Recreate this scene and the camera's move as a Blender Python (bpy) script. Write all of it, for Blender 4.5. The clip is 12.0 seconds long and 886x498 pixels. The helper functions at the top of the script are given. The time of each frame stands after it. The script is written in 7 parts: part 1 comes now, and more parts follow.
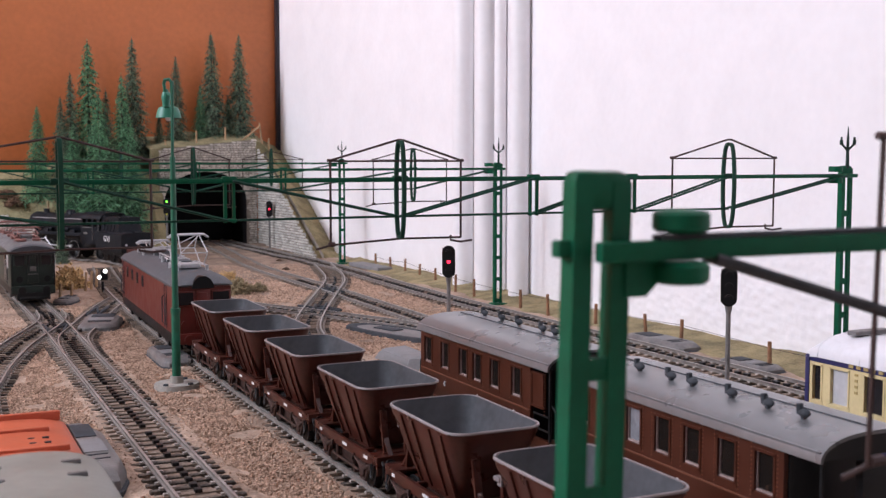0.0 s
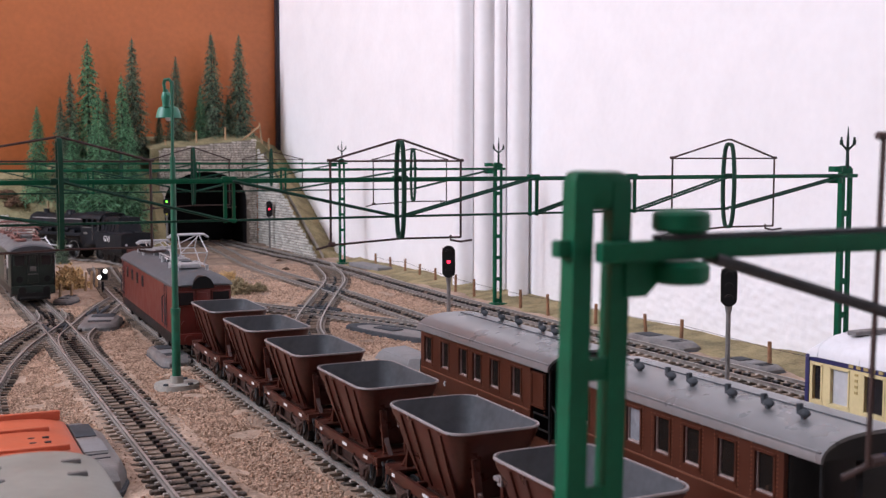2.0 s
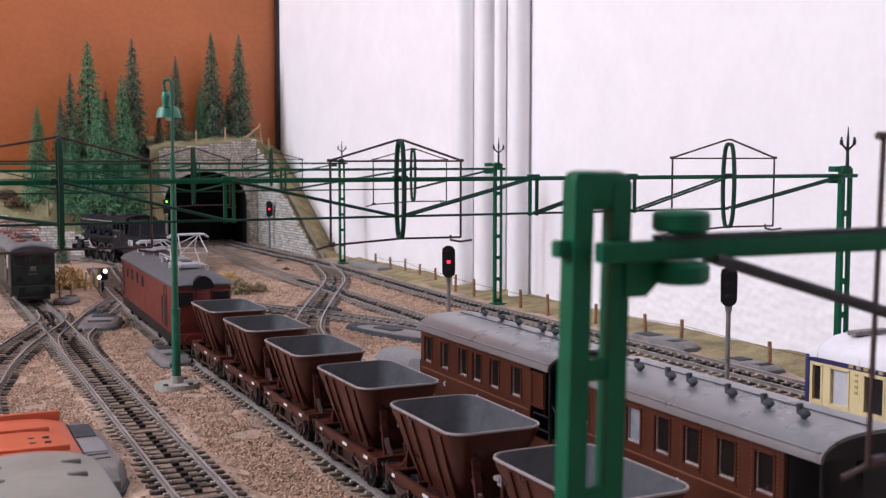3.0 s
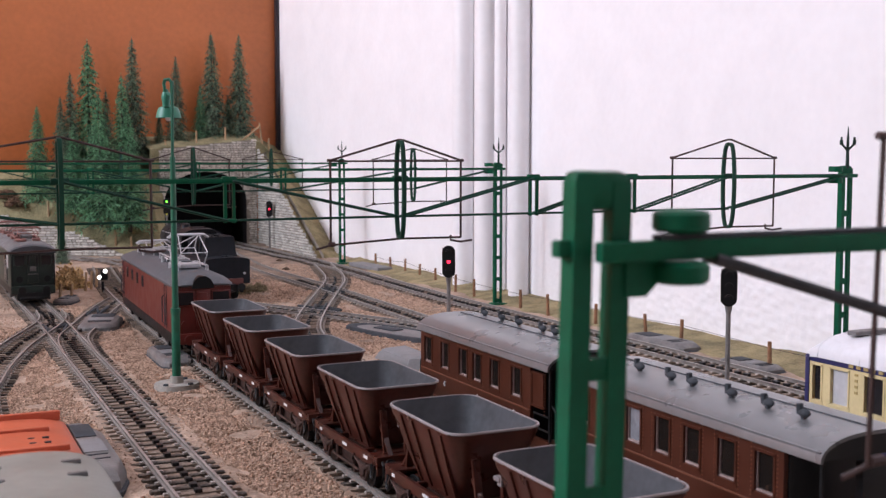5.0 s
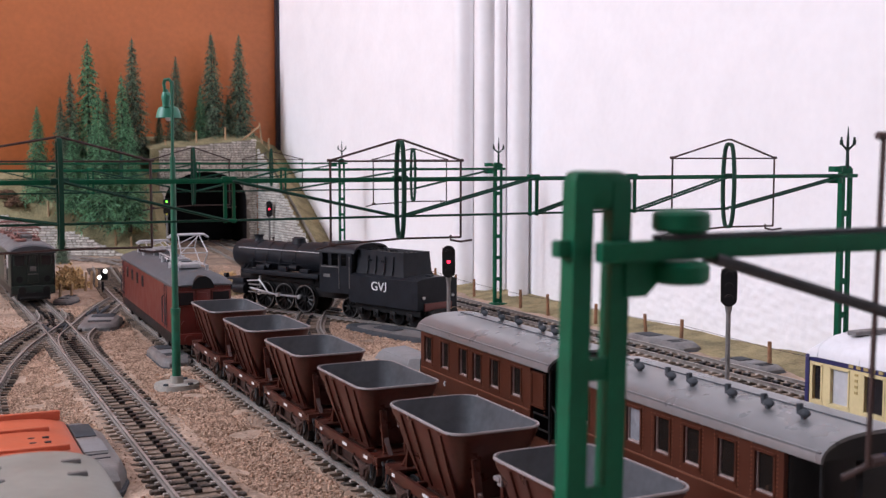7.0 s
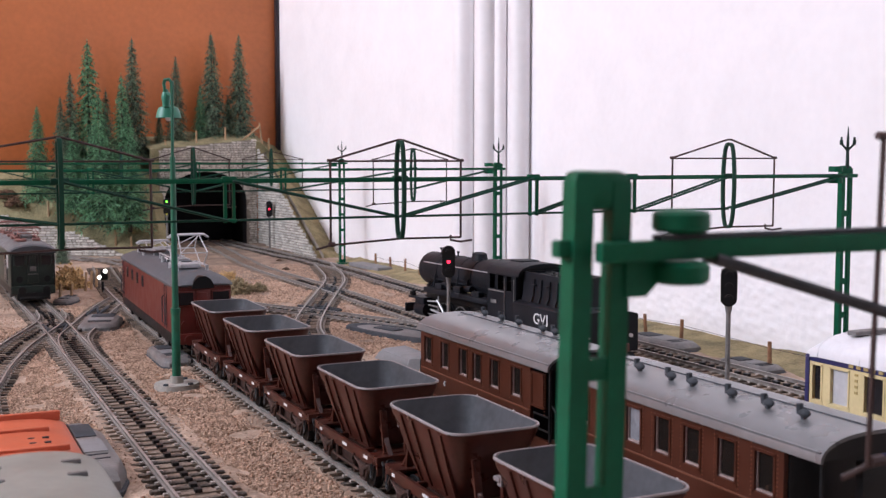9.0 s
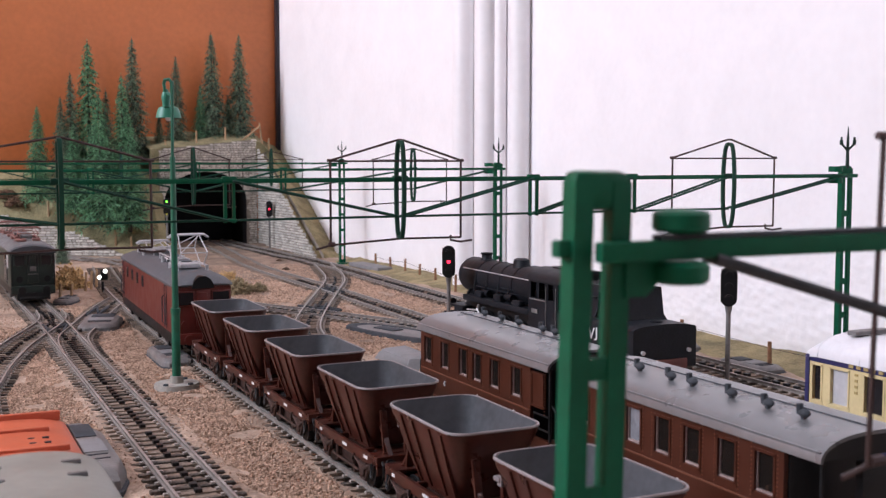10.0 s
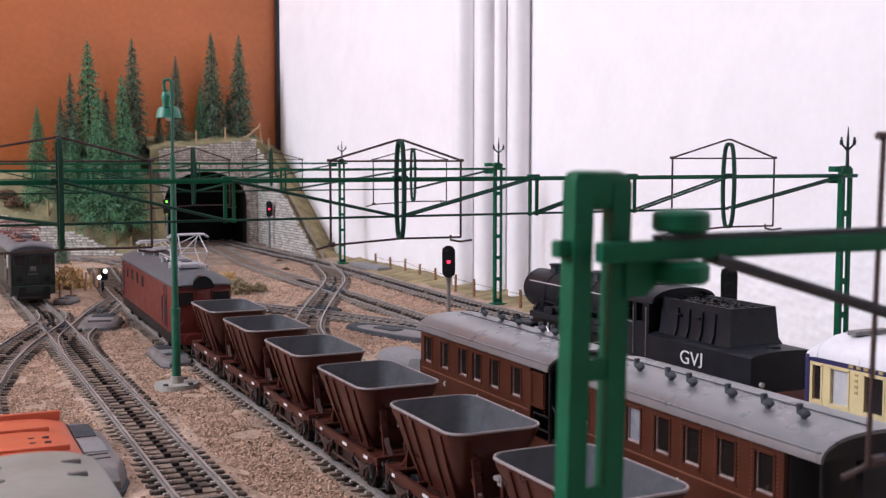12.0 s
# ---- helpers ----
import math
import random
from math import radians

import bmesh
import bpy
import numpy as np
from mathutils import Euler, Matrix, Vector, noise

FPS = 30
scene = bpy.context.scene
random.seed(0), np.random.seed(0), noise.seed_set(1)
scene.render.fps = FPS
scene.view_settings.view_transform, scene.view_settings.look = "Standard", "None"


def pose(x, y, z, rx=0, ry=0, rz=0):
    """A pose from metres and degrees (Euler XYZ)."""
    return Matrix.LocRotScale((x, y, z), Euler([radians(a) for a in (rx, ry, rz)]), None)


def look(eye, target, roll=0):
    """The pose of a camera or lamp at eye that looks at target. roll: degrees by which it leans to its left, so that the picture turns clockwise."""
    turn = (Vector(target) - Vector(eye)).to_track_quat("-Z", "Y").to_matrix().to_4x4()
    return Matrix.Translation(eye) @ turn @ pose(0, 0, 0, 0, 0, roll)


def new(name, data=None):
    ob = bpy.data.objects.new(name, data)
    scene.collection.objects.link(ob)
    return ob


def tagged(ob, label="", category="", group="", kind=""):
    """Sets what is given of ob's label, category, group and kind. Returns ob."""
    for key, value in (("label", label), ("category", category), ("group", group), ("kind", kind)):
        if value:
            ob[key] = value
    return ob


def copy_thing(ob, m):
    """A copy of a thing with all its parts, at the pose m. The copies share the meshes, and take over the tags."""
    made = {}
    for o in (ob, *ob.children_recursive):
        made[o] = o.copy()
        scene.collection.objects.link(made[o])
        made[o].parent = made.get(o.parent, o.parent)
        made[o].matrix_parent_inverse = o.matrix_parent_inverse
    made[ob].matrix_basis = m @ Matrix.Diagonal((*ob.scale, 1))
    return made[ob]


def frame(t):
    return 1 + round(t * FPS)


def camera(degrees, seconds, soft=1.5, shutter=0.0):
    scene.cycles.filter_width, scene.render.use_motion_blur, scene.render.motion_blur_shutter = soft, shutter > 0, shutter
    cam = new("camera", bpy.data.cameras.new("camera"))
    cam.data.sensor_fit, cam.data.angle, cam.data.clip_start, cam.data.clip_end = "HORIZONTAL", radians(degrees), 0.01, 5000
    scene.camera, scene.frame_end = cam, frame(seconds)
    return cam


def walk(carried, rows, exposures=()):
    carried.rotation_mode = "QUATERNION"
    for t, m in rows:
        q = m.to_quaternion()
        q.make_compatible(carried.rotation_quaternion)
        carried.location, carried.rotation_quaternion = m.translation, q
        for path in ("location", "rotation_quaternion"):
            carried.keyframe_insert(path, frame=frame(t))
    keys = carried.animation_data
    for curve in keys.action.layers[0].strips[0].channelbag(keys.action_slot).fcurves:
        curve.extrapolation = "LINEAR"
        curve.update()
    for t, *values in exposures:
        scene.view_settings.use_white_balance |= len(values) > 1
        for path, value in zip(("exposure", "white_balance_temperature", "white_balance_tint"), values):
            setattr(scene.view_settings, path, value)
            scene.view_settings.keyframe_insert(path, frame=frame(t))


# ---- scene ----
# A model railway yard at 1:87. World +Y runs along the tracks, away from the camera; rail tops lie at z = 0.
YAW, TILT, EYE_Z = 25.197, 4.574, 0.109
cam = camera(42.81, 12.0, soft=1.3)
eye = pose(0, 0, EYE_Z, 90 - TILT, 0, -YAW)
cam.data.dof.use_dof = True
cam.data.dof.focus_distance = 0.52
cam.data.dof.aperture_fstop = 54.0
walk(cam, [(0.0, eye), (12.0, eye)], exposures=[(0.0, -0.09, 6500, 10), (7.2, -0.09, 6500, 10), (8.8, -0.02, 6500, 10), (12.0, -0.02, 6500, 10)])

# ---- light: daylight from a window in the side wall, soft ----
world = bpy.data.worlds.new("world")
scene.world = world
world.use_nodes = True
wn = world.node_tree
sky = wn.nodes.new("ShaderNodeTexSky")
sky.sky_type, sky.sun_disc = "NISHITA", False
sky.sun_elevation, sky.sun_rotation = radians(40), radians(250)
wn.nodes["Background"].inputs["Strength"].default_value = 0.1
wn.links.new(sky.outputs[0], wn.nodes["Background"].inputs[0])


def window_light(name, m, sx, sy, watts, colour):
    lamp = bpy.data.lights.new(name, "AREA")
    lamp.shape, lamp.size, lamp.size_y, lamp.energy, lamp.color = "RECTANGLE", sx, sy, watts, colour
    ob = new(name, lamp)
    ob.matrix_world = m
    return ob


window_light("window_light", look((-1.79, 0.80, 1.22), (0.4, 0.85, 0.40)), 0.9, 1.1, 58.0, (0.847, 0.872, 1.0))


# ---- materials ----
def mat(name, col, rough=0.6, metal=0.0, var=0.25, scale=200.0, bump=0.0, fine=6.0, spec=0.5, per_object=0.0, island=0.0, tint=None):
    m = bpy.data.materials.new(name)
    m.use_nodes = True
    nt = m.node_tree
    b = nt.nodes["Principled BSDF"]
    b.inputs["Roughness"].default_value, b.inputs["Metallic"].default_value = rough, metal
    b.inputs["Specular IOR Level"].default_value = spec
    co = nt.nodes.new("ShaderNodeTexCoord")
    n1, n2 = nt.nodes.new("ShaderNodeTexNoise"), nt.nodes.new("ShaderNodeTexNoise")
    n1.inputs["Scale"].default_value, n1.inputs["Detail"].default_value = scale, 4
    n2.inputs["Scale"].default_value, n2.inputs["Detail"].default_value = scale * fine, 3
    for n in (n1, n2):
        nt.links.new(co.outputs["Object"], n.inputs["Vector"])
    add = nt.nodes.new("ShaderNodeMath")
    add.operation = "MULTIPLY_ADD"
    nt.links.new(n2.outputs[0], add.inputs[0])
    add.inputs[1].default_value = 0.5
    nt.links.new(n1.outputs[0], add.inputs[2])
    val = add.outputs[0]
    for amount, node, out in ((per_object, "ShaderNodeObjectInfo", "Random"), (island, "ShaderNodeNewGeometry", "Random Per Island")):
        if amount:
            src = nt.nodes.new(node)
            ma = nt.nodes.new("ShaderNodeMath")
            ma.operation = "MULTIPLY_ADD"
            nt.links.new(src.outputs[out], ma.inputs[0])
            ma.inputs[1].default_value = amount
            nt.links.new(val, ma.inputs[2])
            sub = nt.nodes.new("ShaderNodeMath")
            sub.operation = "SUBTRACT"
            nt.links.new(ma.outputs[0], sub.inputs[0])
            sub.inputs[1].default_value = amount / 2
            val = sub.outputs[0]
    ramp = nt.nodes.new("ShaderNodeValToRGB")
    c = Vector(col)
    c2 = Vector(tint) if tint else c
    ramp.color_ramp.elements[0].position, ramp.color_ramp.elements[1].position = 0.45, 1.05
    ramp.color_ramp.elements[0].color = (*(c * (1 - var)), 1)
    ramp.color_ramp.elements[1].color = (*[min(1, v) for v in (c2 * (1 + var))], 1)
    nt.links.new(val, ramp.inputs[0])
    nt.links.new(ramp.outputs[0], b.inputs["Base Color"])
    rr = nt.nodes.new("ShaderNodeMath")
    rr.operation = "MULTIPLY_ADD"
    nt.links.new(n1.outputs[0], rr.inputs[0])
    rr.inputs[1].default_value, rr.inputs[2].default_value = 0.25, max(0.03, rough - 0.125)
    nt.links.new(rr.outputs[0], b.inputs["Roughness"])
    if bump:
        bp = nt.nodes.new("ShaderNodeBump")
        bp.inputs["Strength"].default_value, bp.inputs["Distance"].default_value = 1.0, bump
        nt.links.new(n2.outputs[0], bp.inputs["Height"])
        nt.links.new(bp.outputs[0], b.inputs["Normal"])
    return m


def glow(name, col, strength):
    m = bpy.data.materials.new(name)
    m.use_nodes = True
    b = m.node_tree.nodes["Principled BSDF"]
    b.inputs["Base Color"].default_value = (*col, 1)
    b.inputs["Emission Color"].default_value = (*col, 1)
    b.inputs["Emission Strength"].default_value = strength
    return m


PLASTER = mat("white_plaster", (0.885, 0.862, 0.878), 0.9, var=0.035, scale=30, bump=0.00012, fine=6)
ROUGH_PLASTER = mat("rough_plaster", (0.875, 0.852, 0.868), 0.9, var=0.035, scale=30, bump=0.00025, fine=8)
PIPE = mat("white_paint", (0.885, 0.862, 0.878), 0.45, var=0.04, scale=30)
ORANGE_WOOD = mat("stained_wood", (0.535, 0.163, 0.050), 0.42, var=0.16, scale=8, bump=0.0001, fine=20)
DARK_EDGE = mat("dark_edge", (0.02, 0.015, 0.02), 0.5)
TUNNEL_DARK = mat("tunnel_dark", (0.013, 0.013, 0.014), 0.95, spec=0.1)
SAND = mat("sand", (0.31, 0.205, 0.142), 0.95, var=0.45, scale=38, bump=0.0012, fine=14, tint=(0.39, 0.285, 0.215))
STONE = mat("ballast_stone", (0.37, 0.235, 0.160), 0.9, var=0.3, scale=120, island=0.7, tint=(0.46, 0.32, 0.235))
GRASS_EARTH = mat("grass_flock", (0.185, 0.175, 0.080), 0.95, var=0.5, scale=40, bump=0.0018, fine=14, tint=(0.27, 0.235, 0.13))
RAIL = mat("nickel_rail", (0.33, 0.30, 0.28), 0.42, 0.35, var=0.35, scale=80)
TRACK_BED = mat("dark_track_bed", (0.075, 0.056, 0.045), 0.95, var=0.7, scale=70, bump=0.0008, fine=10, tint=(0.22, 0.16, 0.118))
CHAIR = mat("chair_glint", (0.36, 0.32, 0.29), 0.8, var=0.4, scale=300)
RAIL_SIDE = mat("dirty_rail_side", (0.185, 0.165, 0.15), 0.8, var=0.4, scale=150)
SLEEPER = mat("sleeper_plastic", (0.070, 0.055, 0.045), 0.9, var=0.5, scale=300, bump=0.0002, per_object=0.6, tint=(0.175, 0.133, 0.102))
# green of the mast forks with their shade mixed into the colour
FORK_SHADE = mat("fork_shade_green", (0.006, 0.026, 0.018), 0.5, var=0.25, scale=150, spec=0.3)
GREEN = mat("mast_green", (0.003, 0.092, 0.044), 0.48, var=0.2, scale=150, spec=0.18)
POLE_GREEN = mat("pole_green", (0.010, 0.115, 0.065), 0.42, var=0.2, scale=150)
LAMP_GREEN = mat("lamp_green", (0.03, 0.20, 0.13), 0.42, var=0.15, scale=200)
WIRE = mat("bronze_wire", (0.055, 0.03, 0.028), 0.5, 0.3, var=0.2)
BLACK = mat("black_plastic", (0.008, 0.008, 0.009), 0.45, var=0.3, scale=250, spec=0.3)
LOCO_BLACK = mat("loco_black", (0.0100, 0.0118, 0.0160), 0.5, var=0.4, scale=150, bump=0.0001, spec=0.2)
SILVER = mat("silver_paint", (0.50, 0.50, 0.52), 0.35, 0.3, var=0.15)
MOUND = mat("cement_grey", (0.21, 0.205, 0.21), 0.8, var=0.15, scale=120)
STEEL = mat("bright_steel", (0.55, 0.55, 0.56), 0.3, 1.0, var=0.15)
RUST = mat("rust_brown", (0.060, 0.0165, 0.0110), 0.31, var=0.35, scale=120)
GEAR_BROWN = mat("grimy_brown", (0.034, 0.0150, 0.0115), 0.55, var=0.5, scale=300)
GREY_IN = mat("hopper_grey", (0.066, 0.069, 0.076), 0.72, var=0.35, scale=70, spec=0.2)
RIM = mat("rim_grey", (0.25, 0.215, 0.215), 0.5, var=0.15, scale=200)
BROWN = mat("coach_brown", (0.072, 0.0205, 0.0108), 0.36, var=0.15, scale=120)
ROOF = mat("roof_grey", (0.140, 0.142, 0.148), 0.30, var=0.16, scale=60, spec=0.75)
RED = mat("loco_red", (0.12, 0.018, 0.013), 0.4, var=0.2, scale=120)
OLD_ROOF = mat("old_roof_grey", (0.265, 0.275, 0.245), 0.4, var=0.15, scale=60)
DKROOF = mat("dark_roof", (0.056, 0.061, 0.069), 0.75, var=0.35, scale=150, spec=0.15)
PANTO_RED = mat("red_brown_metal", (0.22, 0.105, 0.092), 0.5, var=0.3, scale=200)
DKGREEN = mat("loco_green", (0.010, 0.022, 0.018), 0.4, var=0.2, scale=120)
ORANGE = mat("orange_plastic", (0.54, 0.118, 0.055), 0.45, var=0.12, scale=120)
CREAM = mat("cream", (0.66, 0.55, 0.30), 0.45, var=0.1, scale=120)
BLUE = mat("dark_blue", (0.03, 0.03, 0.11), 0.4, var=0.15)
WHITE = mat("white_plastic", (0.72, 0.71, 0.74), 0.45, var=0.08, scale=100)
BOXGREY = mat("motor_box_grey", (0.118, 0.112, 0.114), 0.55, var=0.4, scale=110, tint=(0.16, 0.15, 0.145))
CONCRETE = mat("concrete", (0.34, 0.32, 0.285), 0.85, var=0.2, scale=200, bump=0.0002)
MASONRY = mat("masonry", (0.56, 0.515, 0.455), 0.9, var=0.3, scale=200, bump=0.0004, island=0.5)
PALE_STONE = mat("pale_masonry", (0.50, 0.48, 0.44), 0.9, var=0.3, scale=200, bump=0.0004, island=0.5)
DRY_GRASS = mat("dry_grass", (0.185, 0.16, 0.072), 0.95, var=0.5, scale=50, bump=0.0014, fine=14, tint=(0.29, 0.235, 0.125))
DULL_WALL = mat("unseen_wall_beige", (0.46, 0.43, 0.42), 0.9, var=0.05, scale=10)
JOINT = mat("mortar", (0.25, 0.22, 0.185), 0.95, var=0.2, scale=200)
FENCE_WOOD = mat("fence_wood", (0.24, 0.115, 0.06), 0.8, var=0.35, scale=300)
GREY_PANE = mat("grey_pane", (0.24, 0.24, 0.26), 0.2, var=0.3, scale=150)
WOODPOST = mat("post_wood", (0.42, 0.27, 0.15), 0.8, var=0.3, scale=300)
NEEDLE = mat("fir_needles", (0.030, 0.112, 0.056), 0.8, var=0.5, scale=60, island=1.1, tint=(0.115, 0.265, 0.135))
NEEDLE_DARK = mat("fir_needles_dark", (0.025, 0.062, 0.042), 0.8, var=0.6, scale=60, island=1.0, tint=(0.12, 0.175, 0.11))
BARK = mat("bark", (0.06, 0.04, 0.03), 0.9)
BUSH = mat("dry_bush", (0.52, 0.35, 0.16), 0.9, var=0.4, scale=120, island=0.4)
BUSH_GREEN = mat("olive_bush", (0.25, 0.20, 0.115), 0.9, var=0.4, scale=120, island=0.4)
PANE = mat("clear_pane", (0.20, 0.155, 0.135), 0.04, var=0.1, scale=60)
PANE.node_tree.nodes["Principled BSDF"].inputs["Transmission Weight"].default_value = 0.94
PANE.node_tree.nodes["Principled BSDF"].inputs["IOR"].default_value = 1.2
BENCH = mat("bench_wood", (0.16, 0.085, 0.05), 0.5, var=0.25, scale=200)
GLAZING_EDGE = mat("glazing_edge", (0.36, 0.27, 0.25), 0.3, var=0.3, scale=300)
# the mast green darkened, for thin members seen dark against the bright wall
SHADED_GREEN = mat("shaded_mast_green", (0.012, 0.058, 0.038), 0.5, var=0.25, scale=150, spec=0.2)
LOCO_ROOF = mat("bluish_roof_grey", (0.088, 0.093, 0.102), 0.6, var=0.3, scale=150, spec=0.25)
GLASS = mat("dark_window", (0.02, 0.018, 0.02), 0.12, var=0.3, scale=40)
PALE_PANE = mat("pale_window", (0.5, 0.5, 0.52), 0.3, var=0.2, scale=60)
CABLE_WHITE = mat("letter_white", (0.75, 0.75, 0.75), 0.5, var=0.05)
RED_ON = glow("red_light", (1.0, 0.02, 0.06), 4)
GREEN_ON = glow("green_light", (0.15, 1.0, 0.05), 5)
YELLOW_ON = glow("yellow_light", (0.45, 0.42, 0.04), 0.25)
WHITE_ON = glow("white_light", (1.0, 0.98, 0.95), 6)


# ---- mesh helpers (local numbers in metres) ----
def box(bm, c, s, bev=0.0, rz=0.0, m=None):
    r = bmesh.ops.create_cube(bm, size=1.0)
    t = (m or Matrix()) @ Matrix.Translation(c) @ Matrix.Rotation(rz, 4, "Z") @ Matrix.Diagonal((*s, 1))
    bmesh.ops.transform(bm, matrix=t, verts=r["verts"])
    if bev:
        ed = list({e for v in r["verts"] for e in v.link_edges})
        bmesh.ops.bevel(bm, geom=ed, offset=bev, segments=2, affect="EDGES", profile=0.6)


def cyl(bm, a, b, r, r2=None, n=10):
    a, b = Vector(a), Vector(b)
    d = b - a
    t = Matrix.Translation((a + b) / 2) @ d.to_track_quat("Z", "Y").to_matrix().to_4x4()
    bmesh.ops.create_cone(bm, cap_ends=True, segments=n, radius1=r, radius2=r if r2 is None else r2, depth=d.length, matrix=t)


def ball(bm, c, r, s=(1, 1, 1), n=10):
    bmesh.ops.create_uvsphere(bm, u_segments=n, v_segments=max(6, n // 2 + 2), radius=r, matrix=Matrix.Translation(c) @ Matrix.Diagonal((*s, 1)))


def rod(bm, pts, r, n=6):
    """One round wire bent through pts."""
    P = [Vector(p) for p in pts]
    secs = []
    side = None
    for i, p in enumerate(P):
        d = (P[min(i + 1, len(P) - 1)] - P[max(i - 1, 0)]).normalized()
        if side is None:
            side = d.orthogonal().normalized()
        side = (side - d * side.dot(d)).normalized()
        up = d.cross(side)
        k = 1.0
        if 0 < i < len(P) - 1:
            k = 1 / max(0.45, d.dot((P[i + 1] - p).normalized()))
        secs.append([p + (side * math.cos(6.2832 * q / n) + up * math.sin(6.2832 * q / n)) * r * min(k, 1.4) for q in range(n)])
    sweep(bm, secs)


def sweep(bm, sections, close_ends=True):
    """Skin of successive closed loops of equal length."""
    rings = [[bm.verts.new(p) for p in s] for s in sections]
    for a, b in zip(rings, rings[1:]):
        for i in range(len(a)):
            j = (i + 1) % len(a)
            bm.faces.new((a[i], a[j], b[j], b[i]))
    if close_ends:
        bm.faces.new(rings[0][::-1])
        bm.faces.new(rings[-1])


def smooth(bm, angle=40):
    bm.normal_update()
    for f in bm.faces:
        f.smooth = True
    for e in bm.edges:
        if len(e.link_faces) == 2 and e.calc_face_angle(0) > radians(angle):
            e.smooth = False


def mesh_of(name, bm, material):
    bmesh.ops.recalc_face_normals(bm, faces=bm.faces)
    smooth(bm)
    me = bpy.data.meshes.new(name)
    bm.to_mesh(me)
    bm.free()
    me.materials.append(material)
    return me


def part(name, bm, material, parent=None, label=""):
    ob = new(name, mesh_of(name, bm, material))
    ob.parent = parent
    if label:
        tagged(ob, label)
    return ob


def thing(name, m, label, category, group="", kind=""):
    ob = new(name)
    ob.empty_display_size = 0.01
    ob.matrix_basis = m
    return tagged(ob, label, category, group, kind)


def B():
    return bmesh.new()

# ---- room ----
GZ = -0.0034  # baseboard level between the tracks
WALL_X, BOARD_Y = 0.446, 1.461


def slab(name, c, s, material, label, category="wall"):
    bm = B()
    box(bm, c, s)
    ob = part(name, bm, material)
    return tagged(ob, label, category, kind="structure")


slab("wall_east", (WALL_X + 0.05, -0.5, 0.6), (0.1, 4.2, 3.0), PLASTER, "white plastered room wall behind the layout", "wall")
slab("wall_north", (-0.75, 1.58, 0.6), (2.4, 0.1, 3.0), PLASTER, "white plastered end wall of the room", "wall")


# unseen walls and ceiling, added; their tone sets the bounced fill light
bm = B()
for y0, y1, z0, z1 in ((-2.6, 0.33, -0.9, 2.1), (1.27, 1.63, -0.9, 2.1), (0.33, 1.27, -0.9, 0.65), (0.33, 1.27, 1.79, 2.1)):
    box(bm, (-1.87, (y0 + y1) / 2, (z0 + z1) / 2), (0.1, y1 - y0, z1 - z0))
tagged(part("wall_west", bm, DULL_WALL), "unseen beige wall with a window opening, added to close the room", "wall", kind="structure")
slab("wall_south", (-0.7, -2.55, 0.6), (2.5, 0.1, 3.0), DULL_WALL, "unseen beige wall, added to close the room", "wall")
slab("ceiling", (-0.7, -0.5, 2.15), (2.6, 4.4, 0.1), PLASTER, "unseen white ceiling, added to bounce light", "ceiling")
slab("floor", (-0.7, -0.5, -0.95), (2.6, 4.4, 0.1), mat("floor_wood", (0.22, 0.13, 0.07), 0.5, var=0.2, scale=6), "brown wooden floor of the room", "floor")

# stained wooden panel closing the far end of the layout
bm = B()
box(bm, (-0.676, BOARD_Y + 0.009, 0.35), (2.25, 0.018, 1.3), 0.0006)
panel = tagged(part("backdrop_panel", bm, ORANGE_WOOD), "orange-brown stained wooden panel behind the fir trees", "panel", kind="structure")
bm = B()
box(bm, (0.4436, BOARD_Y - 0.004, 0.35), (0.0044, 0.009, 1.3), 0.0004)
part("edge_strip", bm, DARK_EDGE, panel, "dark edge strip")

# vertical heating pipes on the wall
for i, (py, pr) in enumerate(((0.890, 0.0095), (0.848, 0.0095), (0.828, 0.0050), (0.791, 0.0085))):
    bm = B()
    cyl(bm, (WALL_X - pr * 0.8, py, -0.02), (WALL_X - pr * 0.8, py, 2.1), pr, n=24)
    tagged(part("wall_pipe", bm, PIPE), "white painted vertical pipe on the plaster wall", "pipe", "pipes on the wall")

# rough lower render of the wall beside the near yard
bm = B()
ny, nz = 520, 100
grid = [[None] * (nz + 1) for _ in range(ny + 1)]
for i in range(ny + 1):
    for j in range(nz + 1):
        y, z = -0.30 + 1.090 * i / ny, -0.02 + 0.15 * (j / nz)
        fade = min(1, max(0.0, (0.105 - z) / 0.08)) * min(1, max(0.0, (0.80 - y) / 0.15))
        d = -0.0004 + 0.0007 * min(1.0, fade * 6) + fade * (0.0006 * max(0, 0.30 + noise.fractal(Vector((y * 60, z * 60, 3)), 1.0, 2.0, 3)) + 0.0014 * max(0, 0.1 + noise.noise(Vector((y * 290, z * 290, 8)))))
        grid[i][j] = bm.verts.new((WALL_X - d if 0 < i < ny and 0 < j < nz else WALL_X + 0.002, y, z))
for i in range(ny):
    for j in range(nz):
        bm.faces.new((grid[i][j], grid[i + 1][j], grid[i + 1][j + 1], grid[i][j + 1]))
tagged(part("wall_render", bm, ROUGH_PLASTER), "rough uneven white render low on the wall", "wall", kind="structure")


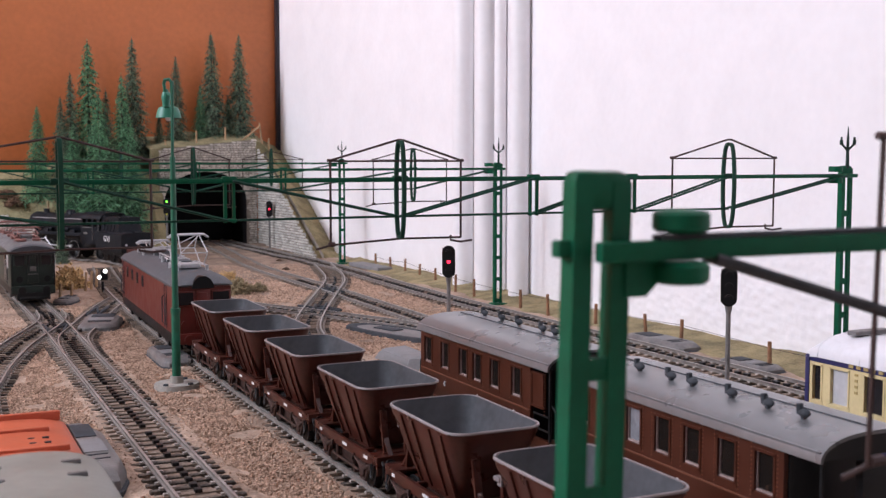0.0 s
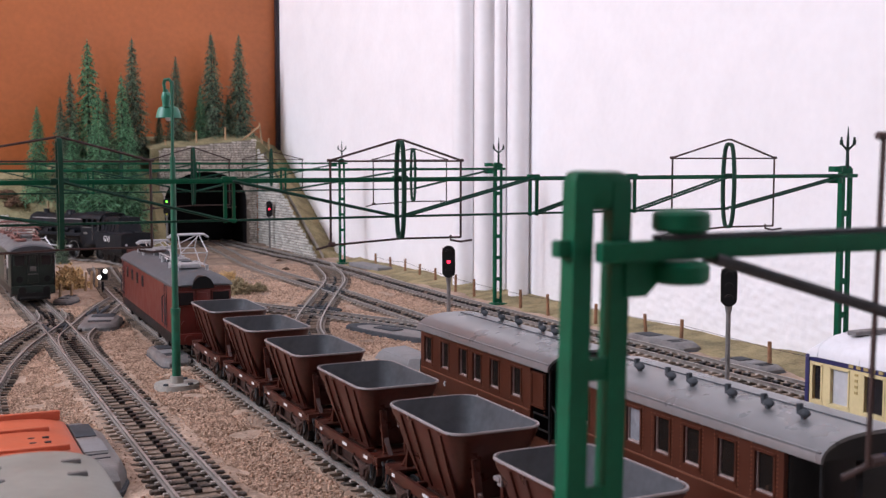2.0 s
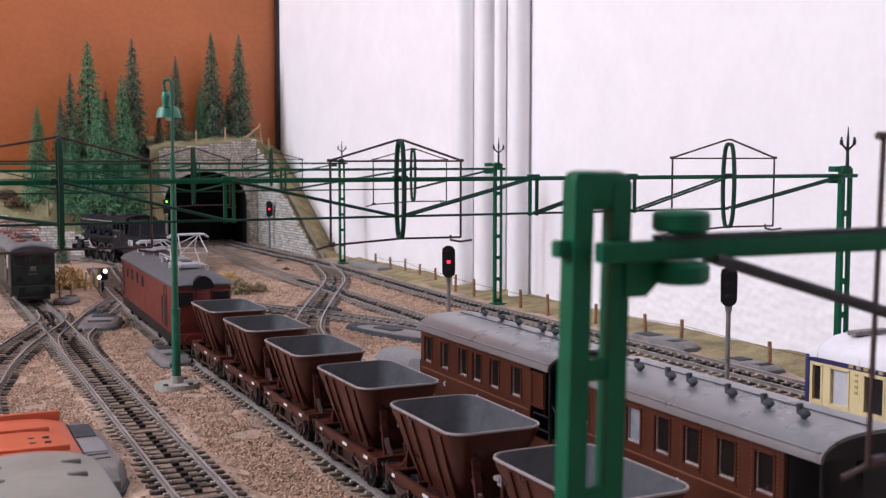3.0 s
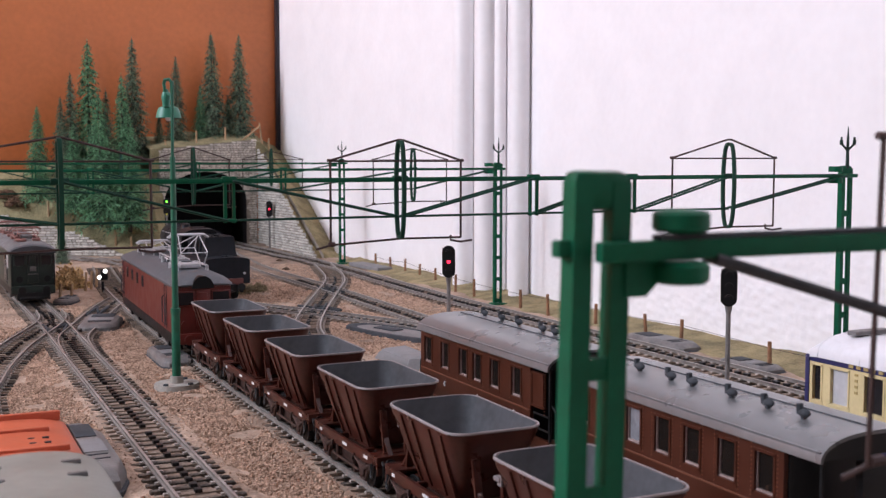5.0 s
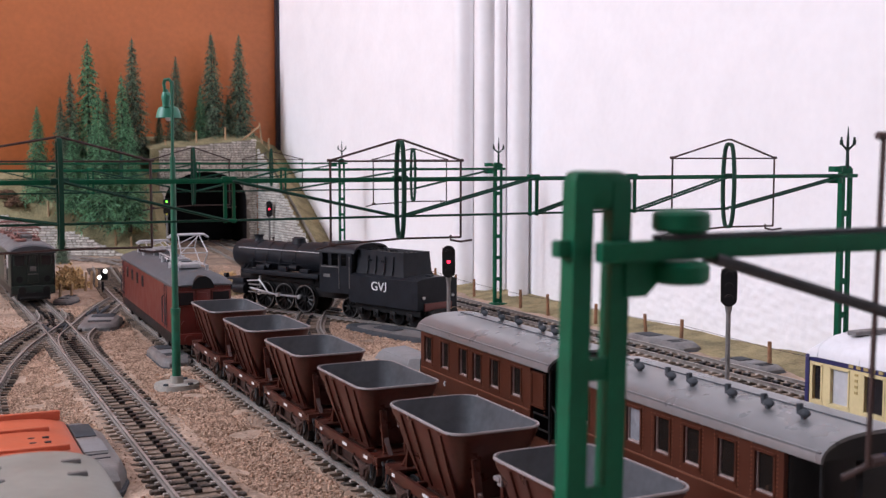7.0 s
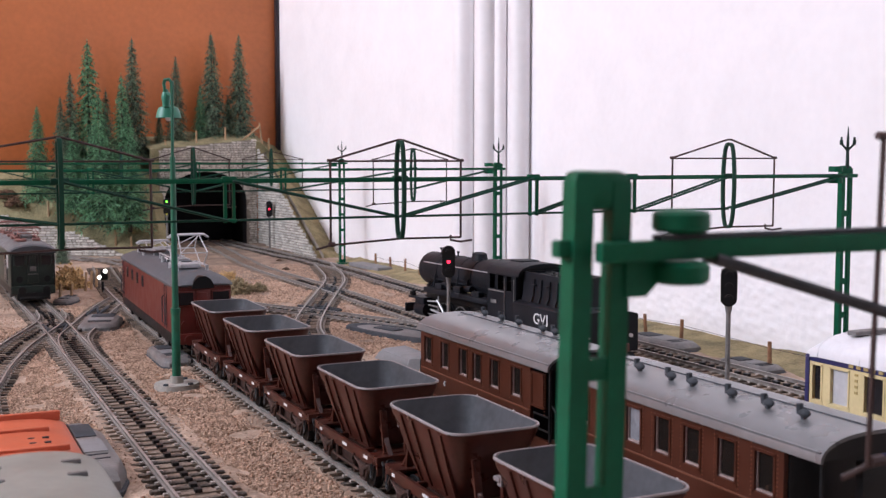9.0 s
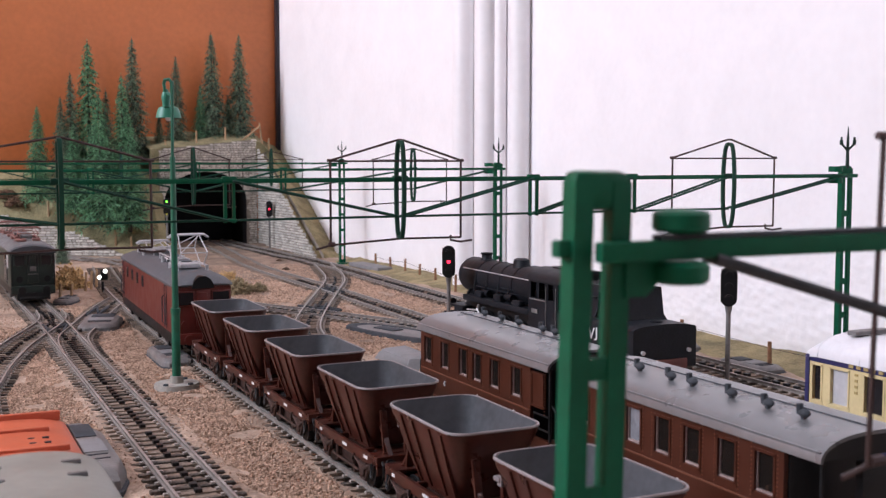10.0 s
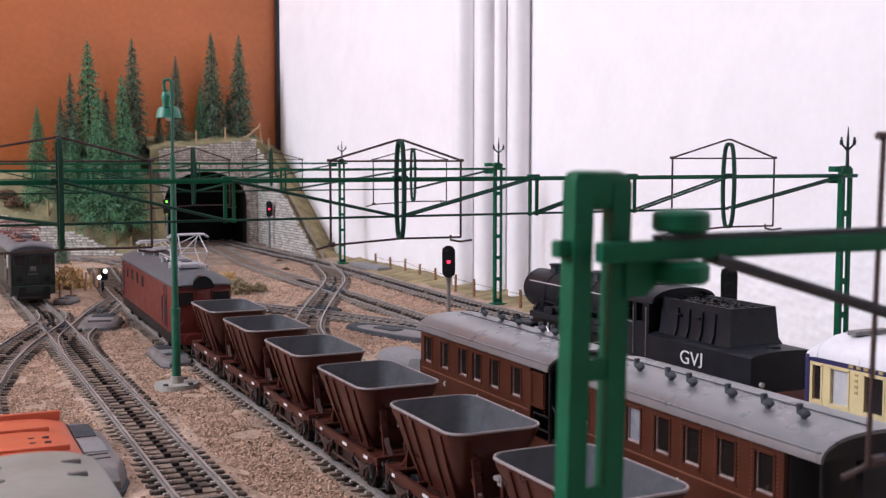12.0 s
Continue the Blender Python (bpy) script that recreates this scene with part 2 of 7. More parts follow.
# ---- ground ----
def rise(x, y):
    """Height of the sand: gentle unevenness, slightly lower along the tracks."""
    n = noise.fractal(Vector((x * 18, y * 18, 0.3)), 1.0, 2.0, 3) * 0.0012
    n += noise.noise(Vector((x * 160, y * 160, 1.7))) * 0.0005
    lift = 0.006 * max(0, min(1, (y - 1.15) / 0.25)) * max(0, min(1, (x - 0.25) / 0.04))
    for c in (0.0835, 0.145):
        u = abs(x - c)
        if y < 0.66 and 0.0100 < u < 0.0215:
            n += 0.0013 * min(1.0, (u - 0.0100) / 0.0035) * min(1.0, (0.0215 - u) / 0.005) * (0.75 + 0.6 * noise.noise(Vector((x * 120, y * 120, 4)))) * min(1.0, (0.66 - y) / 0.05)
    return GZ + n + lift


xs = [-1.57, -1.0, -0.4, -0.2, -0.1] + [-0.05 + 0.0025 * i for i in range(100)] + [0.2 + 0.005 * i for i in range(51)] + [WALL_X + 0.01]
ys = [-0.9, -0.4, -0.1] + [0.0 + 0.006 * i for i in range(246)]
bm = B()
vs = [[bm.verts.new((x, y, rise(x, y))) for y in ys] for x in xs]
for i in range(len(xs) - 1):
    for j in range(len(ys) - 1):
        bm.faces.new((vs[i][j], vs[i + 1][j], vs[i + 1][j + 1], vs[i][j + 1]))
tagged(part("ground", bm, SAND), "sandy pinkish-brown scenic ground of the layout", "ground", kind="structure")

# layout table under it
bm = B()
box(bm, (-0.58, 0.29, -0.06), (2.0, 2.34, 0.08), 0.004)
for x in (-1.5, 0.38):
    for y in (-0.8, 1.4):
        box(bm, (x, y, -0.495), (0.06, 0.06, 0.81))
tagged(part("layout_table", bm, mat("board_wood", (0.35, 0.24, 0.13), 0.7, var=0.2, scale=12)), "plain wooden table carrying the model railway", "table")

# dry grass strip under the wall
bm = B()
prev = None
for i in range(80):
    y = 0.05 + i * 0.0141
    inner = 0.408 + 0.003 * math.sin(y * 31) + 0.002 * math.sin(y * 83)
    if y > 1.05:
        inner += (y - 1.05) * 0.06
    row = [bm.verts.new((inner + (WALL_X + 0.004 - inner) * k / 6, y, rise(inner, y) + (0.0006 + 0.004 * (k / 6) ** 1.5) * (1 if k else -1.5) + 0.0012 * noise.noise(Vector((k * 3.1, y * 90, 5))))) for k in range(7)]
    if prev:
        for k in range(6):
            bm.faces.new((prev[k], prev[k + 1], row[k + 1], row[k]))
    prev = row
tagged(part("grass_strip", bm, DRY_GRASS), "dry yellow-green grass strip along the wall", "grass", kind="stuff")


# dark dusty earth in front of the tunnel
bm = B()
nu, nv = 44, 60
rows = []
for i in range(nu + 1):
    row = []
    for j in range(nv + 1):
        x, y = 0.232 + 0.196 * i / nu, 0.965 + 0.415 * j / nv
        edge = min(i / nu, 1 - i / nu, j / nv) * 7 + noise.noise(Vector((x * 45, y * 30, 11))) * 0.8
        row.append(bm.verts.new((x, y, rise(x, y) + max(-0.0015, min(0.0005, (edge - 0.6) * 0.0015)))))
    rows.append(row)
for a, b in zip(rows, rows[1:]):
    for j in range(nv):
        bm.faces.new((a[j], b[j], b[j + 1], a[j + 1]))
tagged(part("dusty_earth", bm, mat("brown_earth", (0.185, 0.130, 0.092), 0.95, var=0.5, scale=45, bump=0.0012, fine=14, tint=(0.27, 0.195, 0.145))), "dusty dark brown earth before the tunnel", "ground", kind="structure")


# ---- railway tracks ----
def catmull(pts, step):
    """Points at even steps along a smooth curve through pts."""
    P = [Vector((*p, 0)) for p in pts]
    P = [2 * P[0] - P[1]] + P + [2 * P[-1] - P[-2]]
    fine = []
    for i in range(1, len(P) - 2):
        for k in range(40):
            t = k / 40
            a, b, c, d = P[i - 1:i + 3]
            fine.append(0.5 * (2 * b + (c - a) * t + (2 * a - 5 * b + 4 * c - d) * t * t + (3 * b - a - 3 * c + d) * t ** 3))
    fine.append(P[-2])
    out, need = [fine[0]], step
    for a, b in zip(fine, fine[1:]):
        seg = (b - a).length
        while need <= seg:
            out.append(a.lerp(b, need / seg))
            need += step
        need -= seg
    return out


bm = B()
box(bm, (0, 0, -0.0031), (0.029, 0.0030, 0.0022), 0.0003)
for sx in (-1, 1):
    for dx in (-0.0021, 0.0021):
        box(bm, (sx * 0.0087 + dx, 0, -0.0018), (0.0014, 0.0017, 0.0010))
SLEEPER_MESH = mesh_of("sleeper", bm, SLEEPER)
bm = B()
box(bm, (0, 0, -0.0031), (0.029, 0.0030, 0.0022), 0.0003)
box(bm, (0, 0, -0.0015), (0.0024, 0.0032, 0.0014), 0.0002)
for sx in (-1, 1):
    for dx in (-0.0021, 0.0021):
        box(bm, (sx * 0.0087 + dx, 0, -0.0018), (0.0014, 0.0017, 0.0010))
STUD_MESH = mesh_of("sleeper", bm, SLEEPER)
# chairs take a pale colour for the light they catch
for me in (SLEEPER_MESH, STUD_MESH):
    me.materials.append(CHAIR)
    me.materials.append(BLACK)
    for f in me.polygons:
        if f.center.z > -0.00195 and abs(f.center.x) > 0.005:
            f.material_index = 1
        elif f.center.z > -0.0019:
            f.material_index = 2
RAIL_SHAPE = [(-0.0009, -0.0020), (0.0009, -0.0020), (0.0008, -0.0016), (0.0003, -0.0013), (0.0003, -0.0007), (0.0005, -0.0004), (0.0005, 0.0), (-0.0005, 0.0), (-0.0005, -0.0004), (-0.0003, -0.0007), (-0.0003, -0.0013), (-0.0008, -0.0016)]


def heading(a, b):
    return math.atan2(b[1] - a[1], b[0] - a[0])


TRACK_POINTS = []


def track(pts, label, sleepers=True, drop=0.0, step=0.0072):
    top = thing("railway_track", pose(0, 0, -drop), label, "railway track", "tracks of the yard", "structure")
    line = catmull(pts, 0.006)
    TRACK_POINTS.extend((p.x, p.y) for p in line)
    for side in (-1, 1):
        bm = B()
        rings = []
        for i, p in enumerate(line):
            a, b = line[max(0, i - 1)], line[min(len(line) - 1, i + 1)]
            h = heading(a, b)
            n = Vector((-math.sin(h), math.cos(h), 0))
            lift = rise(p.x, p.y) - GZ if p.y > 1.15 else 0
            rings.append([p + n * (side * 0.0087 + u) + Vector((0, 0, w + lift)) for u, w in RAIL_SHAPE])
        sweep(bm, rings)
        rail = part("rail", bm, RAIL, top, "grey nickel rail with dirty sides")
        rail.data.materials.append(RAIL_SIDE)
        for f in rail.data.polygons:
            if f.normal.z < 0.8 or f.center.z < -0.0007 - drop + (0 if f.center.y < 1.15 else 9):
                f.material_index = 1
    # ribbon of brown ballast, darkened for the shade between the sleepers
    bm = B()
    prev = None
    for i, p in enumerate(line):
        h = heading(line[max(0, i - 1)], line[min(len(line) - 1, i + 1)])
        n = Vector((-math.sin(h), math.cos(h), 0))
        if p.y > 1.12:
            prev = None
            continue
        row = [bm.verts.new(p + n * u + Vector((0, 0, -0.0026 - (0.0012 if abs(u) > 0.006 else 0)))) for u in (-0.0078, -0.0055, 0.0, 0.0055, 0.0078)]
        if prev:
            for k in range(4):
                bm.faces.new((prev[k], prev[k + 1], row[k + 1], row[k]))
        prev = row
    part("track_bed", bm, TRACK_BED, top, "dark bed between the rails, brown ballast with the gaps' shade in its colour")
    if sleepers:
        line = catmull(pts, step)
        far = B()
        count = 0
        for i, p in enumerate(line[:-1]):
            h = heading(p, line[i + 1])
            m = Matrix.Translation((p.x, p.y, 0)) @ Matrix.Rotation(h - math.pi / 2, 4, "Z")
            if p.y > 1.0 or count >= 150:
                z = rise(p.x, p.y) - GZ if p.y > 1.15 else 0
                box(far, (0, 0, -0.0031 + z), (0.029, 0.0030, 0.0022), m=m)
            else:
                ob = new("sleeper", SLEEPER_MESH if i % 7 == 3 else STUD_MESH)
                ob.parent = top
                ob.matrix_basis = m
                count += 1
        if len(far.verts):
            tagged(part("far_sleepers", far, SLEEPER, top), kind="stuff")
        else:
            far.free()
    return top


LOCO_PATH = [(-0.08, 1.452), (0.0, 1.432), (0.072, 1.397), (0.13, 1.352), (0.172, 1.297), (0.199, 1.235), (0.2105, 1.175), (0.216, 1.12), (0.2165, 1.0), (0.2163, 0.885), (0.2274, 0.835), (0.2435, 0.8), (0.2663, 0.755), (0.2873, 0.708), (0.3024, 0.662), (0.3103, 0.61), (0.3129, 0.55), (0.3122, 0.45), (0.312, 0.2), (0.312, 0.02)]
track([(0.021, 0.1), (0.021, 0.50), (0.030, 0.60), (0.052, 0.70), (0.083, 0.80), (0.088, 0.86)], "siding track with dark sleepers in sandy ballast")
track([(0.0835, 0.19), (0.0835, 0.6), (0.083, 0.8), (0.080, 0.95), (0.076, 1.2)], "straight yard track with dark sleepers and centre studs")
track([(0.0835, 0.66), (0.0875, 0.72), (0.101, 0.77), (0.128, 0.86), (0.148, 0.915)], "curved crossover track of a turnout", drop=0.0002)
track([(0.145, 0.02), (0.145, 0.6), (0.1475, 0.8), (0.156, 1.0), (0.175, 1.2)], "yard track under the ore wagons")
track([(0.2075, 0.02), (0.2075, 0.45), (0.212, 0.60), (0.226, 0.682), (0.253, 0.756), (0.309, 0.881), (0.353, 0.985), (0.389, 1.125)], "yard track with a long turnout curve crossing two tracks")
track(LOCO_PATH, "through track that swings in from the tunnel side", drop=0.0003)
track([(0.313, 0.62), (0.317, 0.75), (0.3195, 0.92), (0.318, 1.09), (0.328, 1.29), (0.335, 1.44)], "straight track leading to the tunnel", drop=0.0005)
track([(0.386, 0.02), (0.385, 0.5), (0.382, 0.8), (0.388, 1.0), (0.390, 1.15), (0.372, 1.29), (0.352, 1.44)], "main track along the wall into the tunnel", drop=0.0001)


# ---- ore wagons ----
def rounded(lx, ly, r, z, n=5):
    out = []
    for cx, cy, a0 in ((lx / 2 - r, ly / 2 - r, 0), (-lx / 2 + r, ly / 2 - r, 90), (-lx / 2 + r, -ly / 2 + r, 180), (lx / 2 - r, -ly / 2 + r, 270)):
        for k in range(n + 1):
            a = radians(a0 + 90 * k / n)
            out.append((cx + r * math.cos(a), cy + r * math.sin(a), z))
    return out


def wheelset(parent, y, r=0.0055, name="wheelset", material=None, n=18, z=None):
    bm = B()
    zc = r if z is None else z
    for sx in (-1, 1):
        cyl(bm, (sx * 0.0074, y, zc), (sx * 0.0098, y, zc), r, n=n)
        cyl(bm, (sx * 0.0070, y, zc), (sx * 0.0076, y, zc), r * 1.13, n=n)
    cyl(bm, (-0.011, y, zc), (0.011, y, zc), 0.001, n=8)
    return part(name, bm, material or BLACK, parent)


def ore_wagon(m):
    top = thing("ore_wagon", m, "dark rust-brown ore hopper wagon with grey empty tub on the track", "wagon", "train of ore wagons")
    zr, zb = 0.034, 0.0125
    bm = B()
    outer = [rounded(0.0165, 0.030, 0.004, zb), rounded(0.0225, 0.0385, 0.005, zb + 0.009), rounded(0.0291, 0.0472, 0.0056, zr - 0.0015), rounded(0.0291, 0.0472, 0.0056, zr)]
    inner = [rounded(0.0284, 0.0465, 0.0053, zr), rounded(0.0210, 0.037, 0.0045, zb + 0.009), rounded(0.015, 0.028, 0.0035, zb + 0.0015)]
    sweep(bm, outer + inner)
    tub = part("tub", bm, RUST, top)
    bm = B()
    inset = [[(x * 0.99, y * 0.994, z + 0.0002) for x, y, z in ring] for ring in inner]
    sweep(bm, inset[::-1], close_ends=False)
    bm.faces.new([v for v in list(bm.verts)[:24]])
    part("tub_lining", bm, GREY_IN, tub, "grey worn inside of the tub")
    bm = B()
    ring_o, ring_i = rounded(0.0301, 0.0483, 0.0060, 0), rounded(0.0289, 0.0470, 0.0053, 0)
    rings = [[(x, y, zr - 0.0005) for x, y, _ in ring_i], [(x, y, zr - 0.0003) for x, y, _ in ring_o], [(x, y, zr + 0.0001) for x, y, _ in ring_o], [(x * 0.992, y * 0.995, zr + 0.0003) for x, y, _ in ring_o], [(x, y, zr + 0.0003) for x, y, _ in ring_i]]
    sweep(bm, rings + [rings[0]], close_ends=False)
    bmesh.ops.remove_doubles(bm, verts=bm.verts, dist=1e-6)
    part("rim", bm, RIM, tub, "light grey worn rim")
    for sx in (-1, 1):
        for y in (-0.0165, -0.0085, 0.0035, 0.0115):
            bm = B()
            k = abs(y) / 0.0465
            pts = [(sx * 0.0080, y * 0.86, zb), (sx * 0.0112, y * 0.93, zb + 0.009), (sx * 0.0144, y, zr - 0.0012)]
            for a, b in zip(pts, pts[1:]):
                a, b = Vector(a), Vector(b)
                w = 0.0006
                o = Vector((sx * 0.0008, 0, 0))
                d = Vector((0, w, 0))
                ring = lambda p: [p - d, p + d, p + d + o, p - d + o]
                sweep(bm, [ring(a), ring(b)])
            part("rib", bm, RUST, tub)
    for sy in (-1, 1):
        bm = B()
        for sx in (-1, 1):
            for y0, y1, z1, wd in ((0.0255, 0.0222, 0.0262, 0.0011), (0.0292, 0.0215, 0.0205, 0.0008)):
                sweep(bm, [[(sx * 0.0065 - wd, sy * y, z), (sx * 0.0065 + wd, sy * y, z), (sx * 0.0065 + wd, sy * (y - 0.0011), z), (sx * 0.0065 - wd, sy * (y - 0.0011), z)] for y, z in ((y0, 0.0118), (y1, z1))])
        box(bm, (0, sy * 0.0262, 0.0118), (0.017, 0.0012, 0.0026), 0.0003)
        part("end_bracket", bm, RUST, top)
        bm = B()
        box(bm, (0, sy * 0.0262, 0.0121), (0.0245, 0.0085, 0.0011), 0.0003)
        box(bm, (0, sy * 0.0301, 0.0098), (0.0245, 0.0009, 0.0062), 0.0003)
        part("end_platform", bm, RUST, top)
        for sx in (-1, 1):
            bm = B()
            rod(bm, [(sx * 0.0105, sy * 0.0308, 0.0112), (sx * 0.0108, sy * 0.0325, 0.0106), (sx * 0.0106, sy * 0.0328, 0.0082), (sx * 0.0102, sy * 0.0312, 0.0066)], 0.0005)
            part("brake_hose", bm, BLACK, top)
    bm = B()
    for sx in (-1, 1):
        box(bm, (sx * 0.0115, 0, 0.0106), (0.0014, 0.060, 0.0036), 0.0003)
    for y in (-0.0298, -0.012, 0.012, 0.0298):
        box(bm, (0, y, 0.0098), (0.023, 0.0014, 0.003), 0.0003)
    box(bm, (0, 0, 0.0085), (0.0120, 0.056, 0.0050), 0.0005)
    box(bm, (0, 0, 0.0055), (0.0185, 0.016, 0.0050), 0.0008)
    part("underframe", bm, RUST, top)
    # dark blocks added only to stop the view through below the frame
    bm = B()
    box(bm, (0, 0, 0.0066), (0.0132, 0.0550, 0.0064), 0.0006)
    box(bm, (0, 0, 0.0052), (0.0200, 0.0200, 0.0050), 0.0008)
    part("brake_gear", bm, GEAR_BROWN, top, "dark brown filler blocks closing the view under the frame")
    bm = B()
    box(bm, (0, -0.0272, 0.0168), (0.0024, 0.0016, 0.0100), 0.0003)
    box(bm, (0.0032, -0.0268, 0.0150), (0.0010, 0.0014, 0.0075), 0.0002)
    part("end_post", bm, RUST, top)
    bm = B()
    box(bm, (0.0006, -0.0278, 0.0219), (0.0078, 0.0034, 0.0014), 0.0004)
    for x in (-0.0022, 0.0010, 0.0034):
        box(bm, (x, -0.0288, 0.0213), (0.0012, 0.0024, 0.0026), 0.0003)
    part("end_clamp", bm, RIM, top, "worn light grey clamp on the end post")
    for sx in (-1, 1):
        for y in (-0.018, 0.018):
            bm = B()
            for k in range(4):
                e, z = 0.0072 - 0.0014 * k, 0.0080 - 0.0006 * k
                rod(bm, [(sx * 0.0125, y - e, z + 0.0010), (sx * 0.0126, y - e * 0.5, z + 0.0002), (sx * 0.0126, y + e * 0.5, z + 0.0002), (sx * 0.0125, y + e, z + 0.0010)], 0.00032, 5)
            part("leaf_spring", bm, GEAR_BROWN, top)
            for dy in (-0.0074, 0.0074):
                bm = B()
                rod(bm, [(sx * 0.0125, y + dy, 0.0098), (sx * 0.0128, y + dy * 1.06, 0.0080), (sx * 0.0125, y + dy * 0.96, 0.0066), (sx * 0.0122, y + dy * 0.90, 0.0082)], 0.0005, 5)
                part("spring_shackle", bm, GEAR_BROWN, top)
            bm = B()
            for dy in (-1, 1):
                rod(bm, [(sx * 0.0118, y + dy * 0.0048, 0.0092), (sx * 0.0118, y + dy * 0.0026, 0.0050), (sx * 0.0118, y + dy * 0.0018, 0.0028)], 0.0006, 5)
            rod(bm, [(sx * 0.0118, y - 0.0019, 0.0028), (sx * 0.0118, y + 0.0019, 0.0028)], 0.0005, 5)
            part("axle_guard", bm, GEAR_BROWN, top)
        for y in (-0.0275, 0.0268):
            bm = B()
            rod(bm, [(sx * 0.0124, y - 0.0010, 0.0100), (sx * 0.0128, y - 0.0010, 0.0062), (sx * 0.0128, y, 0.0052), (sx * 0.0128, y + 0.0010, 0.0062), (sx * 0.0124, y + 0.0010, 0.0100)], 0.00045, 5)
            part("step_iron", bm, BLACK, top)
        for y in (-0.018, 0.018):
            bm = B()
            box(bm, (sx * 0.0113, y, 0.0062), (0.0016, 0.0042, 0.0052), 0.0004)
            box(bm, (sx * 0.0118, y, 0.0052), (0.0018, 0.0028, 0.0024), 0.0005)
            rod(bm, [(sx * 0.0116, y - 0.0065, 0.0084), (sx * 0.0116, y - 0.002, 0.0076), (sx * 0.0116, y + 0.002, 0.0076), (sx * 0.0116, y + 0.0065, 0.0084)], 0.0006)
            part("axle_box", bm, GEAR_BROWN, top)
        bm = B()
        rod(bm, [(sx * 0.0116, -0.013, 0.0045), (sx * 0.0116, 0.013, 0.0045)], 0.0005)
        box(bm, (sx * 0.0112, -0.0085, 0.0058), (0.0012, 0.0018, 0.006), 0.0002)
        box(bm, (sx * 0.0112, 0.0085, 0.0058), (0.0012, 0.0018, 0.006), 0.0002)
        part("brake_rigging", bm, GEAR_BROWN, top)
        for k, (y, w) in enumerate(((-0.0205, 0.0034), (-0.001, 0.0042), (0.0235, 0.0024))):
            bm = B()
            box(bm, (sx * 0.01225, y, 0.0108), (0.0002, w, 0.0010))
            part("lettering_plate", bm, CABLE_WHITE, top, "small white unreadable lettering panel")
    for y in (-0.018, 0.018):
        wheelset(top, y)
    for sy in (-1, 1):
        for sx in (-1, 1):
            bm = B()
            cyl(bm, (sx * 0.0085, sy * 0.0302, 0.0105), (sx * 0.0085, sy * 0.0325, 0.0105), 0.0009, n=10)
            cyl(bm, (sx * 0.0085, sy * 0.0325, 0.0105), (sx * 0.0085, sy * 0.0332, 0.0105), 0.0021, n=14)
            part("buffer", bm, BLACK, top)
        bm = B()
        rod(bm, [(0, sy * 0.030, 0.0085), (0, sy * 0.0336, 0.0085)], 0.0008)
        box(bm, (0, sy * 0.0334, 0.008), (0.004, 0.0006, 0.003))
        part("coupling", bm, BLACK, top)
    return top


first = ore_wagon(pose(0.1452, 0.567, 0))
for i in range(1, 7):
    copy_thing(first, pose(0.1450, 0.567 - 0.068 * i, 0, 0, 0, (0, 0.5, -0.4, 0.3, -0.2, 0.4, 0)[i]))


# ---- coaches ----
def crown(u):
    """Height of a carriage roof across its width, 0 to 1."""
    return max(0.0, 1 - abs(u) ** 2.5) ** 0.45


def arc_roof(w, z0, rise_, y0, y1, th=0.0008, n=12):
    secs = []
    for y in (y0, y1):
        ring = [(w / 2 * math.cos(math.pi * k / n), y, z0 + rise_ * crown(math.cos(math.pi * k / n))) for k in range(n + 1)]
        ring += [((w / 2 - th) * math.cos(math.pi * k / n), y, z0 - th * 0.2 + (rise_ - th) * crown(math.cos(math.pi * k / n))) for k in range(n, -1, -1)]
        secs.append(ring)
    return secs


def window_unit(parent, side, y, z, w, h, x, frame_mat, pane_mat, depth=0.0014):
    bm = B()
    t = 0.0007
    for dy, dz, sy, sz in ((0, h / 2, w + t, t), (0, -h / 2, w + 2 * t, t * 1.3), (-w / 2, 0, t, h), (w / 2, 0, t, h)):
        box(bm, (side * (x + 0.0002), y + dy, z + dz), (depth, sy, sz))
    win = part("window", bm, frame_mat, parent)
    bm = B()
    box(bm, (side * (x - 0.0007), y, z), (0.0004, w, h))
    part("pane", bm, pane_mat, win, "clear glass pane" if pane_mat is PANE else "dark glass pane" if pane_mat is GLASS else "pane with a pale blind behind").visible_shadow = pane_mat is not PANE
    if frame_mat is BROWN:
        bm = B()
        box(bm, (side * (x - 0.0002), y, z - h / 2 + 0.0007), (0.0007, w - 0.0008, 0.0007))
        for sy in (-1, 1):
            box(bm, (side * (x - 0.0002), y + sy * (w / 2 - 0.0005), z), (0.0006, 0.00035, h - 0.0012))
        part("glazing_edge", bm, GLAZING_EDGE, win, "pale edge of the clear glazing")
    return win


def wall_with_holes(bm, x, y0, y1, z0, z1, holes, th):
    """Side wall in the plane of x, with openings (y, z, w, h) in one row."""
    zl, zh = holes[0][1] - holes[0][3] / 2, holes[0][1] + holes[0][3] / 2
    box(bm, (x, (y0 + y1) / 2, (z0 + zl) / 2), (th, y1 - y0, zl - z0))
    box(bm, (x, (y0 + y1) / 2, (zh + z1) / 2), (th, y1 - y0, z1 - zh))
    edges = [y0]
    for y, z, w, h in sorted(holes):
        edges += [y - w / 2, y + w / 2]
    edges.append(y1)
    for a, b in zip(edges[::2], edges[1::2]):
        box(bm, (x, (a + b) / 2, (zl + zh) / 2), (th, b - a, zh - zl))


PLATFORM = 0.0125  # depth of the open end platform
# lighter than the coach brown: the rivets' highlights are in the colour
RIVET_GLINT = mat("rivet_glint_brown", (0.19, 0.075, 0.045), 0.35, var=0.1)


